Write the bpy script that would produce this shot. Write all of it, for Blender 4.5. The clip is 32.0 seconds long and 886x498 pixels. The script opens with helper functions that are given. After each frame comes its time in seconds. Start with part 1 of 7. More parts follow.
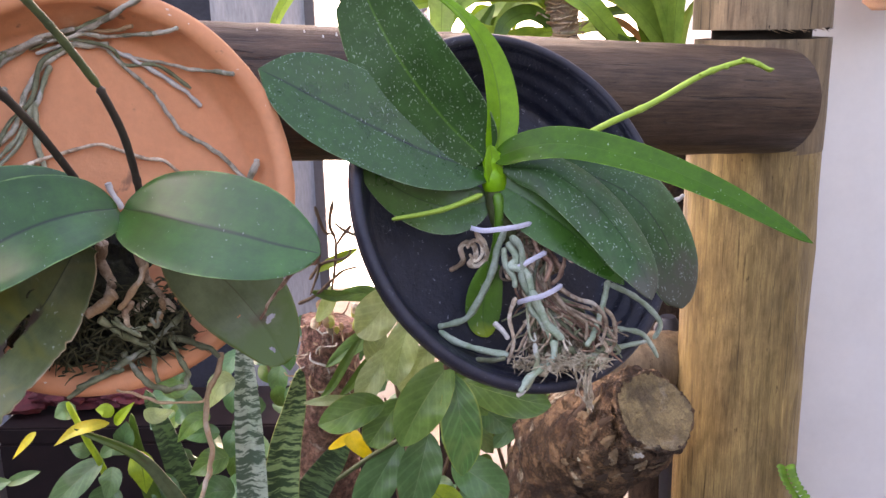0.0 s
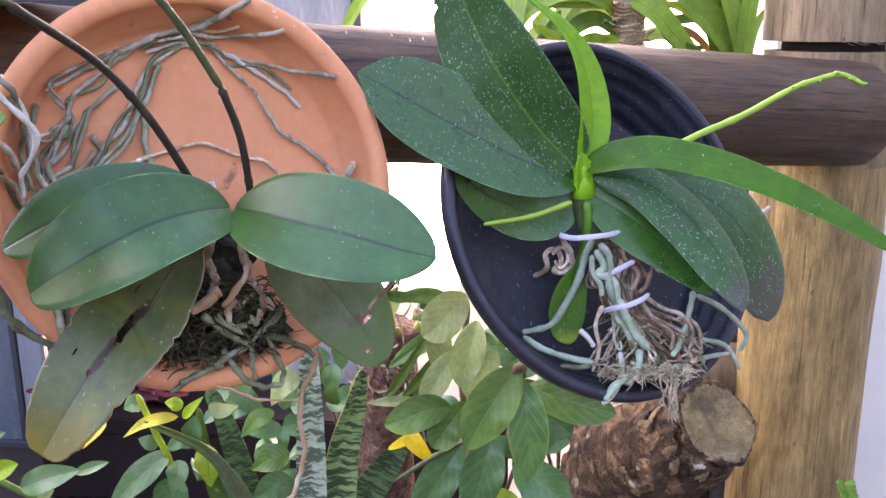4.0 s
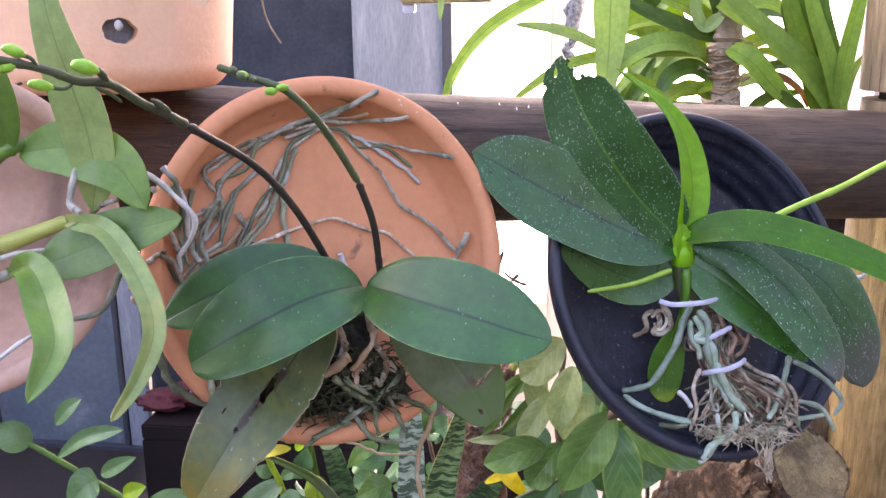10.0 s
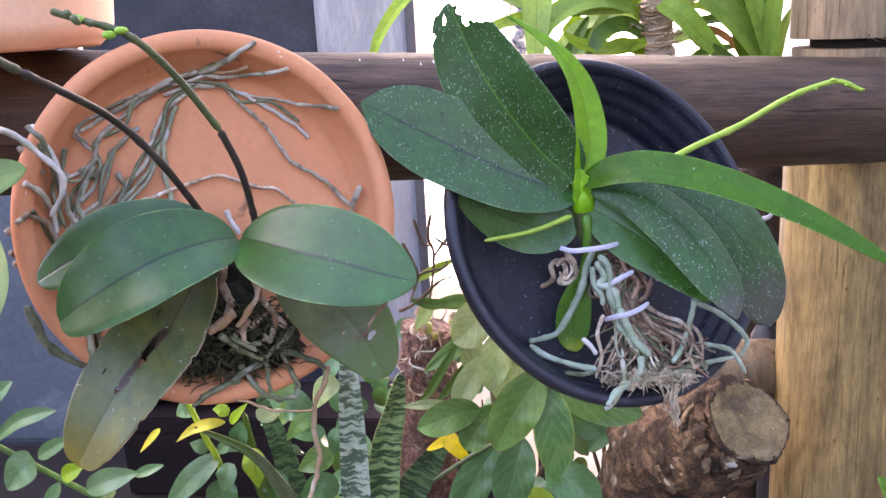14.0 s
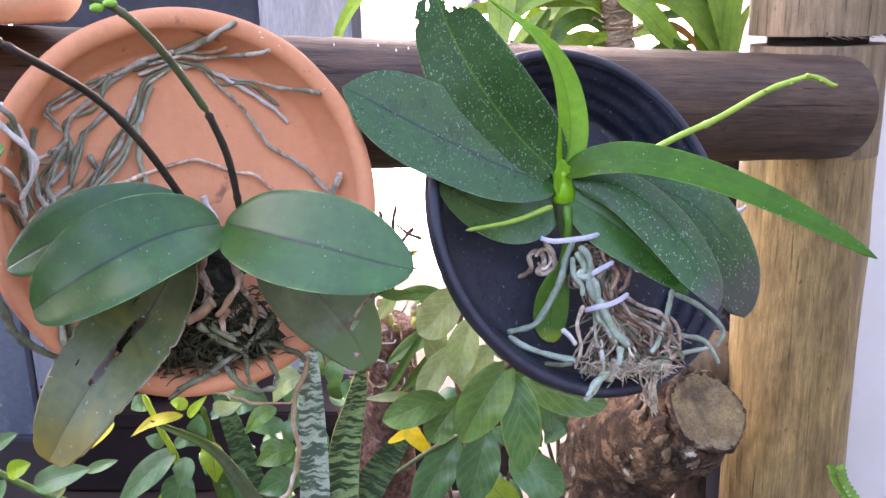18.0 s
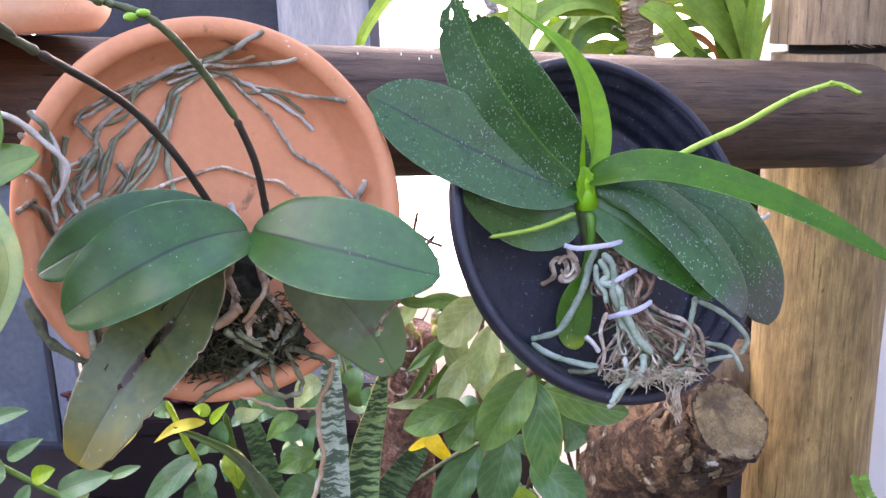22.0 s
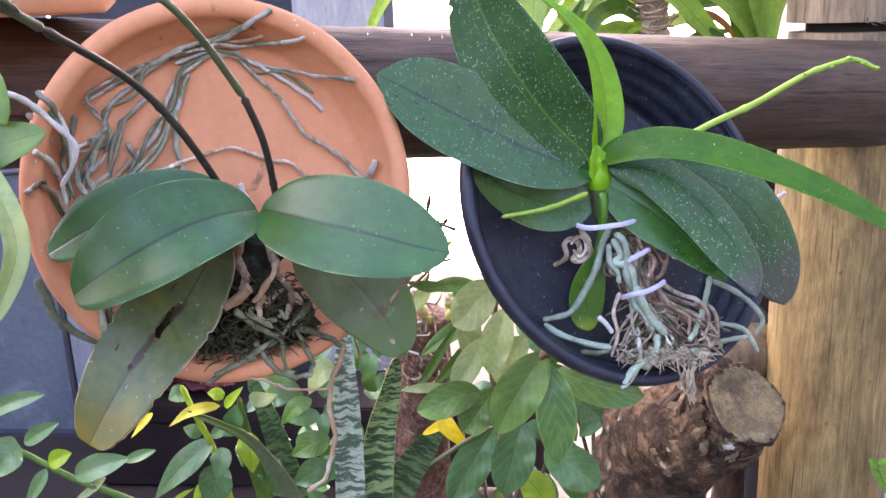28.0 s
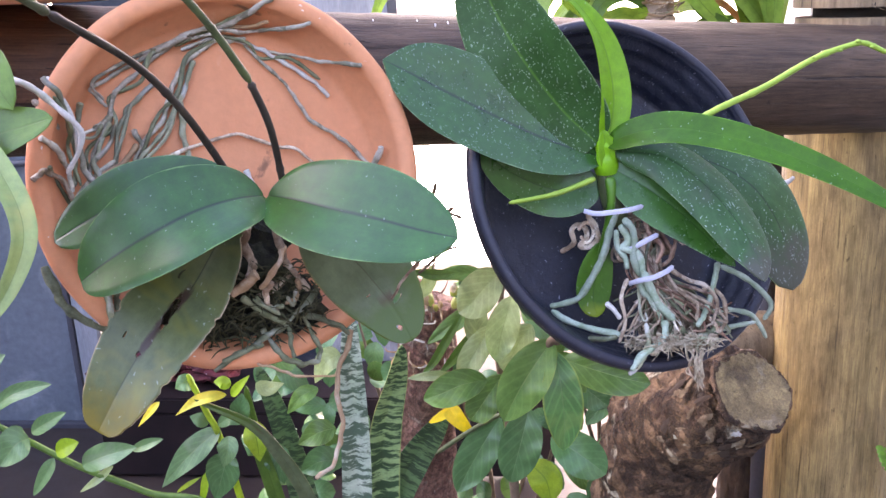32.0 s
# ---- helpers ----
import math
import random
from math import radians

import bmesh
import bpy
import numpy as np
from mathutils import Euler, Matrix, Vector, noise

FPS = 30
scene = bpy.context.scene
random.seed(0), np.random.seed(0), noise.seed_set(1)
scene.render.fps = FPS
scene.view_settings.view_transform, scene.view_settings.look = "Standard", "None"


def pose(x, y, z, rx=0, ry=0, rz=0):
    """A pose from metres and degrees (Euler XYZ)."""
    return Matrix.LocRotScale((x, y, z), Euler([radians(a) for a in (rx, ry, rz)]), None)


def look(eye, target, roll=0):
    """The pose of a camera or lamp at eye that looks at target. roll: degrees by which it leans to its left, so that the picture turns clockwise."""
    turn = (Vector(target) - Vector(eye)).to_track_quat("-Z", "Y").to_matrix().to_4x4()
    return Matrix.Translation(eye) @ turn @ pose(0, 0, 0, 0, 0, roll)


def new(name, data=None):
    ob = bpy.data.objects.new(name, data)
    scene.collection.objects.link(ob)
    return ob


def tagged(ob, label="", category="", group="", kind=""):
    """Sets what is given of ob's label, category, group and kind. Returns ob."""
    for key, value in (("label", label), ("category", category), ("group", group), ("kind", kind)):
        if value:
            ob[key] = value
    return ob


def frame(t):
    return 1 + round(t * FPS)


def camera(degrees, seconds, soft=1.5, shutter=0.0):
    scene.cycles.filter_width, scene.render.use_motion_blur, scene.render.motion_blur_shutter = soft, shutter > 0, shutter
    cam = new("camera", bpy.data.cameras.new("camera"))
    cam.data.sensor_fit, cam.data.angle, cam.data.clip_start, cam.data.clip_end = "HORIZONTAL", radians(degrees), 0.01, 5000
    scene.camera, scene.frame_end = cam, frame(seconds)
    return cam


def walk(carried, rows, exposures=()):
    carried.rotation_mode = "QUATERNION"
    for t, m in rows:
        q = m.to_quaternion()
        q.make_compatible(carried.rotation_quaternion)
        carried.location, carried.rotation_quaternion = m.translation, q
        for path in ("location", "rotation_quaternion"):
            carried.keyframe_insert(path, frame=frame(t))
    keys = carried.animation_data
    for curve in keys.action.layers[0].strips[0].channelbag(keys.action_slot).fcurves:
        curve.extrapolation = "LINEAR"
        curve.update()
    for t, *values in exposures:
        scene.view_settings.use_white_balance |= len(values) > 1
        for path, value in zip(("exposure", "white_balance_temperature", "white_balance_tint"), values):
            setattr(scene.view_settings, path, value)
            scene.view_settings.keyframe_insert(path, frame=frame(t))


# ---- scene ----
cam = camera(53.0, 32.0)
PATH = [
    (0, (0.017, 0.009, 1.51), (-0.014, 1.945, 1.01), -1.4),
    (0.5, (0.025, 0.01, 1.511), (0.033, 1.946, 1.011), -1.0),
    (1, (0.027, 0.01, 1.509), (0.039, 1.947, 1.011), -0.9),
    (1.5, (0.018, 0.011, 1.51), (0.046, 1.947, 1.01), -0.8),
    (2, (0.003, 0.01, 1.511), (0.041, 1.946, 1.011), -0.5),
    (2.5, (-0.007, 0.007, 1.512), (0.015, 1.942, 1.009), -0.4),
    (3, (-0.018, 0.007, 1.513), (-0.032, 1.942, 1.01), -0.3),
    (3.5, (-0.028, 0.008, 1.513), (-0.07, 1.944, 1.012), -0.1),
    (4, (-0.032, 0.005, 1.514), (-0.117, 1.941, 1.018), -0.2),
    (4.5, (-0.041, 0.001, 1.516), (-0.132, 1.938, 1.026), 0.1),
    (6.5, (-0.062, -0.018, 1.56), (-0.207, 1.907, 1.036), 0.0),
    (7, (-0.071, -0.03, 1.575), (-0.216, 1.893, 1.044), -0.1),
    (7.5, (-0.076, -0.036, 1.583), (-0.224, 1.886, 1.049), -0.1),
    (8, (-0.081, -0.041, 1.589), (-0.233, 1.883, 1.066), -0.1),
    (8.5, (-0.081, -0.046, 1.585), (-0.251, 1.883, 1.086), 0.1),
    (9, (-0.075, -0.045, 1.585), (-0.278, 1.882, 1.09), -0.1),
    (9.5, (-0.062, -0.041, 1.578), (-0.306, 1.884, 1.093), -0.5),
    (10, (-0.051, -0.035, 1.571), (-0.316, 1.889, 1.091), -0.8),
    (10.5, (-0.041, -0.03, 1.563), (-0.314, 1.892, 1.082), -1.2),
    (11, (-0.034, -0.034, 1.557), (-0.305, 1.889, 1.081), -1.3),
    (11.5, (-0.025, -0.04, 1.555), (-0.293, 1.884, 1.08), -1.6),
    (12, (-0.013, -0.034, 1.549), (-0.294, 1.887, 1.068), -2.0),
    (12.5, (0.0, -0.031, 1.546), (-0.281, 1.887, 1.051), -2.3),
    (13, (0.009, -0.027, 1.545), (-0.261, 1.891, 1.045), -2.6),
    (13.5, (0.019, -0.024, 1.542), (-0.254, 1.891, 1.034), -3.0),
    (14, (0.026, -0.023, 1.539), (-0.23, 1.895, 1.034), -3.1),
    (14.5, (0.027, -0.017, 1.534), (-0.193, 1.904, 1.021), -3.1),
    (15, (0.021, -0.014, 1.534), (-0.117, 1.912, 1.015), -2.7),
    (15.5, (0.014, -0.015, 1.534), (-0.07, 1.914, 1.013), -2.3),
    (17.5, (-0.011, -0.018, 1.534), (-0.094, 1.91, 1.008), -1.5),
    (18, (-0.012, -0.017, 1.535), (-0.119, 1.91, 1.009), -1.5),
    (18.5, (-0.011, -0.018, 1.535), (-0.134, 1.909, 1.013), -1.6),
    (19, (-0.011, -0.019, 1.535), (-0.136, 1.909, 1.018), -1.6),
    (19.5, (-0.011, -0.016, 1.535), (-0.14, 1.912, 1.018), -1.6),
    (20, (-0.011, -0.017, 1.535), (-0.143, 1.912, 1.023), -1.6),
    (20.5, (-0.012, -0.016, 1.535), (-0.144, 1.914, 1.026), -1.6),
    (21, (-0.014, -0.018, 1.534), (-0.15, 1.911, 1.026), -1.7),
    (21.5, (-0.019, -0.022, 1.536), (-0.157, 1.908, 1.03), -1.7),
    (22, (-0.018, -0.021, 1.534), (-0.16, 1.909, 1.03), -1.7),
    (22.5, (-0.016, -0.019, 1.533), (-0.169, 1.91, 1.028), -1.8),
    (23, (-0.013, -0.023, 1.535), (-0.165, 1.907, 1.033), -1.7),
    (23.5, (-0.016, -0.022, 1.533), (-0.172, 1.907, 1.029), -1.7),
    (24, (-0.013, -0.022, 1.533), (-0.182, 1.906, 1.029), -1.8),
    (24.5, (-0.011, -0.025, 1.534), (-0.182, 1.903, 1.029), -1.9),
    (25, (-0.007, -0.022, 1.532), (-0.183, 1.905, 1.026), -2.1),
    (25.5, (-0.008, -0.022, 1.53), (-0.184, 1.905, 1.025), -2.2),
    (27.5, (-0.015, -0.019, 1.526), (-0.181, 1.905, 1.004), -2.3),
    (28, (-0.014, -0.018, 1.526), (-0.194, 1.903, 1.0), -2.3),
    (28.5, (-0.008, -0.019, 1.526), (-0.205, 1.9, 0.997), -2.5),
    (29, (-0.008, -0.018, 1.526), (-0.21, 1.9, 0.995), -2.6),
    (29.5, (-0.006, -0.012, 1.524), (-0.206, 1.905, 0.988), -2.7),
    (30, (-0.004, -0.007, 1.521), (-0.216, 1.908, 0.985), -2.9),
    (30.5, (-0.005, -0.009, 1.522), (-0.212, 1.905, 0.979), -2.9),
    (31, (-0.009, -0.008, 1.519), (-0.207, 1.906, 0.974), -2.9),
    (31.5, (-0.011, -0.012, 1.52), (-0.207, 1.903, 0.977), -2.8),
    (32, (-0.017, -0.017, 1.522), (-0.205, 1.898, 0.977), -2.6),
]
walk(cam, [(t, look(eye, target, roll)) for t, eye, target, roll in PATH], exposures=[(t, stops, warm, 36) for t, stops, warm in ((0.0, 2.74, 8900), (1.0, 2.62, 9000), (2.0, 2.90, 8100), (4.5, 3.04, 7900), (9.0, 2.86, 7900), (13.0, 2.98, 7800), (22.0, 3.08, 7700), (32.0, 3.18, 7600))])

# ---- world and light ----
world = bpy.data.worlds.new("sky")
scene.world = world
world.use_nodes = True
wn = world.node_tree.nodes
sky = wn.new("ShaderNodeTexSky")
sky.sky_type, sky.sun_disc, sky.sun_elevation, sky.sun_rotation = "NISHITA", False, radians(36), radians(286)
sky.air_density, sky.dust_density = 1.2, 0.2
wn["Background"].inputs["Strength"].default_value = 0.15
world.node_tree.links.new(sky.outputs["Color"], wn["Background"].inputs["Color"])
sun = new("sun", bpy.data.lights.new("sun", "SUN"))
sun.data.energy, sun.data.angle, sun.data.color = 0.6, radians(40), (1.0, 0.95, 0.88)
sun.matrix_world = look((-7.8, 3.0, 7.2), (0.0, 0.8, 1.2))


# ---- materials ----
def nodes_of(name):
    m = bpy.data.materials.new(name)
    m.use_nodes = True
    nt = m.node_tree
    return m, nt, nt.nodes["Principled BSDF"]


def N(nt, kind, **props):
    n = nt.nodes.new("ShaderNode" + kind)
    for k, v in props.items():
        n.inputs[k.replace("_", " ")].default_value = v
    return n


def noise_tex(nt, scale, detail=4.0, stretch=None, coord="Object", distort=0.0):
    tc = N(nt, "TexCoord")
    mp = N(nt, "Mapping")
    if stretch:
        mp.inputs["Scale"].default_value = stretch
    nt.links.new(tc.outputs[coord], mp.inputs["Vector"])
    n = N(nt, "TexNoise", Scale=scale, Detail=detail, Roughness=0.6, Distortion=distort)
    nt.links.new(mp.outputs["Vector"], n.inputs["Vector"])
    return n.outputs["Fac"]


def ramp(nt, fac, lo, hi, a=(0, 0, 0, 1), b=(1, 1, 1, 1)):
    r = nt.nodes.new("ShaderNodeValToRGB")
    r.color_ramp.elements[0].position, r.color_ramp.elements[1].position = lo, hi
    r.color_ramp.elements[0].color, r.color_ramp.elements[1].color = a, b
    nt.links.new(fac, r.inputs["Fac"])
    return r.outputs["Color"]


def mix(nt, fac, a, b):
    m = nt.nodes.new("ShaderNodeMix")
    m.data_type = "RGBA"
    for sock, v in ((m.inputs["Factor"], fac), (m.inputs["A"], a), (m.inputs["B"], b)):
        if isinstance(v, (int, float)):
            sock.default_value = v
        elif isinstance(v, tuple):
            sock.default_value = (*v, 1) if len(v) == 3 else v
        else:
            nt.links.new(v, sock)
    return m.outputs["Result"]


def calc(nt, op, a, b=0.0):
    m = nt.nodes.new("ShaderNodeMath")
    m.operation = op
    for sock, v in ((m.inputs[0], a), (m.inputs[1], b)):
        if isinstance(v, (int, float)):
            sock.default_value = v
        else:
            nt.links.new(v, sock)
    return m.outputs[0]


def bump(nt, bsdf, height, strength, dist=0.002, fine=None, fine_dist=0.0004):
    b = N(nt, "Bump", Strength=strength, Distance=dist)
    nt.links.new(height, b.inputs["Height"])
    out = b.outputs["Normal"]
    if fine is not None:
        c = N(nt, "Bump", Strength=strength, Distance=fine_dist)
        nt.links.new(fine, c.inputs["Height"])
        nt.links.new(out, c.inputs["Normal"])
        out = c.outputs["Normal"]
    nt.links.new(out, bsdf.inputs["Normal"])


def tinted(nt, col, amount, fac):
    """The colour made lighter and darker by fac, about as much as amount."""
    hue = N(nt, "HueSaturation")
    nt.links.new(col, hue.inputs["Color"])
    nt.links.new(calc(nt, "ADD", calc(nt, "MULTIPLY", fac, 2 * amount), 1 - amount), hue.inputs["Value"])
    return hue.outputs["Color"]


def surface(name, c1, c2, scale=30, rough=0.6, rough2=None, c3=None, s3=8, at3=(0.55, 0.7), bumps=0.3, bscale=200, stretch=None, metal=0.0, spec=0.5, bdist=0.0012, vary=0.0, speckle=0.18, coord="Object", sharp=0.18, cracks=0, crack_deep=0.5, crack_col=(0.02, 0.012, 0.008), stains=None):
    """A two-tone weathered surface with stains c3 of a larger size, and fine mottling."""
    m, nt, b = nodes_of(name)
    f = noise_tex(nt, scale * 2, 8, stretch, coord)
    col = mix(nt, ramp(nt, f, 0.5 - sharp, 0.5 + sharp), c1, c2)
    if c3:
        col = mix(nt, ramp(nt, noise_tex(nt, s3 * 2, 9, stretch, coord, 0.6), *at3), col, c3)
    if stains:
        col = mix(nt, calc(nt, "MULTIPLY", ramp(nt, noise_tex(nt, stains[1], 7, stretch, coord, 0.4), *stains[2]), 0.75), col, stains[0])
    relief = noise_tex(nt, bscale, 6, stretch, coord)
    if cracks:
        tc = N(nt, "TexCoord")
        bend = N(nt, "TexNoise", Scale=cracks * 1.5, Detail=5.0, Roughness=0.65)
        nt.links.new(tc.outputs["Object"], bend.inputs["Vector"])
        sc, add = N(nt, "VectorMath"), N(nt, "VectorMath")
        sc.operation = "SCALE"
        sc.inputs["Scale"].default_value = 2.2 / cracks
        nt.links.new(bend.outputs["Color"], sc.inputs[0])
        nt.links.new(tc.outputs["Object"], add.inputs[0])
        nt.links.new(sc.outputs["Vector"], add.inputs[1])
        vor = N(nt, "TexVoronoi", Scale=float(cracks))
        vor.feature = "DISTANCE_TO_EDGE"
        nt.links.new(add.outputs["Vector"], vor.inputs["Vector"])
        gap = ramp(nt, vor.outputs["Distance"], 0.02, 0.14)
        col = mix(nt, calc(nt, "MULTIPLY", calc(nt, "SUBTRACT", 1.0, gap), crack_deep), col, crack_col)
        relief = calc(nt, "ADD", relief, calc(nt, "MULTIPLY", gap, 0.7))
    tiny = noise_tex(nt, scale * 22, 5, stretch, coord)
    col = tinted(nt, col, speckle * 2.2, tiny)
    if vary:
        col = tinted(nt, col, vary, N(nt, "ObjectInfo").outputs["Random"])
    nt.links.new(col, b.inputs["Base Color"])
    b.inputs["Metallic"].default_value = metal
    b.inputs["Specular IOR Level"].default_value = spec
    r = ramp(nt, f, 0.3, 0.7, (rough,) * 3 + (1,), (rough2 or rough + 0.1,) * 3 + (1,))
    nt.links.new(r, b.inputs["Roughness"])
    bump(nt, b, relief, bumps, bdist, noise_tex(nt, bscale * 6, 4, stretch, coord), bdist * 0.25)
    return m


def leaf_mat(name, main, dark, rough=0.35, rib=None, rib_w=0.02, speck=0.0, speck_col=(0.5, 0.58, 0.55), edge=None, edge_w=0.03, tip=None, tip_at=0.8, veins=0.0, bands=None, scar=None, glow=0.0, blotch=None, spec=0.5, fleck=90):
    """A leaf: u runs across it, v from base to tip."""
    m, nt, b = nodes_of(name)
    uv = N(nt, "TexCoord").outputs["UV"]
    sep = N(nt, "SeparateXYZ")
    nt.links.new(uv, sep.inputs["Vector"])
    u, v = sep.outputs["X"], sep.outputs["Y"]
    side = calc(nt, "ABSOLUTE", calc(nt, "SUBTRACT", u, 0.5))
    oi = N(nt, "ObjectInfo").outputs["Random"]
    col = mix(nt, ramp(nt, noise_tex(nt, 45, 7), 0.3, 0.7), dark, main)
    col = tinted(nt, col, 0.16, oi)
    lines = N(nt, "TexNoise", Scale=1.0, Detail=4.0, Roughness=0.7)
    run = N(nt, "CombineXYZ")
    nt.links.new(calc(nt, "MULTIPLY", u, 46.0), run.inputs["X"])
    nt.links.new(calc(nt, "MULTIPLY", v, 5.0), run.inputs["Y"])
    nt.links.new(calc(nt, "MULTIPLY", oi, 30.0), run.inputs["Z"])
    nt.links.new(run.outputs["Vector"], lines.inputs["Vector"])
    col = tinted(nt, col, 0.14, lines.outputs["Fac"])
    col = tinted(nt, col, 0.14, noise_tex(nt, 700, 4))
    col = tinted(nt, col, 0.13, ramp(nt, noise_tex(nt, 150, 6), 0.3, 0.7))
    grain = noise_tex(nt, 420, 5)
    if veins:
        w = N(nt, "TexWave", Scale=2.0, Distortion=1.4, Detail=2.0)
        comb = N(nt, "CombineXYZ")
        nt.links.new(calc(nt, "ADD", v, calc(nt, "MULTIPLY", side, -0.7)), comb.inputs["X"])
        nt.links.new(comb.outputs["Vector"], w.inputs["Vector"])
        col = mix(nt, calc(nt, "MULTIPLY", ramp(nt, w.outputs["Fac"], 0.75, 1.0), veins), col, tuple(min(1, 1.8 * c + 0.02) for c in main))
    if bands:
        w = N(nt, "TexNoise", Scale=1.0, Detail=5.0, Roughness=0.68, Distortion=0.15)
        comb = N(nt, "CombineXYZ")
        nt.links.new(calc(nt, "ADD", calc(nt, "MULTIPLY", v, 50.0), calc(nt, "MULTIPLY", calc(nt, "PINGPONG", calc(nt, "MULTIPLY", u, 4.3), 1.0), 0.32)), comb.inputs["X"])
        nt.links.new(calc(nt, "MULTIPLY", u, 1.3), comb.inputs["Y"])
        nt.links.new(calc(nt, "MULTIPLY", oi, 40.0), comb.inputs["Z"])
        nt.links.new(comb.outputs["Vector"], w.inputs["Vector"])
        col = mix(nt, ramp(nt, w.outputs["Fac"], 0.47, 0.53), col, bands)
    if blotch:
        col = mix(nt, ramp(nt, noise_tex(nt, 17, 3, distort=1.0), 0.55, 0.75), col, blotch)
    if rib:
        near = calc(nt, "SUBTRACT", 1.0, calc(nt, "DIVIDE", side, rib_w))
        col = mix(nt, calc(nt, "MULTIPLY", ramp(nt, near, 0.0, 0.8), 0.85), col, rib)
    if scar:
        mid_line = calc(nt, "SUBTRACT", scar[2], calc(nt, "ADD", side, calc(nt, "MULTIPLY", calc(nt, "SUBTRACT", noise_tex(nt, 120, 5), 0.5), 0.12)))
        along_ = calc(nt, "SUBTRACT", scar[1], calc(nt, "ABSOLUTE", calc(nt, "SUBTRACT", v, scar[0])))
        col = mix(nt, calc(nt, "MULTIPLY", ramp(nt, mid_line, 0.0, 0.03), ramp(nt, along_, 0.0, 0.06)), col, scar[3])
    if tip:
        t2 = calc(nt, "ADD", v, calc(nt, "MULTIPLY", calc(nt, "SUBTRACT", noise_tex(nt, 40, 4), 0.5), 0.5))
        col = mix(nt, ramp(nt, t2, tip_at, tip_at + 0.16), col, tip)
    if edge:
        e = calc(nt, "ADD", side, calc(nt, "MULTIPLY", calc(nt, "SUBTRACT", noise_tex(nt, 70, 4), 0.5), 0.06))
        col = mix(nt, ramp(nt, e, 0.5 - edge_w, 0.5), col, edge)
    rough_out = ramp(nt, noise_tex(nt, 45, 4), 0.3, 0.7, (rough,) * 3 + (1,), (rough + 0.05,) * 3 + (1,))
    if speck:
        vor = N(nt, "TexVoronoi", Scale=float(fleck) * 4.2, Randomness=1.0)
        mp = N(nt, "Mapping")
        mp.inputs["Scale"].default_value = (1, 1, 0.6)
        tc = N(nt, "TexCoord")
        nz = N(nt, "TexNoise", Scale=90.0, Detail=3.0)
        add = N(nt, "VectorMath")
        nt.links.new(tc.outputs["Object"], mp.inputs["Vector"])
        nt.links.new(tc.outputs["Object"], nz.inputs["Vector"])
        sc = N(nt, "VectorMath")
        sc.operation = "SCALE"
        sc.inputs["Scale"].default_value = 0.012
        nt.links.new(nz.outputs["Color"], sc.inputs[0])
        nt.links.new(mp.outputs["Vector"], add.inputs[0])
        nt.links.new(sc.outputs["Vector"], add.inputs[1])
        nt.links.new(add.outputs["Vector"], vor.inputs["Vector"])
        spots = ramp(nt, vor.outputs["Distance"], 0.08, 0.32, (1, 1, 1, 1), (0, 0, 0, 1))
        pick = N(nt, "SeparateColor")
        nt.links.new(vor.outputs["Color"], pick.inputs["Color"])
        keep = ramp(nt, pick.outputs["Red"], 1.0 - speck, 1.02 - speck)
        patch = ramp(nt, noise_tex(nt, 22, 3), 0.38, 0.62)
        f = calc(nt, "MULTIPLY", calc(nt, "MULTIPLY", spots, keep), calc(nt, "ADD", calc(nt, "MULTIPLY", patch, 0.6), 0.35))
        col = mix(nt, calc(nt, "MULTIPLY", f, 0.66), col, speck_col)
        rough_out = mix(nt, f, rough_out, (0.8, 0.8, 0.8))
    nt.links.new(col, b.inputs["Base Color"])
    nt.links.new(rough_out, b.inputs["Roughness"])
    b.inputs["Specular IOR Level"].default_value = spec
    crease = ramp(nt, calc(nt, "DIVIDE", side, 0.05), 0.0, 1.0)
    slow = noise_tex(nt, 55, 3)
    bump(nt, b, calc(nt, "ADD", calc(nt, "ADD", crease, calc(nt, "MULTIPLY", slow, 0.15)), calc(nt, "MULTIPLY", lines.outputs["Fac"], 0.12)), 0.5, 0.0004, grain, 0.00012)
    if glow:
        tr = N(nt, "BsdfTranslucent")
        nt.links.new(col, tr.inputs["Color"])
        ms = N(nt, "MixShader", Fac=glow)
        nt.links.new(b.outputs["BSDF"], ms.inputs[1])
        nt.links.new(tr.outputs["BSDF"], ms.inputs[2])
        nt.links.new(ms.outputs["Shader"], nt.nodes["Material Output"].inputs["Surface"])
    return m


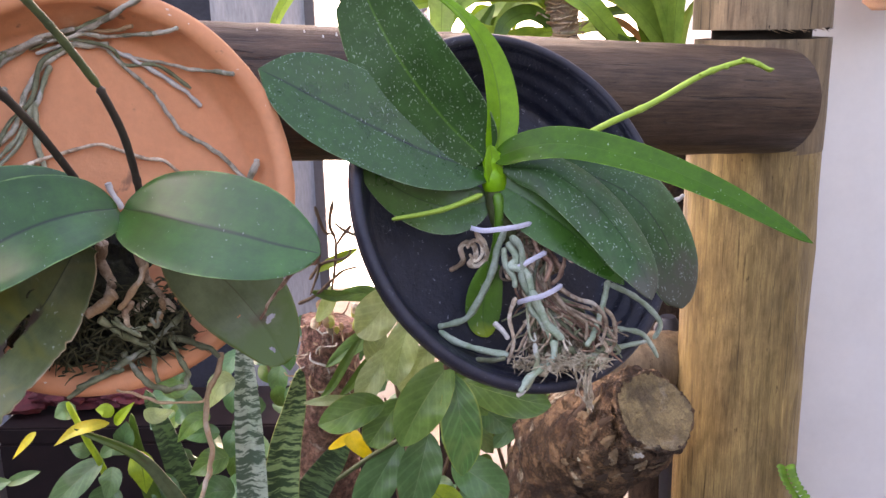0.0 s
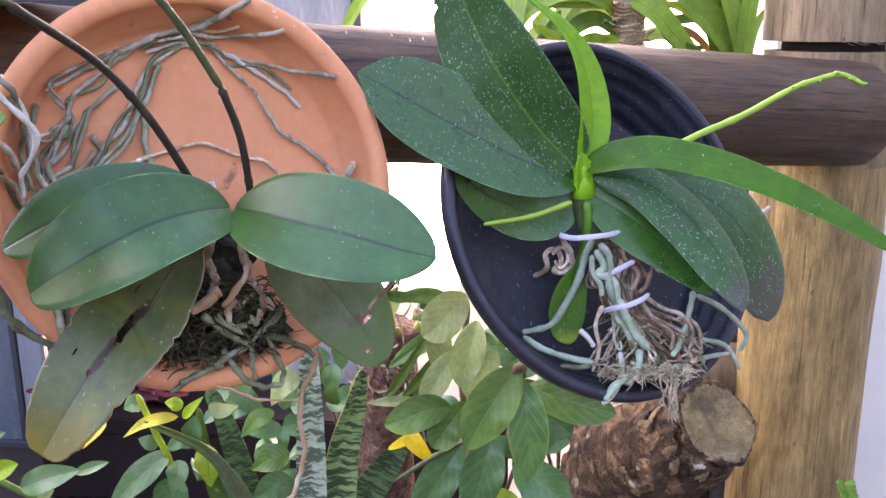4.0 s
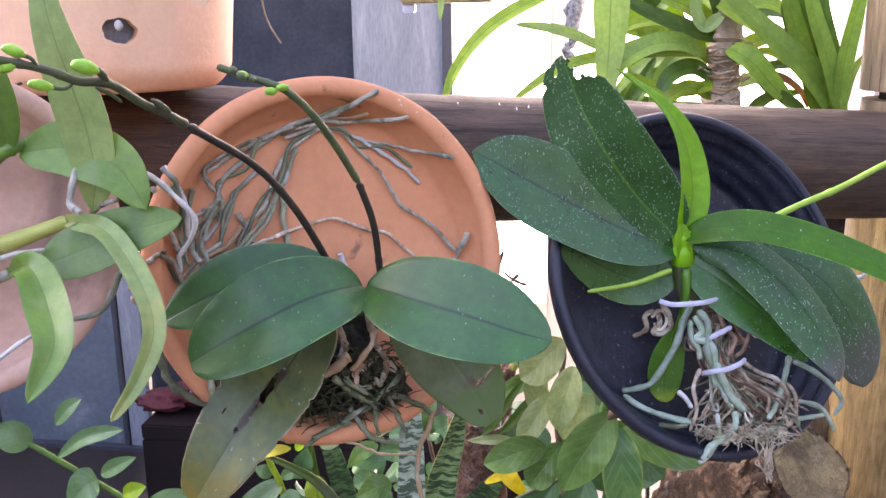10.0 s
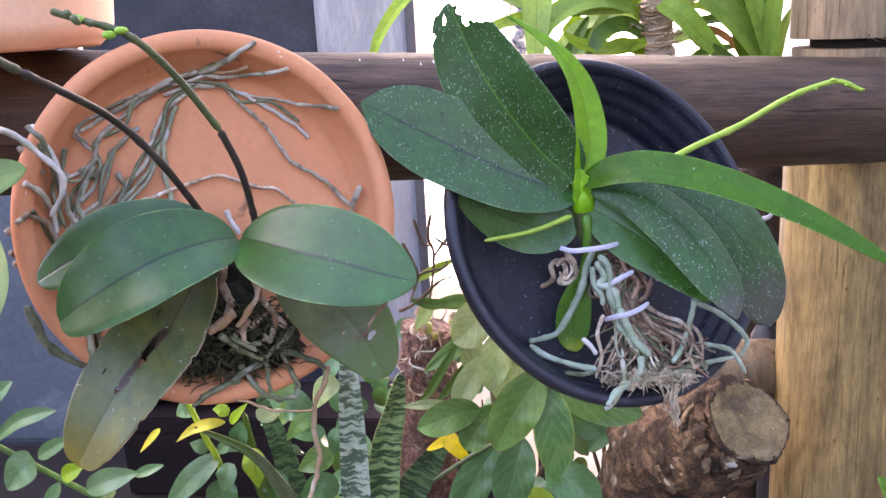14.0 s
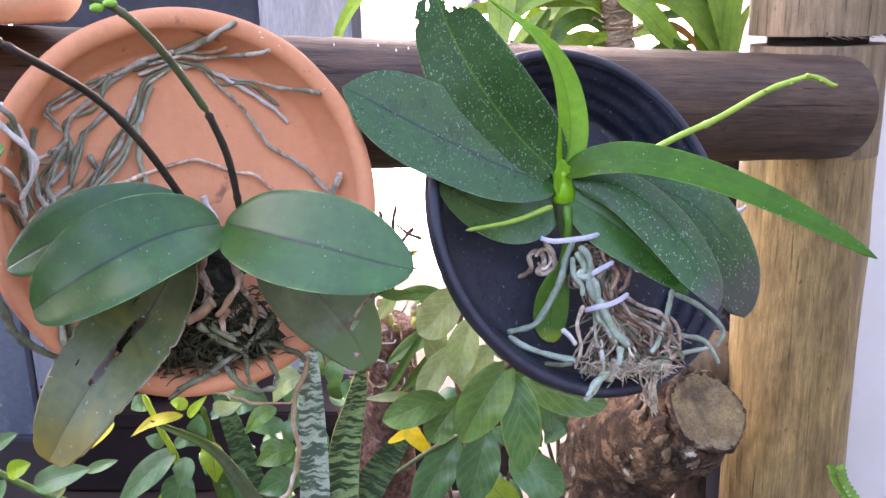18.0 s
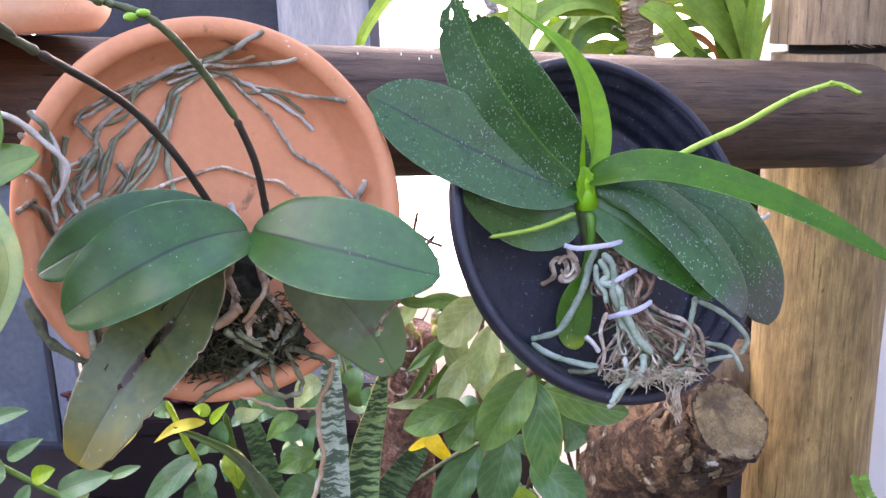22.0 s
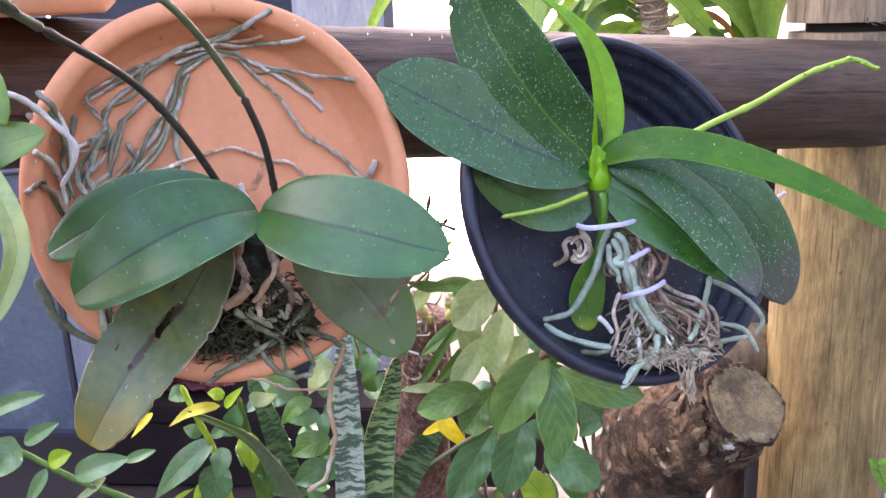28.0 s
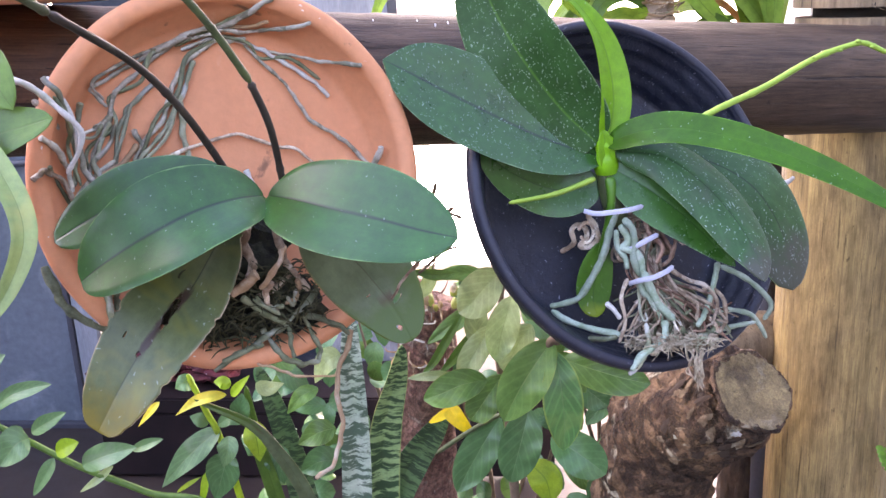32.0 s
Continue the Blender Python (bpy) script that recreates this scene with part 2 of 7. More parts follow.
def wood(name, light, dark, stain, stretch, rough=0.6, scale=14, bumps=0.5, stain_at=(0.5, 0.7), crack=0.6, grain=0.75, mottle=0.0, spec=0.5):
    """Timber with its grain along the axis whose stretch is small."""
    m, nt, b = nodes_of(name)
    g = noise_tex(nt, scale * 2.2, 9, stretch, distort=0.5)
    fine = noise_tex(nt, scale * 14, 6, stretch)
    splits = ramp(nt, noise_tex(nt, scale * 5, 5, tuple(q * (0.5 if q < 1 else 1) for q in stretch)), 0.62, 0.68)
    col = mix(nt, ramp(nt, g, 0.3, 0.68), dark, light)
    col = mix(nt, ramp(nt, noise_tex(nt, 9, 8, tuple(0.4 if q < 1 else 1.0 for q in stretch), distort=0.8), *stain_at), col, stain)
    col = tinted(nt, col, grain, fine)
    if mottle:
        soft = tuple(0.3 if q < 1 else 1.0 for q in stretch)
        col = tinted(nt, col, mottle, ramp(nt, noise_tex(nt, 34, 9, soft, distort=0.7), 0.25, 0.75))
        col = tinted(nt, col, mottle * 0.4, ramp(nt, noise_tex(nt, 110, 6, soft), 0.3, 0.7))
        col = mix(nt, calc(nt, "MULTIPLY", ramp(nt, noise_tex(nt, 240, 3, soft), 0.66, 0.72), 0.7), col, tuple(0.3 * c for c in dark))
    col = mix(nt, calc(nt, "MULTIPLY", splits, crack), col, tuple(0.35 * c for c in dark))
    col = tinted(nt, col, 0.25, noise_tex(nt, 500, 4))
    nt.links.new(col, b.inputs["Base Color"])
    b.inputs["Specular IOR Level"].default_value = spec
    nt.links.new(ramp(nt, g, 0.3, 0.7, (rough + 0.12,) * 3 + (1,), (rough - 0.08,) * 3 + (1,)), b.inputs["Roughness"])
    bump(nt, b, calc(nt, "SUBTRACT", calc(nt, "ADD", fine, g), splits), bumps, 0.0016, noise_tex(nt, 900, 4, stretch), 0.0003)
    return m


M = {}
M["terracotta"] = surface("terracotta", (0.62, 0.232, 0.104), (0.74, 0.312, 0.160), 7, 0.60, 0.78, (0.77, 0.44, 0.30), 6, (0.60, 0.80), 0.35, 260, speckle=0.06, sharp=0.26, stains=((0.16, 0.075, 0.045), 30, (0.665, 0.72)))
M["terracotta_old"] = surface("terracotta_old", (0.74, 0.42, 0.265), (0.81, 0.50, 0.34), 10, 0.6, 0.78, (0.60, 0.31, 0.19), 5, (0.6, 0.8), 0.35, 260, speckle=0.05)
M["plastic"] = surface("black_plastic", (0.008, 0.010, 0.019), (0.018, 0.021, 0.036), 22, 0.32, 0.52, (0.24, 0.25, 0.30), 130, (0.64, 0.70), 0.8, 90, spec=0.4, bdist=0.002)
# Thin pale edges on the green orchid leaves are edge highlights, painted in.
M["phal"] = leaf_mat("orchid_leaf", (0.013, 0.084, 0.011), (0.007, 0.052, 0.007), 0.32, (0.002, 0.012, 0.004), 0.026, speck=0.05, fleck=150, spec=0.52, edge=(0.10, 0.22, 0.06), edge_w=0.012)
M["phal_bright"] = leaf_mat("young_orchid_leaf", (0.150, 0.40, 0.004), (0.105, 0.32, 0.003), 0.42, (0.08, 0.22, 0.01), 0.04, speck=0.03, glow=0.12)
M["phal_mid"] = leaf_mat("green_orchid_leaf", (0.030, 0.128, 0.003), (0.018, 0.086, 0.002), 0.36, (0.030, 0.11, 0.006), 0.016, speck=0.08, fleck=120, spec=0.22, edge=(0.09, 0.24, 0.02), edge_w=0.02)
M["phal_spots"] = leaf_mat("lime_spotted_leaf", (0.020, 0.088, 0.018), (0.011, 0.055, 0.010), 0.34, (0.045, 0.145, 0.018), 0.022, speck=0.80, speck_col=(0.40, 0.52, 0.42), fleck=112, blotch=(0.028, 0.100, 0.018), spec=0.3, edge=(0.10, 0.19, 0.08), edge_w=0.010)
M["phal_few"] = leaf_mat("few_spotted_leaf", (0.018, 0.095, 0.015), (0.010, 0.058, 0.009), 0.26, (0.003, 0.018, 0.005), 0.026, speck=0.52, speck_col=(0.46, 0.60, 0.54), fleck=125, spec=0.46, edge=(0.10, 0.19, 0.08), edge_w=0.010)
M["phal_grey"] = leaf_mat("dusty_grey_leaf", (0.022, 0.085, 0.022), (0.013, 0.055, 0.014), 0.34, (0.010, 0.03, 0.010), 0.016, speck=0.6, speck_col=(0.40, 0.50, 0.46), blotch=(0.050, 0.070, 0.045), tip=(0.060, 0.066, 0.048), tip_at=0.72, fleck=110, spec=0.28, veins=0.10, edge=(0.10, 0.19, 0.08), edge_w=0.010)
M["phal_olive"] = leaf_mat("old_olive_leaf", (0.108, 0.142, 0.058), (0.062, 0.088, 0.028), 0.30, (0.022, 0.034, 0.014), 0.014, speck=0.06, edge=(0.36, 0.25, 0.15), edge_w=0.014, tip=(0.155, 0.120, 0.016), tip_at=0.78, blotch=(0.150, 0.150, 0.030), scar=(0.44, 0.24, 0.060, (0.040, 0.023, 0.014)), spec=0.40)
M["phal_dark"] = leaf_mat("dull_dark_leaf", (0.095, 0.128, 0.064), (0.058, 0.082, 0.036), 0.30, (0.05, 0.056, 0.022), 0.010, edge=(0.16, 0.14, 0.05), edge_w=0.018, blotch=(0.066, 0.096, 0.032), tip=(0.052, 0.098, 0.014), tip_at=0.62, scar=(0.72, 0.06, 0.12, (0.075, 0.045, 0.025)), spec=0.34)
M["root"] = surface("silver_root", (0.48, 0.435, 0.365), (0.30, 0.28, 0.22), 45, 0.7, 0.85, (0.17, 0.165, 0.115), 30, (0.54, 0.62), 0.7, 600, bdist=0.0009, vary=0.3, sharp=0.12)
M["root_green"] = surface("green_root", (0.320, 0.325, 0.225), (0.190, 0.205, 0.125), 45, 0.6, 0.8, (0.40, 0.40, 0.36), 26, (0.55, 0.66), 0.7, 600, bdist=0.0009, vary=0.3, sharp=0.12)
M["root_aqua"] = surface("pale_green_root", (0.36, 0.44, 0.36), (0.20, 0.28, 0.18), 45, 0.6, 0.8, (0.50, 0.52, 0.47), 26, (0.57, 0.68), 0.7, 600, bdist=0.0009, vary=0.25, sharp=0.16)
M["root_white"] = surface("white_root", (0.66, 0.63, 0.60), (0.46, 0.45, 0.42), 30, 0.6, 0.8, (0.30, 0.33, 0.25), 20, (0.56, 0.7), 0.5, 700, bdist=0.0006, vary=0.2)
M["root_dry"] = surface("dry_root", (0.52, 0.405, 0.30), (0.22, 0.145, 0.095), 45, 0.75, 0.9, (0.68, 0.60, 0.50), 40, (0.56, 0.64), 0.8, 500, bdist=0.0012, vary=0.5, sharp=0.1)
M["crumb"] = surface("pale_peat", (0.52, 0.44, 0.32), (0.28, 0.215, 0.14), 60, 0.85, 0.95, (0.34, 0.40, 0.26), 40, (0.56, 0.64), 0.8, 400, sharp=0.1)
M["root_red"] = surface("reddish_root", (0.34, 0.20, 0.14), (0.14, 0.07, 0.05), 45, 0.75, 0.9, (0.46, 0.34, 0.26), 40, (0.56, 0.64), 0.8, 500, bdist=0.0012, vary=0.4, sharp=0.1)
M["root_tan"] = surface("tan_root", (0.46, 0.30, 0.18), (0.32, 0.19, 0.10), 30, 0.6, 0.8, (0.55, 0.46, 0.36), 20, (0.56, 0.7), 0.5, 700, bdist=0.0007, vary=0.3)
M["moss"] = surface("dark_moss", (0.022, 0.025, 0.012), (0.055, 0.052, 0.026), 60, 0.9, 0.95, (0.010, 0.010, 0.007), 25, (0.45, 0.6), 1.0, 260, bdist=0.005)
M["spike_dark"] = surface("dark_flower_stem", (0.017, 0.012, 0.010), (0.042, 0.030, 0.022), 60, 0.42, 0.6, (0.075, 0.060, 0.040), 50, (0.62, 0.72), 0.2)
M["spike_olive"] = surface("olive_flower_stem", (0.078, 0.105, 0.036), (0.045, 0.060, 0.024), 50, 0.45, 0.6, (0.13, 0.16, 0.07), 60, (0.6, 0.72), 0.2)
M["spike_green"] = surface("green_flower_stem", (0.27, 0.43, 0.05), (0.19, 0.33, 0.035), 50, 0.5, 0.6, bumps=0.15)
M["bud"] = surface("lime_bud", (0.24, 0.50, 0.04), (0.16, 0.38, 0.03), 60, 0.4, 0.5, bumps=0.15)
M["tie"] = surface("white_tie", (0.52, 0.52, 0.62), (0.44, 0.44, 0.53), 50, 0.35, 0.5, bumps=0.1)
M["rail"] = wood("dark_rail_wood", (0.084, 0.051, 0.033), (0.034, 0.020, 0.014), (0.105, 0.064, 0.040), (0.10, 2.0, 2.0), 0.50, scale=19, stain_at=(0.50, 0.90), crack=0.9, grain=0.85, mottle=0.34, spec=0.3)
M["post"] = wood("varnished_post_wood", (0.385, 0.265, 0.108), (0.215, 0.138, 0.058), (0.150, 0.100, 0.050), (2.6, 2.6, 0.10), 0.46, scale=24, stain_at=(0.50, 0.74), crack=0.8, grain=0.75, mottle=0.46, spec=0.35)
M["post_cut"] = wood("weathered_post_wood", (0.265, 0.185, 0.105), (0.118, 0.078, 0.044), (0.08, 0.055, 0.04), (1.6, 1.6, 0.12), 0.65, scale=18, stain_at=(0.52, 0.76), crack=0.9, grain=0.5, mottle=0.3)
M["near_black"] = surface("dark_cut_wood", (0.008, 0.006, 0.005), (0.022, 0.015, 0.011), 40, 0.85, 0.95, bumps=0.8)
M["bark"] = surface("rough_bark", (0.28, 0.165, 0.088), (0.085, 0.046, 0.028), 16, 0.85, 0.95, (0.55, 0.49, 0.36), 9, (0.60, 0.66), 1.0, 90, bdist=0.010, speckle=0.42, sharp=0.10, cracks=24, crack_deep=0.6, stains=((0.05, 0.03, 0.022), 14, (0.56, 0.66)))
M["root_moss"] = surface("mossy_root", (0.205, 0.225, 0.135), (0.085, 0.10, 0.050), 40, 0.65, 0.8, (0.36, 0.38, 0.32), 24, (0.57, 0.68), 0.7, 500, bdist=0.001, vary=0.35, sharp=0.12)
M["bark_red"] = surface("reddish_fibre", (0.40, 0.21, 0.165), (0.16, 0.075, 0.06), 60, 0.9, 0.95, (0.50, 0.38, 0.32), 30, (0.56, 0.66), 1.0, 260, bdist=0.008, vary=0.3, speckle=0.35, sharp=0.1, cracks=110)
M["cut"] = surface("weathered_cut", (0.42, 0.305, 0.145), (0.15, 0.102, 0.050), 22, 0.8, 0.9, (0.40, 0.36, 0.31), 9, (0.55, 0.85), 1.0, 240, bdist=0.002, speckle=0.34, sharp=0.26, cracks=26, crack_deep=0.28, stains=((0.07, 0.05, 0.04), 22, (0.55, 0.75)), crack_col=(0.06, 0.04, 0.03))
M["wall"] = surface("white_plaster", (0.80, 0.785, 0.755), (0.74, 0.725, 0.695), 4, 0.8, 0.9, (0.62, 0.60, 0.57), 1.5, (0.62, 0.9), 0.2, 60, speckle=0.015)
M["wall_garden"] = surface("weathered_render", (0.30, 0.28, 0.25), (0.22, 0.205, 0.185), 4, 0.85, 0.95, (0.12, 0.12, 0.10), 1.5, (0.55, 0.8), 0.3, 60)
M["ground"] = surface("paved_ground", (0.095, 0.080, 0.064), (0.060, 0.050, 0.040), 5, 0.8, 0.9, bumps=0.3)


# ---- building helpers ----
def thing(name, at, label, category, group="", kind=""):
    ob = new(name)
    ob.location = at
    ob.empty_display_size = 0.02
    return tagged(ob, label, category, group, kind)


def mesh_of(name, bm, material, smooth=True):
    me = bpy.data.meshes.new(name)
    bmesh.ops.recalc_face_normals(bm, faces=bm.faces) if len(bm.faces) < 60000 else None
    bm.to_mesh(me)
    bm.free()
    me.materials.append(material)
    if smooth:
        me.polygons.foreach_set("use_smooth", [True] * len(me.polygons))
        me.set_sharp_from_angle(angle=radians(48))
    return me


def part(name, bm, material, parent=None, label="", smooth=True):
    ob = new(name, mesh_of(name, bm, material, smooth))
    if parent:
        ob.parent = parent
        if parent.type == "EMPTY":
            ob.location = -parent.location
    if label:
        tagged(ob, label)
    return ob


def spline(pts, n):
    """n + 1 places on a smooth line through the given ones."""
    p = [Vector(q) for q in pts]
    p = [p[0] * 2 - p[1]] + p + [p[-1] * 2 - p[-2]]
    out, k = [], len(p) - 3
    for i in range(n + 1):
        s = i / n * k
        j = min(int(s), k - 1)
        f = s - j
        a, b, c, d = p[j : j + 4]
        out.append(0.5 * ((2 * b) + (c - a) * f + (2 * a - 5 * b + 4 * c - d) * f * f + (3 * b - a - 3 * c + d) * f**3))
    return out


def tube(bm, pts, r0, r1=None, seg=8, n=None, rough=0.0, cap=True, knots=()):
    """A round line through pts, from radius r0 to r1, with swellings at knots."""
    r1 = r0 if r1 is None else r1
    n = n or max(6, 5 * (len(pts) - 1))
    line = spline(pts, n)
    up, rings = Vector((0.13, -0.4, 0.9)), []
    for i, c in enumerate(line):
        t = (line[min(i + 1, n)] - line[max(i - 1, 0)]).normalized()
        a = t.cross(up)
        a = a.normalized() if a.length > 1e-4 else t.orthogonal().normalized()
        b = a.cross(t).normalized()
        up = b
        f = i / n
        r = r0 + (r1 - r0) * f
        if rough:
            r *= 1 + rough * noise.noise(c * 160)
        for k in knots:
            r *= 1 + 0.22 * math.exp(-(((f - k) * 90) ** 2))
        if cap and i in (0, n):
            r *= 0.55
        rings.append([bm.verts.new(c + r * (math.cos(2 * math.pi * k / seg) * a + math.sin(2 * math.pi * k / seg) * b)) for k in range(seg)])
    for p, q in zip(rings, rings[1:]):
        for k in range(seg):
            bm.faces.new((p[k], p[(k + 1) % seg], q[(k + 1) % seg], q[k]))
    bm.faces.new(rings[0][::-1])
    bm.faces.new(rings[-1])
    return bm


def root(name, pts, r0, material, parent, r1=None, rough=0.22, seg=8, label=""):
    return part(name, tube(bmesh.new(), pts, r0, r1, seg, max(10, 7 * (len(pts) - 1)), rough), material, parent, label)


def leaf_bm(pts, width, face=(0, -0.9, 0.45), shape=(0.85, 0.6, 0.12), fold=0.18, cup=0.0, twist=(0, 0), thick=0.0016, nl=26, nw=10, bites=(), wave=0.0, tear=0.0):
    """A leaf along pts, its upper side turned to face; bites are ellipses (v, u, rv, ru) gone from it."""
    bm = bmesh.new()
    uvs = bm.loops.layers.uv.new("UVMap")
    line = spline(pts, nl)
    face = Vector(face).normalized()
    p, q, base = shape[:3]
    q_tip = shape[3] if len(shape) > 3 else q
    grid = []
    for i, c in enumerate(line):
        s = i / nl
        t = (line[min(i + 1, nl)] - line[max(i - 1, 0)]).normalized()
        side = t.cross(face).normalized()
        up = side.cross(t).normalized()
        turn = Matrix.Rotation(radians(twist[0] + (twist[1] - twist[0]) * s), 3, t)
        side, up = turn @ side, turn @ up
        w = 0.5 * width * max(math.sin(math.pi * min(1, s**p)) ** (q if s**p < 0.5 else q_tip) if 0 < s < 1 else 0.0, base * (1 - s) ** 2, 0.02)
        th = 0.5 * thick
        rows = ([], [])
        for j in range(nw + 1):
            u = 2 * j / nw - 1
            lift = fold * w * (abs(u) ** 1.3) - cup * w * u * u
            if wave:
                lift += wave * w * noise.noise(Vector((s * 5, u * 1.5, width * 99))) * abs(u)
            if tear and abs(u) > 0.9:
                side_w = w * (1 - tear * max(0.0, noise.noise(Vector((s * 22, u, width * 50)))))
            else:
                side_w = w
            at = c + side * side_w * u + up * lift
            rim = 0.25 if abs(u) == 1 or i in (0, nl) else 1
            rows[0].append(bm.verts.new(at + up * th * rim))
            rows[1].append(bm.verts.new(at - up * th * rim))
        grid.append(rows)

    def gone(s, u):
        return any(((s - a) / rv) ** 2 + ((u - b) / ru) ** 2 < 1 + 0.5 * noise.noise(Vector((s * 40, u * 12, a))) for a, b, rv, ru in bites)

    solid = {(i, j): not (bites and gone((i + 0.5) / nl, (j + 0.5) / nw)) for i in range(nl) for j in range(nw)}

    def quad(vs, spots):
        f = bm.faces.new(vs)
        for loop, (i, j) in zip(f.loops, spots):
            loop[uvs].uv = (j / nw, i / nl)

    for (i, j), ok in solid.items():
        if not ok:
            continue
        a, b = grid[i], grid[i + 1]
        quad((a[0][j], a[0][j + 1], b[0][j + 1], b[0][j]), ((i, j), (i, j + 1), (i + 1, j + 1), (i + 1, j)))
        quad((a[1][j], b[1][j], b[1][j + 1], a[1][j + 1]), ((i, j), (i + 1, j), (i + 1, j + 1), (i, j + 1)))
        for di, dj, e in ((-1, 0, ((i, j), (i, j + 1))), (1, 0, ((i + 1, j + 1), (i + 1, j))), (0, -1, ((i + 1, j), (i, j))), (0, 1, ((i, j + 1), (i + 1, j + 1)))):
            if not solid.get((i + di, j + dj), False):
                (a1, b1), (a2, b2) = e
                quad((grid[a1][1][b1], grid[a2][1][b2], grid[a2][0][b2], grid[a1][0][b1]), ((a1, b1), (a2, b2), (a2, b2), (a1, b1)))
    loose = [v for v in bm.verts if not v.link_faces]
    bmesh.ops.delete(bm, geom=loose, context="VERTS")
    return bm


def leaf(parent, pts, width, material, label="", name="leaf", **k):
    return part(name, leaf_bm(pts, width, **k), material, parent, label)


def lathe(profile, seg, wobble=0.0):
    """A turned body round z: profile of (radius, height)."""
    bm = bmesh.new()
    rings = []
    for r, z in profile:
        ring = []
        for k in range(seg):
            a = 2 * math.pi * k / seg
            d = 1 + wobble * noise.noise(Vector((3 * math.cos(a), 3 * math.sin(a), z * 20)))
            ring.append(bm.verts.new((r * d * math.cos(a), r * d * math.sin(a), z)))
        rings.append(ring)
    for p, q in zip(rings, rings[1:]):
        for k in range(seg):
            bm.faces.new((p[k], p[(k + 1) % seg], q[(k + 1) % seg], q[k]))
    bm.faces.new(rings[0][::-1])
    bm.faces.new(rings[-1])
    return bm


def placed(bm, m):
    bmesh.ops.transform(bm, matrix=m, verts=bm.verts)
    return bm


def facing(at, normal):
    """A pose at a place whose z axis points along normal."""
    return Matrix.Translation(at) @ Vector(normal).to_track_quat("Z", "Y").to_matrix().to_4x4()


def box(bm, lo, hi, bevel=0.0):
    r = bmesh.ops.create_cube(bm, size=1)
    c, s = (Vector(lo) + Vector(hi)) / 2, Vector(hi) - Vector(lo)
    for v in r["verts"]:
        v.co = Vector((v.co.x * s.x, v.co.y * s.y, v.co.z * s.z)) + c
    if bevel:
        bmesh.ops.bevel(bm, geom=list({e for v in r["verts"] for e in v.link_edges}), offset=bevel, segments=2, affect="EDGES")
    return bm


def ball(bm, at, r, squash=(1, 1, 1), seg=10, lumps=0.0):
    made = bmesh.ops.create_uvsphere(bm, u_segments=seg, v_segments=max(6, seg - 2), radius=1)
    for v in made["verts"]:
        d = 1 + lumps * noise.noise(v.co * 2.3 + Vector(at) * 37)
        v.co = Vector(at) + Vector([r * d * s * c for s, c in zip(squash, v.co)])
    return bm


# ---- structure ----
def setting(name, bm, material, label, category):
    ob = part(name, bm, material, None, label, smooth=False)
    return tagged(ob, label, category, kind="structure")


setting("ground", box(bmesh.new(), (-30, -30, -0.2), (30, 60, 0.0)), M["ground"], "brown paved patio ground", "ground")
# Three added walls, out of view, that block low light from the sky.
setting("wall_south", box(bmesh.new(), (-5.2, -4.4, 0.0), (5.2, -4.2, 2.4)), M["wall_garden"], "weathered wall added behind the camera to cut low sky light", "wall")
setting("wall_garden", box(bmesh.new(), (-5.2, -4.2, 0.0), (-5.0, 2.9, 2.4)), M["wall_garden"], "weathered wall added on the left to cut low sky light", "wall")
setting("wall_side", box(bmesh.new(), (2.6, -4.2, 0.0), (2.8, 1.36, 3.0)), M["wall_garden"], "weathered wall added on the right to cut low sky light", "wall")
setting("wall_east", box(bmesh.new(), (0.40, 1.36, 0.0), (4.0, 1.56, 3.2)), M["wall"], "white plastered wall beside the wooden post", "wall")

# ---- rail and post ----
rail_a, rail_b = Vector((-0.95, 0.436, 1.512)), Vector((0.402, 1.069, 1.4073))
rail = thing("fence_rail", (rail_a + rail_b) / 2, "thick dark-stained round timber rail with fine cracks", "rail")
along = (rail_b - rail_a).normalized()
bm = bmesh.new()
long = (rail_b - rail_a).length
tube(bm, [(-long / 2 + long * k / 6, 0, 0) for k in range(7)], 0.0605, 0.0605, 48, 90, 0.025, cap=False)
log = part("log", bm, M["rail"], rail)
lie = along.to_track_quat("X", "Z").to_matrix().to_4x4()
log.matrix_basis = lie
bm = bmesh.new()
ball(bm, (0, 0, 0), 1.0, (0.006, 0.059, 0.059), 24, 0.0)
knob = part("end_grain", bm, M["near_black"], rail, "dark weathered end grain")
knob.matrix_basis = Matrix.Translation(rail_b - rail.location) @ lie
for at, s in (((-0.1110, 0.7986, 1.5022), 1.0), ((-0.0950, 0.7991, 1.4975), 1.2), ((-0.0844, 0.8078, 1.4986), 1.3), ((-0.1479, 0.7811, 1.5049), 0.8)):
    part("paint_mark", ball(bmesh.new(), at, 0.0017 * s, (0.4, 0.3, 1.2), 8, 0.4), M["wall"], rail, "small white paint mark")
for k, (at, to) in enumerate((((-0.2024, 0.7347, 1.4947), (-0.1474, 0.7575, 1.4871)), ((-0.1834, 0.7352, 1.4819), (-0.1468, 0.7511, 1.4768)), ((-0.3713, 0.6497, 1.5005), (-0.3508, 0.6570, 1.4953)), ((-0.3776, 0.6388, 1.4836), (-0.3578, 0.6468, 1.4758)))):
    part("crack", tube(bmesh.new(), [at, (Vector(at) + Vector(to)) / 2 + Vector((0, 0, 0.0015)), to], 0.0005, 0.0003, 5, 14, 0.6), M["near_black"], rail)

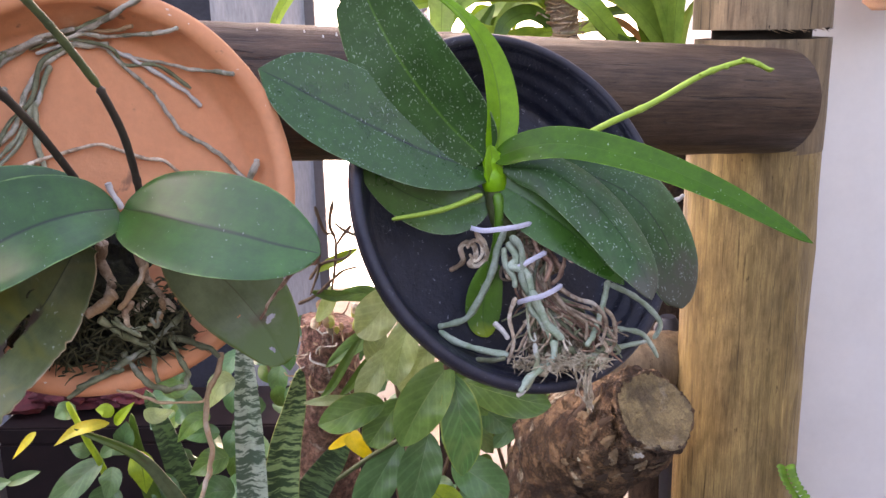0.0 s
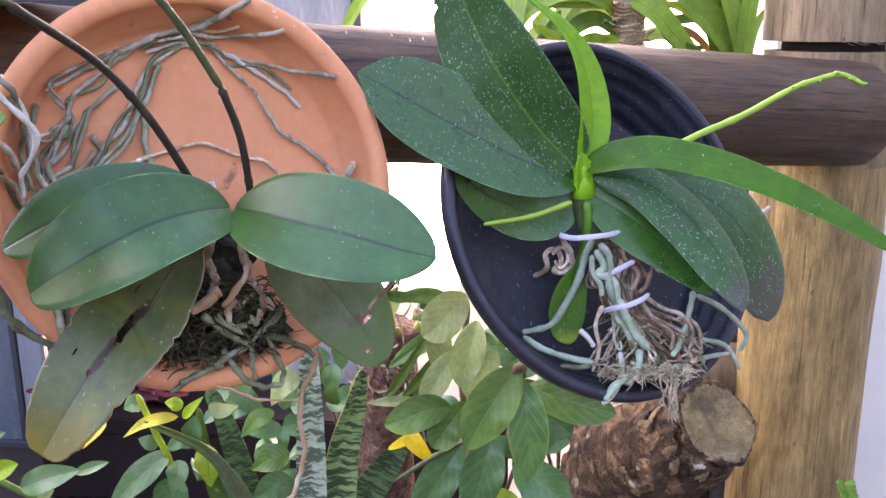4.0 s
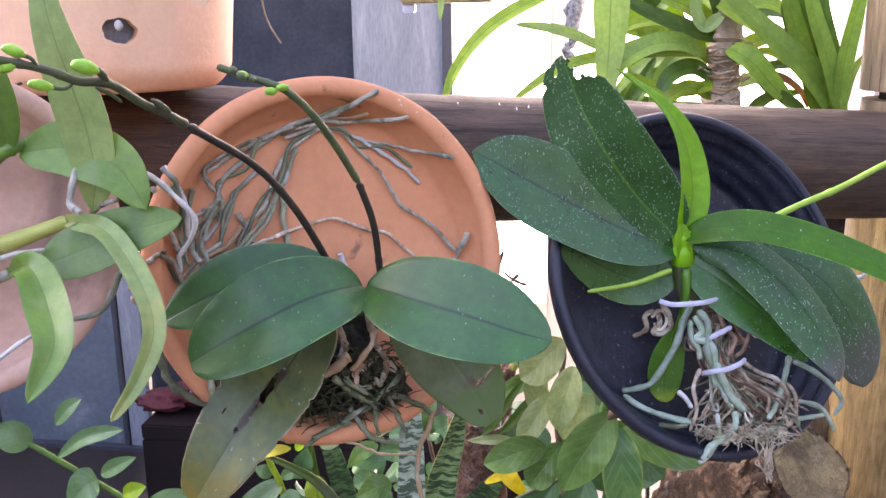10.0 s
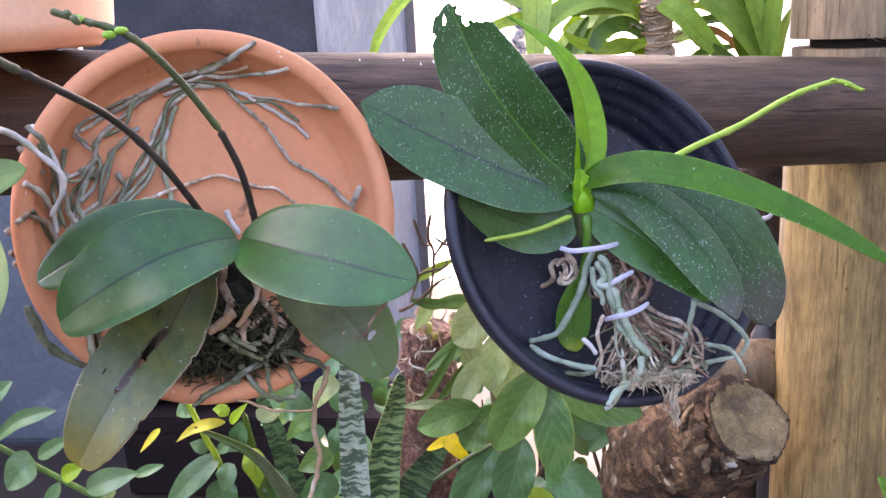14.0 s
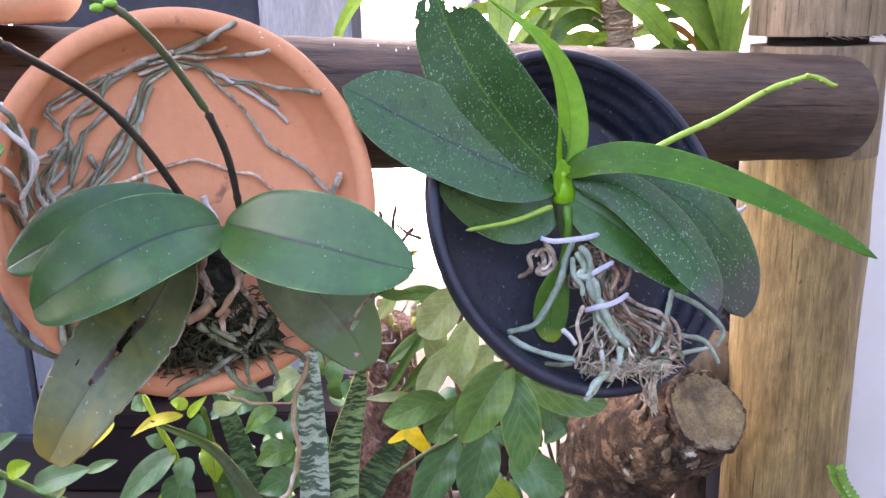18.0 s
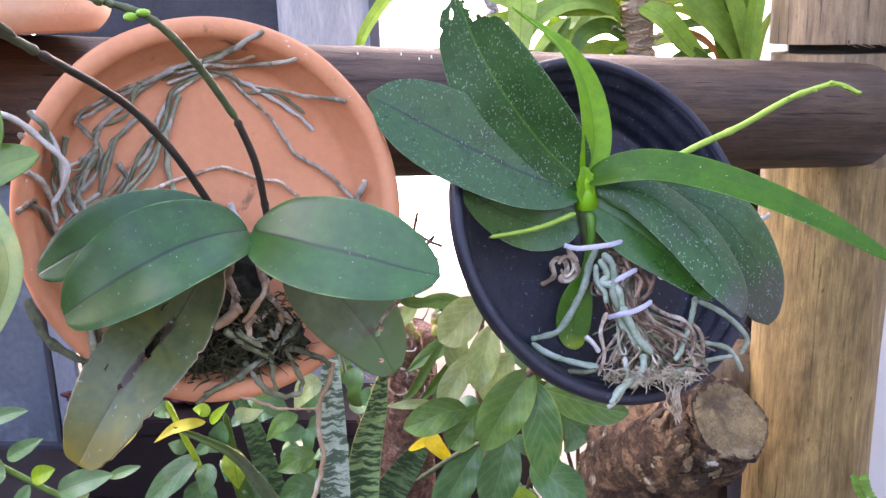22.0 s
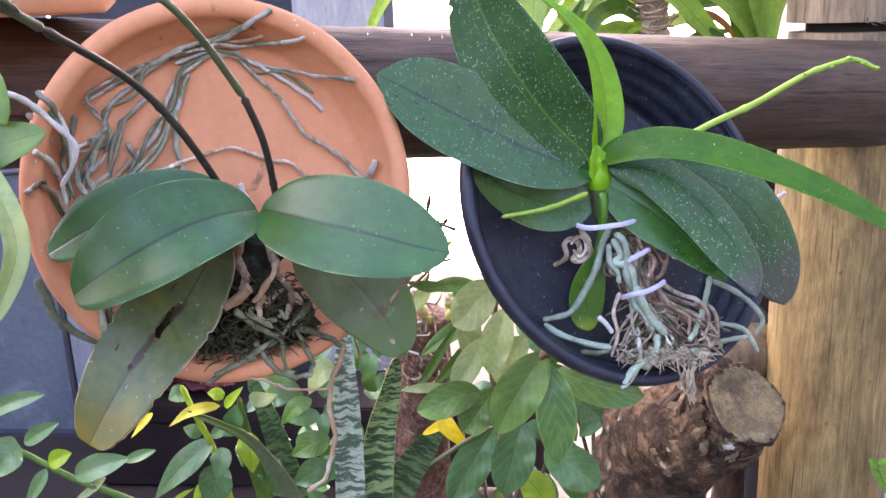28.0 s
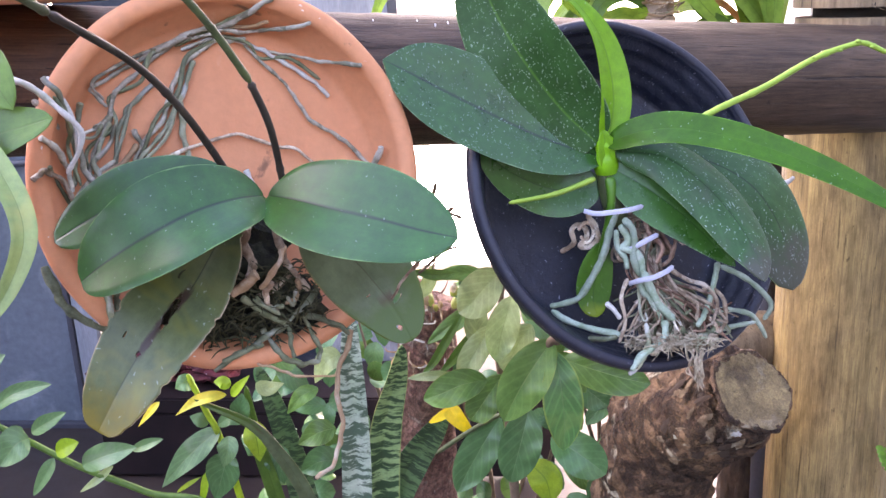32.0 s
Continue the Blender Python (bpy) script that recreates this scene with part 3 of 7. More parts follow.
post = thing("fence_post", (0.405, 1.17, 0.0), "upright varnished brown log post, notched to take the rail", "post")
bm = lathe([(0.0835 + 0.003 * noise.noise(Vector((0, 0, k * 0.7))), 1.345 * k / 20) for k in range(21)], 40, 0.03)
part("lower_log", placed(bm, Matrix.Translation((0.405, 1.165, 0))), M["post"], post)
bm = lathe([(0.0835, 1.4895 + 1.1 * k / 12) for k in range(13)], 40, 0.03)
part("upper_log", placed(bm, Matrix.Translation((0.405, 1.165, 0))), M["post_cut"], post)
bm = lathe([(0.0825, 1.34 + 0.1375 * k / 3) for k in range(4)], 40, 0.03)
part("notch_core", placed(bm, Matrix.Translation((0.407, 1.165, 0))), M["post_cut"], post, "pale sawn wood in the notch")
# The recessed core's near-black colour holds the shade inside the saw cut.
bm = lathe([(0.060, 1.470 + 0.026 * k / 2) for k in range(3)], 32, 0.05)
part("saw_cut", placed(bm, Matrix.Translation((0.405, 1.165, 0))), M["near_black"], post, "dark saw cut over the notch")
rng = random.Random(14)
for k in range(20):
    a = radians(rng.uniform(-110, -40))
    at = Vector((0.405 + 0.0825 * math.cos(a), 1.165 + 0.0825 * math.sin(a), 1.4905))
    to = at + Vector((rng.uniform(0.004, 0.018), rng.uniform(-0.003, 0.002), -rng.uniform(0.001, 0.006)))
    part("splinter", tube(bmesh.new(), [at + Vector((0, 0, 0.004)), at, to], 0.0016, 0.0003, 5, 6), M[rng.choice(("post_cut", "post_cut", "near_black"))], post)


# ---- saucers ----
def saucer(name, r, depth, at, normal, material, label, lip, rings=0, wall=0.75):
    """A dish round normal: a rolled lip of width lip, a steep side with steps, a flat floor."""
    t = thing(name, at, label, "saucer", "plant saucers hung on the rail")
    base = r * wall
    prof = [(0.001, -depth - 0.008), (base - 0.004, -depth - 0.008), (base, -depth - 0.004), (r - 0.004, -lip * 1.3), (r - 0.0008, -lip * 1.05)]
    for k in range(11):
        a = math.pi * k / 10
        prof.append((r - lip * 0.5 + lip * 0.5 * math.cos(a), -lip * 0.42 + lip * 0.42 * math.sin(a) - (0.0022 * k / 10)))
    a, b = (r - lip * 1.05, -lip * 0.8), (base - 0.002, -depth + 0.005)
    n = max(5, rings * 6)
    for k in range(n + 1):
        f = k / n
        q = f
        if rings:
            g = f * rings
            q = 0.55 * f + 0.45 * (math.floor(g) + min(1.0, (g % 1) * 1.9)) / rings if k < n else 1.0
        prof.append((a[0] + (b[0] - a[0]) * (q if rings else f), a[1] + (b[1] - a[1]) * (f if rings else f ** 0.85)))
    prof += [(base - 0.0035, -depth + 0.0022), (base - 0.0065, -depth + 0.0006), (base - 0.011, -depth), (r * 0.5, -depth - 0.0005), (r * 0.25, -depth), (0.001, -depth)]
    part("bowl", placed(lathe(prof, 128, 0.006), facing(at, normal)), material, t)
    return t


clay = saucer("clay_saucer", 0.1335, 0.033, (-0.2114, 0.5674, 1.4100), (0.5, -0.84, 0.2), M["terracotta"], "orange terracotta plant saucer hung upright on the rail", 0.0145, wall=0.835)
black = saucer("plastic_saucer", 0.1507, 0.050, (0.0743, 0.7096, 1.3647), (0.48, -0.754, 0.448), M["plastic"], "black plastic plant saucer with ringed sides hung on the rail", 0.0105, rings=3, wall=0.80)
# Rim colour paler than the bowl: dust plus painted-in sky sheen.
M["plastic_dust_sheen"] = surface("dusty_sheen_black_plastic", (0.016, 0.018, 0.030), (0.026, 0.029, 0.046), 20, 0.34, 0.5, (0.11, 0.115, 0.14), 90, (0.64, 0.72), 0.3, 240, spec=0.4)
ring = [Vector((0.1462 * math.cos(a), 0.1462 * math.sin(a), -0.0040)) for a in [2 * math.pi * k / 48 for k in range(49)]]
part("rim", placed(tube(bmesh.new(), ring, 0.0046, 0.0046, 12, 144, 0.03, cap=False), facing(black.location, (0.48, -0.754, 0.448))), M["plastic_dust_sheen"], black, "dusty rolled plastic rim with sky sheen in its colour")


M["lime_mark"] = surface("pale_lime_fleck", (0.80, 0.66, 0.56), (0.70, 0.52, 0.42), 60, 0.8, 0.9, bumps=0.3)
rng = random.Random(52)
hold = facing(clay.location, (0.5, -0.84, 0.2))
for k in range(20):
    a, size = rng.uniform(0.2, 6.1), rng.uniform(0.0002, 0.0006)
    bm = ball(bmesh.new(), (0, 0, 0), size, (rng.uniform(1.0, 2.4), 1.0, 0.12), 8, 0.9)
    r_ = 0.1263 + rng.uniform(-0.003, 0.003)
    part("lime_fleck", placed(bm, hold @ Matrix.Translation((r_ * math.cos(a), r_ * math.sin(a), -0.0011)) @ Matrix.Rotation(a + 1.57, 4, "Z")), M["lime_mark"], clay)


# ---- orchid on the clay saucer ----
orchid = thing("clay_orchid", (-0.1810, 0.5220, 1.4030), "moth orchid with dark green leaves growing on the clay saucer", "orchid", "orchids mounted on the saucers")
leaf(orchid, [(-0.1790, 0.5200, 1.4060), (-0.1580, 0.5060, 1.4060), (-0.1320, 0.4920, 1.4030), (-0.1030, 0.4800, 1.3990), (-0.0780, 0.4720, 1.3940), (-0.0560, 0.4680, 1.3900)], 0.064, M["phal"], face=(0.1, -0.78, 0.62), shape=(0.95, 0.55, 0.1), fold=0.22, thick=0.002, nl=60, nw=16)
leaf(orchid, [(-0.1820, 0.5200, 1.4060), (-0.1950, 0.5020, 1.4080), (-0.2110, 0.4840, 1.4060), (-0.2270, 0.4720, 1.4000), (-0.2470, 0.4660, 1.3900), (-0.2670, 0.4660, 1.3780), (-0.2830, 0.4690, 1.3670)], 0.062, M["phal"], face=(-0.1, -0.85, 0.5), shape=(0.9, 0.5, 0.1), fold=0.24, thick=0.002, nl=60, nw=16)
leaf(orchid, [(-0.1960, 0.5250, 1.4100), (-0.2320, 0.5200, 1.4130), (-0.2610, 0.5100, 1.4090), (-0.2860, 0.5020, 1.3990), (-0.3110, 0.4960, 1.3850)], 0.050, M["phal"], face=(-0.1, -0.8, 0.5), shape=(0.95, 0.5, 0.1), fold=0.06, thick=0.002, nl=48, nw=14)
leaf(orchid, [(-0.2130, 0.5350, 1.3840), (-0.2360, 0.5260, 1.3470), (-0.2490, 0.5110, 1.3320), (-0.2630, 0.4970, 1.3140), (-0.2780, 0.4860, 1.2900), (-0.2930, 0.4780, 1.2630)], 0.060, M["phal_olive"], "old olive leaf with torn holes and a browned tip", face=(-0.1, -0.95, 0.2), shape=(0.8, 0.34, 0.45, 0.32), fold=0.12, nl=140, nw=48, bites=[(0.40, 0.50, 0.060, 0.050), (0.335, 0.53, 0.030, 0.034), (0.29, 0.55, 0.014, 0.020), (0.455, 0.475, 0.035, 0.030), (0.64, 0.52, 0.014, 0.03), (0.33, 1.0, 0.032, 0.10), (0.60, 0.76, 0.012, 0.014)], tear=0.12)
leaf(orchid, [(-0.1580, 0.5450, 1.3930), (-0.1460, 0.5620, 1.3630), (-0.1300, 0.5720, 1.3380), (-0.1140, 0.5720, 1.3150), (-0.0990, 0.5660, 1.2890)], 0.062, M["phal_dark"], "dull dark leaf with brown patches and small holes", face=(0.2, -0.9, 0.35), shape=(0.85, 0.45, 0.2), fold=0.1, nl=110, nw=44, bites=[(0.74, 0.36, 0.013, 0.07), (0.755, 0.42, 0.010, 0.04), (0.90, 0.60, 0.016, 0.05), (0.62, 0.66, 0.005, 0.02)])
part("flower_spike", tube(bmesh.new(), [(-0.2020, 0.5380, 1.4000), (-0.2070, 0.5300, 1.4190), (-0.2190, 0.5000, 1.4620), (-0.2330, 0.4700, 1.4940), (-0.2510, 0.4200, 1.5230)], 0.0025, 0.0023, 12, 60, 0.05, knots=(0.2, 0.6, 0.98)), M["spike_dark"], orchid, "dark arching flower stem with green buds")
M["spike_grey"] = surface("grey_green_flower_stem", (0.075, 0.085, 0.040), (0.050, 0.050, 0.028), 50, 0.45, 0.6, (0.09, 0.13, 0.03), 30, (0.5, 0.7), 0.2)
grey_spike = part("flower_spike", tube(bmesh.new(), [(-0.2510, 0.4200, 1.5230), (-0.2560, 0.4050, 1.5310), (-0.2600, 0.3900, 1.5370), (-0.2660, 0.3700, 1.5480), (-0.2730, 0.3550, 1.5500), (-0.2800, 0.3450, 1.5550), (-0.2860, 0.3370, 1.5580), (-0.2920, 0.3250, 1.5610), (-0.2980, 0.3160, 1.5630), (-0.3100, 0.3050, 1.5650)], 0.0024, 0.0017, 12, 80, 0.06, knots=(0.02, 0.16, 0.35, 0.52, 0.7, 0.82)), M["spike_grey"], orchid, "grey-green upper flower stem")
part("flower_spike", tube(bmesh.new(), [(-0.1730, 0.5360, 1.3960), (-0.1720, 0.5300, 1.4160), (-0.1720, 0.5150, 1.4500), (-0.1770, 0.5000, 1.4790)], 0.0023, 0.0023, 12, 40, 0.05, knots=(0.4, 0.98)), M["spike_dark"], orchid, "dark flower stem")
olive_spike = part("flower_spike", tube(bmesh.new(), [(-0.1770, 0.5000, 1.4790), (-0.1870, 0.4800, 1.5070), (-0.1960, 0.4630, 1.5270), (-0.2060, 0.4530, 1.5390), (-0.2160, 0.4480, 1.5440), (-0.2270, 0.4430, 1.5480), (-0.2390, 0.4380, 1.5530)], 0.0023, 0.0020, 12, 60, 0.12, knots=(0.2, 0.45, 0.65, 0.85)), M["spike_olive"], orchid, "olive-green budding stem tip")

# ---- orchid on the plastic saucer ----
phal = thing("tied_orchid", (0.0460, 0.6900, 1.3900), "moth orchid with lime-spotted leaves tied into the black saucer", "orchid", "orchids mounted on the saucers")
M["keiki"] = leaf_mat("yellow_tipped_leaf", (0.055, 0.19, 0.010), (0.035, 0.135, 0.008), 0.36, (0.03, 0.12, 0.01), 0.03, speck=0.05, tip=(0.20, 0.30, 0.015), tip_at=0.72)
M["phal_green"] = leaf_mat("plain_green_leaf", (0.036, 0.150, 0.022), (0.022, 0.105, 0.016), 0.26, (0.010, 0.05, 0.010), 0.014, speck=0.25, speck_col=(0.42, 0.58, 0.52), fleck=135, spec=0.4, edge=(0.12, 0.24, 0.09), edge_w=0.012)
leaf(phal, [(0.0430, 0.6880, 1.3940), (-0.0050, 0.6800, 1.4130), (-0.0630, 0.6650, 1.4450), (-0.1000, 0.6550, 1.4670), (-0.1210, 0.6500, 1.4790)], 0.075, M["phal_few"], face=(-0.05, -0.78, 0.62), shape=(0.92, 0.5, 0.2, 0.8), fold=0.16, nl=40, nw=14)
leaf(phal, [(0.0400, 0.6860, 1.4060), (0.0110, 0.6860, 1.4350), (-0.0190, 0.6840, 1.4760), (-0.0390, 0.6880, 1.5120), (-0.0540, 0.6900, 1.5500)], 0.072, M["phal_spots"], "upright leaf densely flecked with white, its tip eaten", face=(-0.15, -0.95, 0.1), shape=(0.8, 0.38, 0.12), fold=0.14, nl=110, nw=40, bites=[(1.04, 1.04, 0.20, 0.50), (0.885, 0.64, 0.026, 0.05), (0.875, 0.0, 0.018, 0.07), (0.93, 0.26, 0.022, 0.035), (1.0, 0.06, 0.035, 0.12)])
leaf(phal, [(0.0480, 0.6860, 1.4070), (0.0520, 0.6900, 1.4410), (0.0440, 0.6920, 1.4810), (0.0240, 0.6860, 1.5120), (-0.0120, 0.6750, 1.5400)], 0.028, M["phal_bright"], "narrow bright green young leaf", face=(0.3, -0.9, 0.1), shape=(0.56, 0.5, 0.6, 1.0), fold=0.35, twist=(0, 40))
leaf(phal, [(0.0480, 0.6840, 1.4060), (0.0720, 0.6720, 1.4160), (0.1020, 0.6600, 1.4190), (0.1480, 0.6400, 1.4100), (0.2020, 0.6150, 1.3890), (0.2570, 0.5920, 1.3580)], 0.027, M["phal_mid"], "long arching bright green leaf", face=(0.05, -0.75, 0.65), shape=(0.62, 0.5, 0.35), fold=0.20, twist=(0, 15), nl=48, nw=12)
leaf(phal, [(0.0530, 0.6840, 1.4000), (0.0910, 0.6720, 1.3950), (0.1250, 0.6550, 1.3690), (0.1490, 0.6350, 1.3350), (0.1560, 0.6180, 1.3120)], 0.045, M["phal_grey"], "dusty grey-green drooping leaf", face=(0.35, -0.85, 0.45), shape=(1.0, 0.5, 0.15, 0.7), fold=-0.12, cup=0.15, nl=40, nw=14)
leaf(phal, [(0.0510, 0.6860, 1.3860), (0.0770, 0.6800, 1.3710), (0.1080, 0.6720, 1.3470), (0.1440, 0.6600, 1.3110)], 0.048, M["phal_green"], face=(0.1, -0.9, 0.35), shape=(0.85, 0.5, 0.12, 0.75), fold=0.15)
leaf(phal, [(0.0560, 0.6900, 1.3940), (0.1100, 0.6950, 1.3930), (0.1580, 0.6900, 1.3700), (0.1840, 0.6800, 1.3300), (0.1910, 0.6680, 1.2880)], 0.066, M["phal_grey"], "dusty grey-green drooping leaf", face=(0.35, -0.85, 0.45), shape=(1.05, 0.45, 0.15), fold=-0.1, cup=0.12, nl=40, nw=14)
leaf(phal, [(0.0430, 0.6920, 1.3710), (0.0100, 0.6900, 1.3680), (-0.0220, 0.6800, 1.3820), (-0.0540, 0.6650, 1.4080)], 0.045, M["phal_green"], face=(0, -0.9, 0.3), shape=(0.8, 0.5, 0.2), fold=0.12)
leaf(phal, [(0.0460, 0.6920, 1.3240), (0.0390, 0.6900, 1.2980), (0.0370, 0.6880, 1.2760), (0.0400, 0.6850, 1.2610)], 0.029, M["keiki"], "small hanging leaf with a yellowed tip", face=(0, -1, 0.1), shape=(0.9, 0.5, 0.1), fold=0.2)
part("petiole", tube(bmesh.new(), [(0.0490, 0.6800, 1.3800), (0.0500, 0.6760, 1.3660), (0.0485, 0.6760, 1.3480), (0.0450, 0.6800, 1.3310), (0.0420, 0.6850, 1.3120)], 0.0042, 0.0022, 12, 30, 0.10, knots=(0.12, 0.8)), M["keiki"], phal, "green stalk of the small hanging leaf")
fresh_spike = part("flower_spike", tube(bmesh.new(), [(0.0530, 0.6900, 1.3850), (0.1260, 0.6950, 1.4250), (0.1700, 0.7100, 1.4420), (0.2110, 0.7220, 1.4620), (0.2400, 0.7300, 1.4710), (0.2540, 0.7330, 1.4720), (0.2710, 0.7330, 1.4640)], 0.0029, 0.0019, 10, 60, 0.06, knots=(0.3, 0.55, 0.75, 0.9)), M["spike_green"], phal, "fresh light green flower stem")
part("flower_spike", tube(bmesh.new(), [(0.0370, 0.6750, 1.3800), (0.0060, 0.6600, 1.3720), (-0.0300, 0.6450, 1.3690)], 0.0024, 0.0016, 10, 24, 0.08, knots=(0.5,)), M["spike_green"], phal, "short green stub of a flower stem")

def crinkled(pts, rng, amount):
    """The same way with small kinks between its places."""
    out = []
    for a, b in zip(pts, pts[1:]):
        for f in (0.0, 0.34, 0.67):
            out.append(Vector(a).lerp(Vector(b), f) + amount * Vector((rng.uniform(-1, 1), rng.uniform(-1, 1), rng.uniform(-1, 1))))
    return out + [Vector(pts[-1])]


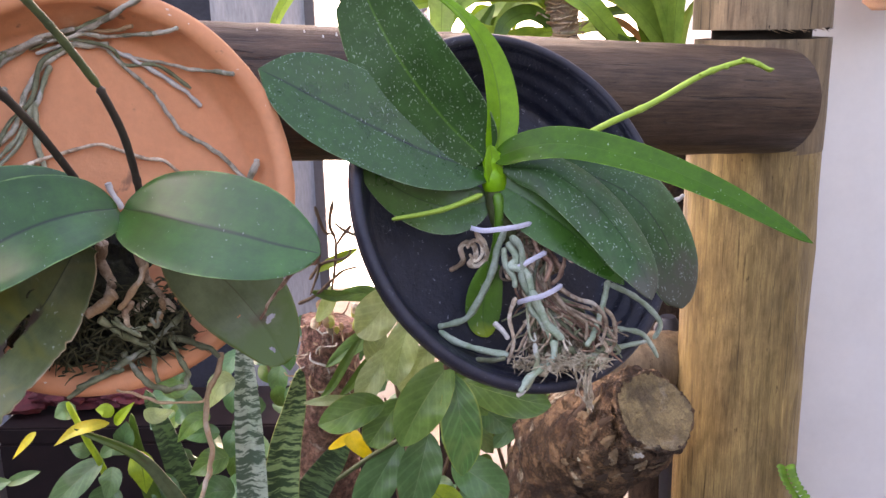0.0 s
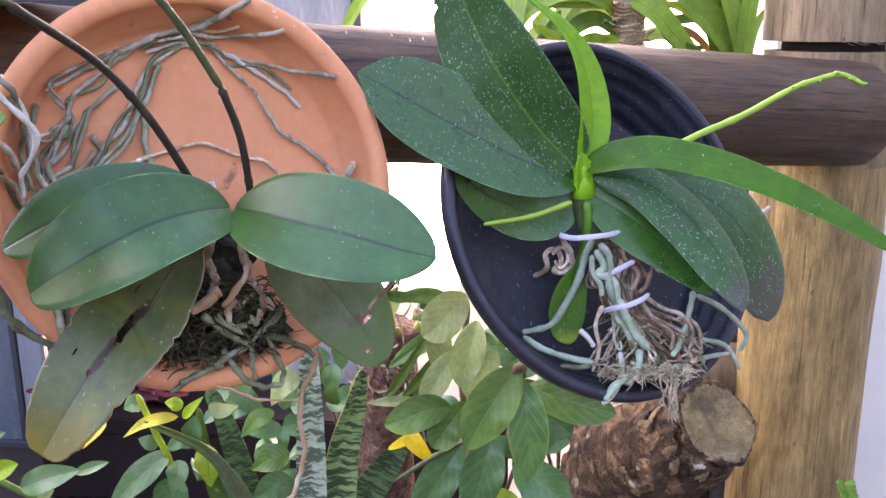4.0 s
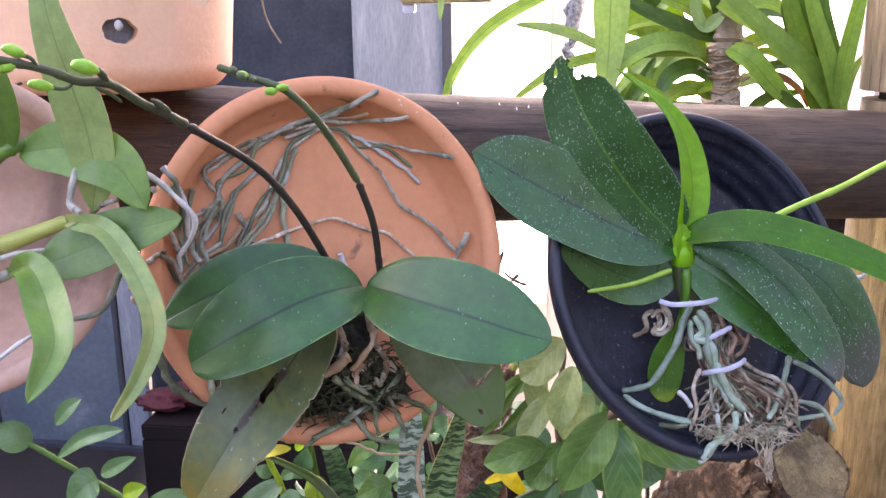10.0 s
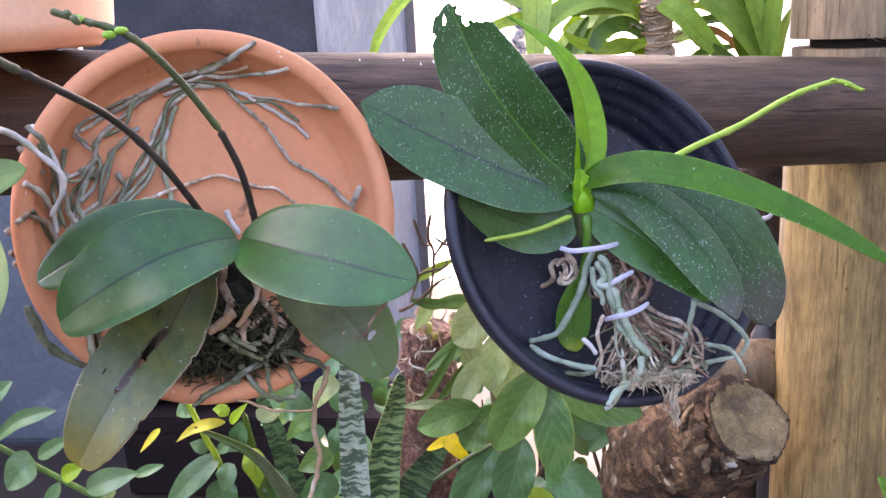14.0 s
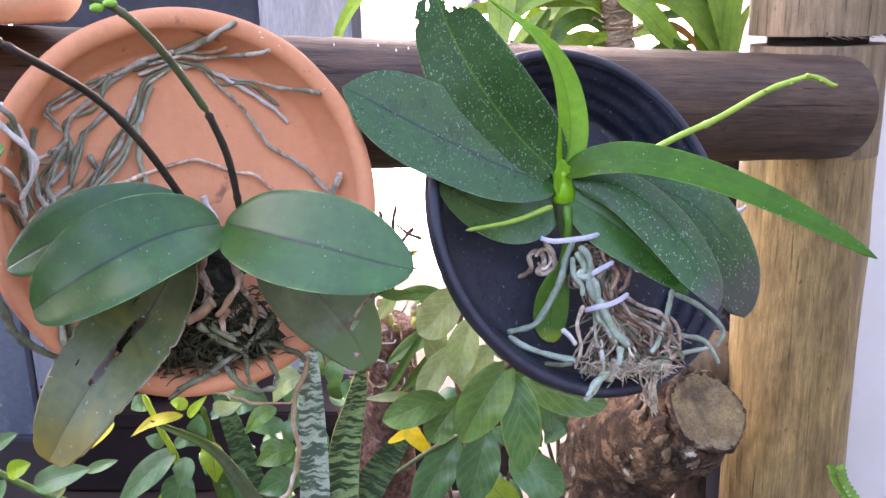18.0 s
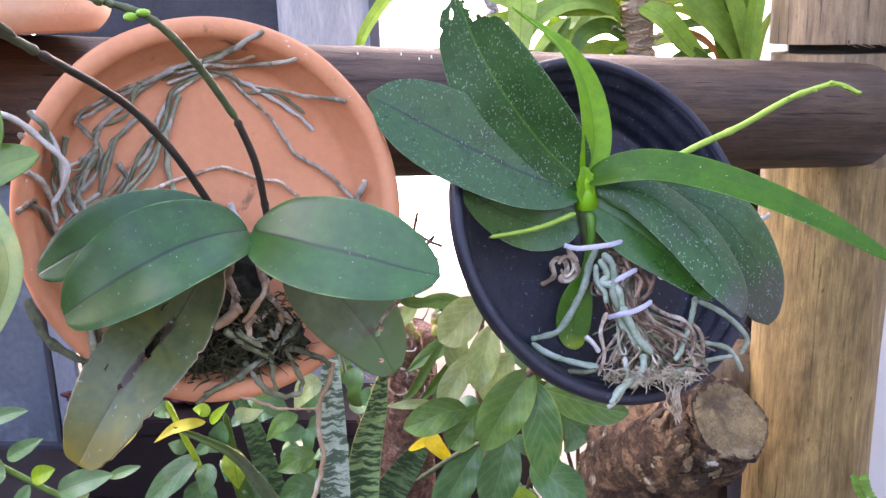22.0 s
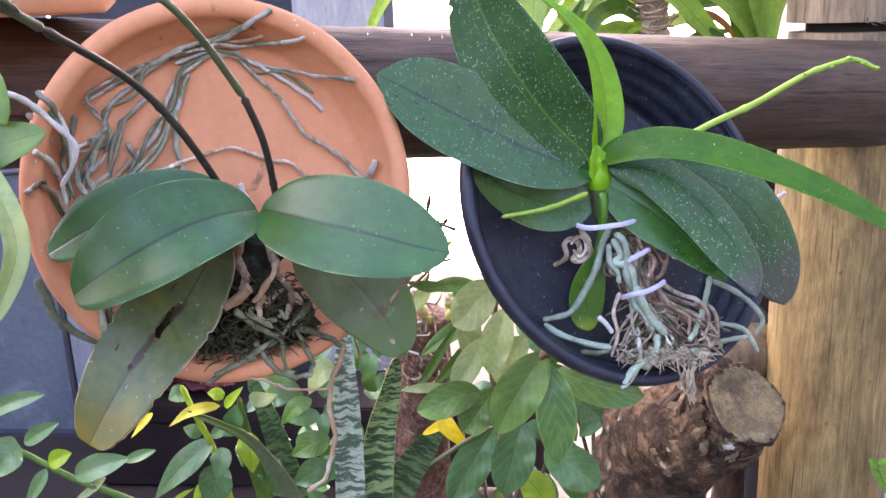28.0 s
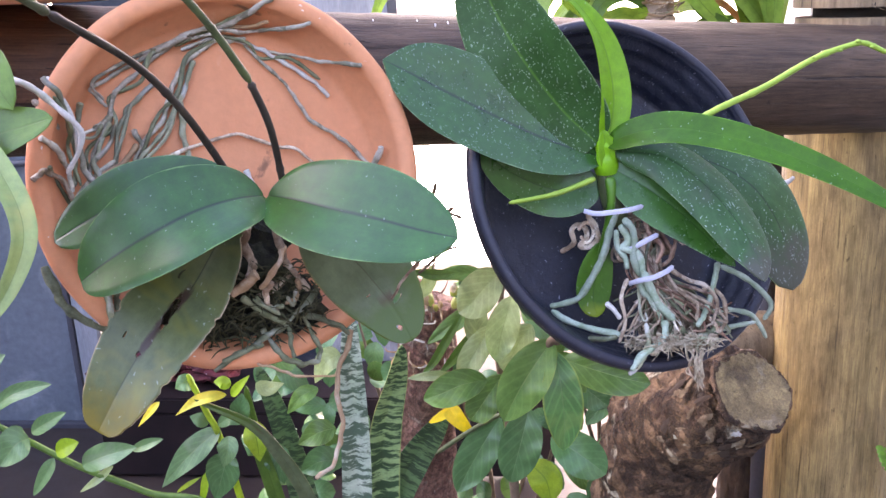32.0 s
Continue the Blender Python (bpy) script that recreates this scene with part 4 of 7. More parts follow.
# roots of the orchid on the clay saucer
for pts, r, m in (
    ([(-0.1850, 0.6084, 1.5288), (-0.2005, 0.6066, 1.5202), (-0.2189, 0.6119, 1.5113), (-0.2385, 0.6095, 1.5048), (-0.2562, 0.5979, 1.5005), (-0.2723, 0.5856, 1.4892), (-0.2817, 0.5777, 1.4793), (-0.2929, 0.5687, 1.4695), (-0.2962, 0.5625, 1.4519), (-0.3054, 0.5522, 1.4317), (-0.3046, 0.5383, 1.4160)], 0.0030, "root"),
    ([(-0.2313, 0.6078, 1.5104), (-0.2497, 0.5920, 1.5044), (-0.2722, 0.5865, 1.4927), (-0.2939, 0.5705, 1.4804), (-0.3015, 0.5521, 1.4738), (-0.2973, 0.5640, 1.4609)], 0.0026, "root"),
    ([(-0.2151, 0.6218, 1.4983), (-0.2336, 0.6112, 1.4996), (-0.2516, 0.5975, 1.4873), (-0.2600, 0.5883, 1.4698), (-0.2669, 0.5792, 1.4486), (-0.2796, 0.5677, 1.4320), (-0.2862, 0.5591, 1.4124)], 0.0032, "root"),
    ([(-0.2466, 0.6004, 1.4870), (-0.2551, 0.5894, 1.4621), (-0.2653, 0.5784, 1.4413), (-0.2745, 0.5591, 1.4282), (-0.2837, 0.5503, 1.4143)], 0.0028, "root_green"),
    ([(-0.2552, 0.5903, 1.4661), (-0.2551, 0.5865, 1.4501), (-0.2543, 0.5838, 1.4364), (-0.2488, 0.5806, 1.4092)], 0.0036, "root_green"),
    ([(-0.2696, 0.5837, 1.4742), (-0.2868, 0.5695, 1.4578), (-0.2918, 0.5625, 1.4409), (-0.2940, 0.5547, 1.4135)], 0.0027, "root_green"),
    ([(-0.2932, 0.5654, 1.4566), (-0.3015, 0.5588, 1.4494), (-0.3068, 0.5549, 1.4462), (-0.3125, 0.5404, 1.4445)], 0.0026, "root"),
    ([(-0.2811, 0.5673, 1.4342), (-0.2852, 0.5518, 1.4242), (-0.2987, 0.5421, 1.4171), (-0.3085, 0.5338, 1.4067)], 0.0030, "root_tan"),
    ([(-0.2865, 0.5488, 1.4148), (-0.2667, 0.5626, 1.4234), (-0.2511, 0.5838, 1.4285), (-0.2213, 0.6030, 1.4346), (-0.1999, 0.6133, 1.4242), (-0.1840, 0.6213, 1.4184), (-0.1648, 0.6282, 1.3994)], 0.0024, "root_dry"),
    ([(-0.3149, 0.5190, 1.4853), (-0.3078, 0.5224, 1.4746), (-0.3104, 0.5340, 1.4558), (-0.3112, 0.5390, 1.4353), (-0.3122, 0.5330, 1.4128)], 0.0030, "root_green"),
    ([(-0.3060, 0.5458, 1.4657), (-0.3099, 0.5432, 1.4498), (-0.3089, 0.5402, 1.4349)], 0.0028, "root_green"),
    ([(-0.1655, 0.6152, 1.5084), (-0.1873, 0.6225, 1.5052), (-0.2113, 0.6228, 1.5039), (-0.2268, 0.6061, 1.5063), (-0.2445, 0.5946, 1.5020)], 0.0025, "root"),
    ([(-0.1957, 0.6177, 1.5102), (-0.2087, 0.6174, 1.5083), (-0.2249, 0.6138, 1.5082)], 0.0022, "root_tan"),
    ([(-0.1328, 0.6272, 1.4772), (-0.1504, 0.6336, 1.4791), (-0.1676, 0.6387, 1.4810), (-0.1864, 0.6359, 1.4857), (-0.2023, 0.6275, 1.4898)], 0.0024, "root"),
    ([(-0.1620, 0.6430, 1.4544), (-0.1709, 0.6402, 1.4650), (-0.1903, 0.6324, 1.4805), (-0.2037, 0.6267, 1.4900), (-0.2173, 0.6204, 1.4976), (-0.2372, 0.6092, 1.5003), (-0.2542, 0.5977, 1.4948)], 0.0026, "root_white"),
    ([(-0.1345, 0.6438, 1.4011), (-0.1518, 0.6410, 1.4203), (-0.1624, 0.6368, 1.4293), (-0.1748, 0.6316, 1.4383), (-0.1835, 0.6298, 1.4527), (-0.1906, 0.6285, 1.4652), (-0.2006, 0.6255, 1.4773), (-0.2163, 0.6206, 1.4959)], 0.0024, "root"),
    ([(-0.1240, 0.6377, 1.4165), (-0.1278, 0.6390, 1.4074), (-0.1352, 0.6430, 1.3931)], 0.0036, "root"),
    ([(-0.2147, 0.5903, 1.4097), (-0.2118, 0.5905, 1.4032), (-0.2068, 0.5908, 1.3920)], 0.0038, "root_white"),
    ([(-0.2826, 0.5689, 1.4445), (-0.2784, 0.5686, 1.4330), (-0.2735, 0.5686, 1.4206), (-0.2660, 0.5603, 1.4119)], 0.0026, "root"),
    ([(-0.0640, 0.5120, 1.3790), (-0.0660, 0.5110, 1.3740), (-0.0710, 0.5120, 1.3720), (-0.0770, 0.5140, 1.3690), (-0.0860, 0.5200, 1.3610), (-0.0960, 0.5280, 1.3480), (-0.1070, 0.5360, 1.3310)], 0.0020, "root_red"),
    ([(-0.2045, 0.5383, 1.2833), (-0.1950, 0.5431, 1.2795), (-0.1807, 0.5477, 1.2705), (-0.1571, 0.5605, 1.2650), (-0.1510, 0.5653, 1.2701)], 0.0017, "root_tan"),
    ([(-0.1450, 0.5764, 1.2944), (-0.1470, 0.5705, 1.2819), (-0.1535, 0.5635, 1.2689), (-0.1551, 0.5583, 1.2508), (-0.1511, 0.5562, 1.2321), (-0.1534, 0.5512, 1.2170), (-0.1589, 0.5442, 1.2013), (-0.1698, 0.5365, 1.1962)], 0.0031, "root_tan"),
    ([(-0.1980, 0.5400, 1.3490), (-0.2040, 0.5360, 1.3430), (-0.2150, 0.5320, 1.3370)], 0.0058, "root_tan"),
    ([(-0.1830, 0.5560, 1.3630), (-0.1820, 0.5480, 1.3590), (-0.1850, 0.5420, 1.3520), (-0.1970, 0.5400, 1.3380)], 0.0040, "root_tan"),
    ([(-0.1830, 0.5700, 1.3390), (-0.1940, 0.5600, 1.3300), (-0.2070, 0.5600, 1.3250)], 0.0042, "root_dry"),
    ([(-0.2020, 0.5400, 1.3820), (-0.2070, 0.5450, 1.3690), (-0.2040, 0.5500, 1.3520), (-0.2080, 0.5500, 1.3400)], 0.0055, "root_dry"),
    ([(-0.1860, 0.5500, 1.3790), (-0.1820, 0.5550, 1.3530), (-0.1700, 0.5650, 1.3280)], 0.0040, "root_dry"),
    ([(-0.3169, 0.4905, 1.3709), (-0.3136, 0.4899, 1.3598), (-0.3088, 0.4896, 1.3465), (-0.2998, 0.4923, 1.3356), (-0.2898, 0.4978, 1.3262), (-0.2809, 0.5029, 1.3252)], 0.0052, "root_moss"),
    ([(-0.3147, 0.4896, 1.3612), (-0.3113, 0.4894, 1.3522), (-0.3049, 0.4901, 1.3389), (-0.2949, 0.4961, 1.3318)], 0.0040, "root_moss"),
    ([(-0.2925, 0.5174, 1.3464), (-0.2856, 0.5027, 1.3363), (-0.2834, 0.5011, 1.3238)], 0.0046, "root_moss"),
    ([(-0.2899, 0.5237, 1.3421), (-0.2847, 0.5124, 1.3347), (-0.2790, 0.5048, 1.3286)], 0.0040, "root_moss"),
    ([(-0.3599, 0.5439, 1.4082), (-0.3521, 0.5595, 1.4085), (-0.3441, 0.5653, 1.3994), (-0.3394, 0.5681, 1.3874)], 0.0036, "root"),
    ([(-0.3556, 0.5469, 1.3983), (-0.3486, 0.5583, 1.3982), (-0.3436, 0.5657, 1.3894), (-0.3392, 0.5688, 1.3794)], 0.0038, "root_tan"),
    ([(-0.3606, 0.5454, 1.3937), (-0.3535, 0.5551, 1.3842), (-0.3489, 0.5609, 1.3782), (-0.3425, 0.5656, 1.3760)], 0.0036, "root_dry"),
    ([(-0.3598, 0.5482, 1.3853), (-0.3542, 0.5543, 1.3742), (-0.3449, 0.5599, 1.3690)], 0.0036, "root_dry"),
    ([(-0.3027, 0.5392, 1.4151), (-0.3071, 0.5386, 1.4233), (-0.3087, 0.5413, 1.4388), (-0.3072, 0.5448, 1.4499)], 0.0036, "root"),
    ([(-0.2980, 0.5419, 1.4144), (-0.3011, 0.5429, 1.4263), (-0.3006, 0.5570, 1.4397), (-0.2959, 0.5625, 1.4507)], 0.0032, "root_green"),
    ([(-0.3178, 0.5103, 1.4487), (-0.3141, 0.5213, 1.4407), (-0.3151, 0.5341, 1.4246), (-0.3138, 0.5312, 1.4093)], 0.0034, "root"),
    ([(-0.3224, 0.5017, 1.4241), (-0.3159, 0.5066, 1.4285), (-0.3159, 0.5263, 1.4185), (-0.3123, 0.5302, 1.4015)], 0.0030, "root_dry"),
    ([(-0.1879, 0.5563, 1.3049), (-0.1998, 0.5465, 1.2999), (-0.2158, 0.5336, 1.2923), (-0.2290, 0.5225, 1.2854)], 0.0042, "root_moss"),
    ([(-0.2017, 0.5506, 1.3054), (-0.1952, 0.5510, 1.2921), (-0.1886, 0.5523, 1.2824), (-0.1773, 0.5568, 1.2744), (-0.1674, 0.5626, 1.2758), (-0.1651, 0.5654, 1.2829), (-0.1717, 0.5651, 1.2996), (-0.1754, 0.5648, 1.3093)], 0.0040, "root_moss"),
    ([(-0.1853, 0.5602, 1.3094), (-0.1843, 0.5563, 1.2989), (-0.1829, 0.5532, 1.2907), (-0.1804, 0.5509, 1.2831)], 0.0036, "root_moss"),
    ([(-0.1768, 0.5654, 1.3099), (-0.1649, 0.5698, 1.3056), (-0.1519, 0.5741, 1.2974), (-0.1453, 0.5749, 1.2913)], 0.0042, "root_moss"),
    ([(-0.2095, 0.5382, 1.3327), (-0.2014, 0.5437, 1.3220), (-0.1931, 0.5497, 1.3134), (-0.1866, 0.5554, 1.3078)], 0.0040, "root_moss"),
    ([(-0.1652, 0.5706, 1.3277), (-0.1720, 0.5657, 1.3192), (-0.1820, 0.5587, 1.3099), (-0.1884, 0.5547, 1.3038)], 0.0038, "root_moss"),
    ([(-0.2237, 0.5268, 1.2902), (-0.2104, 0.5363, 1.2945), (-0.1997, 0.5438, 1.2964)], 0.0034, "root_moss"),
    ([(-0.1905, 0.5444, 1.3411), (-0.1949, 0.5440, 1.3338), (-0.1943, 0.5460, 1.3240), (-0.1896, 0.5511, 1.3171)], 0.0034, "root_dry"),
    ([(-0.1765, 0.5570, 1.3388), (-0.1743, 0.5590, 1.3318), (-0.1785, 0.5571, 1.3241), (-0.1853, 0.5549, 1.3224)], 0.0030, "root_tan"),
    ([(-0.1848, 0.5527, 1.3215), (-0.1908, 0.5483, 1.3215), (-0.1981, 0.5443, 1.3263), (-0.2012, 0.5430, 1.3318)], 0.0028, "root_moss"),
):
    thin = 0.56 if m == "root_moss" else 0.68
    root("root", crinkled(pts, random.Random(int(r * 1e6) + len(pts)), 0.0006), r * thin, M[m], orchid, r * thin * 0.72, 0.40)
    if r in (0.0030, 0.0026, 0.0032, 0.0028, 0.0027) and len(pts) > 3:
        side = random.Random(int(pts[0][0] * 1e4))
        near = [Vector(q) + Vector((side.uniform(-0.005, 0.005), side.uniform(-0.003, 0.001), side.uniform(-0.005, 0.005))) for q in pts[1:]]
        root("root", near, r * 0.55, M[side.choice(("root", "root_green", "root_moss"))], orchid, r * 0.42, 0.35)
bm = bmesh.new()
# Moss, plus extra lumps that put the dark behind the torn leaf.
for at, r in (((-0.2100, 0.5750, 1.3200), 0.028), ((-0.2260, 0.5720, 1.3030), 0.024), ((-0.1930, 0.5800, 1.3090), 0.026), ((-0.2080, 0.5650, 1.3500), 0.018), ((-0.2440, 0.5560, 1.2990), 0.018), ((-0.2660, 0.5460, 1.3150), 0.018), ((-0.2780, 0.5380, 1.3060), 0.014), ((-0.2060, 0.5720, 1.3650), 0.022), ((-0.2500, 0.5620, 1.3360), 0.020)):
    ball(bm, at, r, (1.1, 0.5, 0.9), 14, 0.5)
part("moss", bm, M["moss"], orchid, "dark moss among the roots, with added lumps darkening the gaps")
rng = random.Random(4)
M["fine"] = surface("mossy_rootlet", (0.085, 0.088, 0.038), (0.026, 0.027, 0.013), 60, 0.8, 0.9, (0.27, 0.22, 0.13), 40, (0.62, 0.72), 0.5, 500)
bm = bmesh.new()
for k in range(330):
    across = rng.uniform(-0.046, 0.042)
    a = Vector((-0.2050, 0.5500, 1.3220)) + Vector((across, 0.45 * across + rng.uniform(-0.006, 0.010), rng.uniform(-0.028, 0.026)))
    d = Vector((rng.uniform(-1, 1), rng.uniform(-0.5, 0.3), rng.uniform(-0.7, 0.7))).normalized() * rng.uniform(0.008, 0.020)
    tube(bm, [a, a + d * 0.5 + Vector((0, -0.003, 0.003)), a + d], rng.uniform(0.0004, 0.0011), 0.0003, 5, 5)
tagged(part("rootlet_tangle", bm, M["fine"], orchid, "tangle of fine dry rootlets"), kind="stuff")
# buds along the dark stem, and the tip of the olive one
for a, b, r, m in (((-0.2920, 0.3310, 1.5660), (-0.2860, 0.3340, 1.5630), 0.0027, "bud"), ((-0.2930, 0.3260, 1.5570), (-0.2890, 0.3300, 1.5580), 0.0024, "bud"), ((-0.2720, 0.3510, 1.5580), (-0.2650, 0.3560, 1.5550), 0.0034, "bud"), ((-0.2650, 0.3570, 1.5560), (-0.2650, 0.3660, 1.5500), 0.0020, "spike_olive"), ((-0.2890, 0.3420, 1.5500), (-0.2820, 0.3460, 1.5480), 0.0026, "bud"), ((-0.3000, 0.3140, 1.5640), (-0.2970, 0.3150, 1.5630), 0.0026, "bud"), ((-0.2560, 0.3920, 1.5390), (-0.2520, 0.4020, 1.5320), 0.0018, "spike_grey"), ((-0.2260, 0.4360, 1.5490), (-0.2240, 0.4380, 1.5460), 0.0023, "spike_olive"), ((-0.2320, 0.4400, 1.5520), (-0.2300, 0.4410, 1.5500), 0.0021, "spike_olive"), ((-0.2280, 0.4410, 1.5490), (-0.2240, 0.4420, 1.5480), 0.0020, "bud"), ((-0.2220, 0.4430, 1.5460), (-0.2200, 0.4440, 1.5450), 0.0019, "spike_olive"), ((-0.2140, 0.4440, 1.5390), (-0.2100, 0.4470, 1.5390), 0.0023, "bud"), ((-0.2080, 0.4460, 1.5410), (-0.2040, 0.4500, 1.5410), 0.0020, "bud")):
    a, b = Vector(a), Vector(b)
    bm = ball(bmesh.new(), (0, 0, 0), r, (1, 1, 0.5 + 0.5 * (b - a).length / r), 16, 0.15)
    part("bud", placed(bm, facing((a + b) / 2, b - a)), M[m], olive_spike if a.y > 0.43 else grey_spike)
for pts in ([(-0.2870, 0.3340, 1.5630), (-0.2840, 0.3370, 1.5610), (-0.2830, 0.3400, 1.5570)], [(-0.2830, 0.3460, 1.5480), (-0.2780, 0.3500, 1.5470), (-0.2750, 0.3530, 1.5490)], [(-0.2690, 0.3620, 1.5470), (-0.2660, 0.3700, 1.5430), (-0.2640, 0.3760, 1.5390)]):
    part("bud_stalk", tube(bmesh.new(), pts, 0.0011, 0.0009, 8, 10), M["spike_olive"], grey_spike)

# roots and ties of the orchid in the plastic saucer
for pts, r, r_end, m in (
    ([(0.1360, 0.6840, 1.3070), (0.1320, 0.6750, 1.2960), (0.1270, 0.6650, 1.2840), (0.1210, 0.6560, 1.2730), (0.1140, 0.6460, 1.2670)], 0.0026, 0.0024, "root_aqua"),
    ([(0.1340, 0.6640, 1.3100), (0.1500, 0.6640, 1.3020), (0.1650, 0.6640, 1.2900), (0.1740, 0.6640, 1.2770), (0.1690, 0.6640, 1.2650)], 0.0025, 0.0017, "root_aqua"),
    ([(0.1360, 0.6940, 1.2630), (0.1510, 0.6930, 1.2630), (0.1660, 0.6920, 1.2590), (0.1740, 0.6910, 1.2490), (0.1790, 0.6900, 1.2390)], 0.0023, 0.0019, "root_aqua"),
    ([(0.1390, 0.6800, 1.2510), (0.1550, 0.6840, 1.2530), (0.1690, 0.6880, 1.2540)], 0.0021, 0.0018, "root_aqua"),
    ([(0.0010, 0.6680, 1.2770), (0.0120, 0.6690, 1.2790), (0.0240, 0.6710, 1.2830), (0.0340, 0.6720, 1.2980), (0.0440, 0.6730, 1.3190), (0.0490, 0.6750, 1.3390), (0.0540, 0.6760, 1.3540)], 0.0024, 0.0034, "root_aqua"),
    ([(0.0020, 0.6640, 1.2750), (0.0140, 0.6590, 1.2680), (0.0340, 0.6550, 1.2620), (0.0560, 0.6500, 1.2590)], 0.0025, 0.0026, "root_aqua"),
    ([(0.0300, 0.6480, 1.2570), (0.0430, 0.6480, 1.2560), (0.0530, 0.6480, 1.2580)], 0.0022, 0.0022, "root_moss"),
    ([(0.0900, 0.6520, 1.2700), (0.0890, 0.6460, 1.2580), (0.0790, 0.6400, 1.2520), (0.0690, 0.6340, 1.2460), (0.0620, 0.6280, 1.2380)], 0.0031, 0.0026, "root_aqua"),
    ([(0.0560, 0.6680, 1.3440), (0.0630, 0.6660, 1.3320), (0.0580, 0.6640, 1.3260), (0.0690, 0.6620, 1.3230), (0.0730, 0.6610, 1.3100), (0.0730, 0.6590, 1.2940), (0.0800, 0.6570, 1.2860), (0.0890, 0.6550, 1.2690)], 0.0031, 0.0029, "root_aqua"),
    ([(0.0580, 0.6640, 1.3500), (0.0650, 0.6630, 1.3420), (0.0670, 0.6620, 1.3300), (0.0660, 0.6610, 1.3190), (0.0710, 0.6600, 1.3040)], 0.0028, 0.0026, "root_aqua"),
    ([(0.0530, 0.6680, 1.3400), (0.0540, 0.6650, 1.3270), (0.0600, 0.6630, 1.3180), (0.0610, 0.6600, 1.3100)], 0.0024, 0.0022, "root_aqua"),
    ([(0.0730, 0.6560, 1.3090), (0.0800, 0.6540, 1.2930), (0.0860, 0.6520, 1.2820), (0.0970, 0.6500, 1.2710)], 0.0036, 0.0030, "root_aqua"),
    ([(0.1020, 0.6520, 1.2640), (0.1100, 0.6550, 1.2550), (0.1250, 0.6570, 1.2560), (0.1330, 0.6600, 1.2650)], 0.0024, 0.0022, "root_moss"),
    ([(0.1240, 0.6550, 1.2540), (0.1370, 0.6590, 1.2620), (0.1380, 0.6640, 1.2800), (0.1310, 0.6680, 1.2890), (0.1220, 0.6720, 1.2890)], 0.0020, 0.0016, "root_dry"),
    ([(0.0440, 0.6520, 1.2850), (0.0500, 0.6500, 1.2800), (0.0550, 0.6480, 1.2730)], 0.0021, 0.0021, "root_white"),
    ([(0.0110, 0.7020, 1.3130), (0.0180, 0.7010, 1.3170), (0.0220, 0.7000, 1.3220), (0.0200, 0.6990, 1.3320), (0.0250, 0.6980, 1.3370), (0.0310, 0.6970, 1.3340), (0.0320, 0.6960, 1.3260), (0.0270, 0.6950, 1.3200), (0.0340, 0.6940, 1.3190), (0.0410, 0.6930, 1.3260), (0.0390, 0.6920, 1.3370), (0.0340, 0.6910, 1.3440), (0.0330, 0.6900, 1.3490)], 0.0020, 0.0024, "root_dry"),
    ([(0.0250, 0.6920, 1.3340), (0.0300, 0.6920, 1.3400), (0.0360, 0.6920, 1.3380), (0.0370, 0.6920, 1.3290), (0.0320, 0.6920, 1.3230), (0.0270, 0.6920, 1.3290)], 0.0016, 0.0014, "root_dry"),
    ([(0.1890, 0.7400, 1.3610), (0.1960, 0.7380, 1.3590), (0.2030, 0.7370, 1.3610), (0.2060, 0.7350, 1.3650)], 0.0021, 0.0018, "root_white"),
    ([(0.0610, 0.6550, 1.3040), (0.0560, 0.6520, 1.2890), (0.0590, 0.6480, 1.2710), (0.0540, 0.6450, 1.2540)], 0.0019, 0.0013, "root_dry"),
    ([(0.0930, 0.6600, 1.3100), (0.1080, 0.6580, 1.3010), (0.1210, 0.6550, 1.2970), (0.1300, 0.6530, 1.2840), (0.1260, 0.6500, 1.2660)], 0.0019, 0.0013, "root_dry"),
    ([(0.0900, 0.6550, 1.3080), (0.1010, 0.6530, 1.2930), (0.1140, 0.6520, 1.2840), (0.1140, 0.6500, 1.2700)], 0.0017, 0.0012, "root_dry"),
    ([(0.0980, 0.6780, 1.3460), (0.0890, 0.6760, 1.3380), (0.0930, 0.6730, 1.3280), (0.0980, 0.6710, 1.3180), (0.0890, 0.6680, 1.3090)], 0.0020, 0.0016, "root_red"),
    ([(0.0840, 0.6800, 1.3510), (0.0940, 0.6760, 1.3430), (0.1000, 0.6720, 1.3300), (0.0940, 0.6680, 1.3120)], 0.0020, 0.0016, "root_red"),
    ([(0.0760, 0.6740, 1.3470), (0.0800, 0.6710, 1.3350), (0.0890, 0.6670, 1.3260), (0.0840, 0.6640, 1.3130)], 0.0022, 0.0018, "root_red"),
    ([(0.0980, 0.6750, 1.3380), (0.1050, 0.6720, 1.3270), (0.1130, 0.6680, 1.3300)], 0.0014, 0.0009, "root_dry"),
    ([(0.0790, 0.6400, 1.2460), (0.0870, 0.6410, 1.2520), (0.1040, 0.6430, 1.2550), (0.1180, 0.6440, 1.2570), (0.1280, 0.6450, 1.2500)], 0.0026, 0.0018, "crumb"),
):
    root("root", pts, r, M[m], phal, r_end, 0.30, 10)
rng = random.Random(11)
crown, foot = Vector((0.0690, 0.6850, 1.3390)), Vector((0.0980, 0.6680, 1.2670))
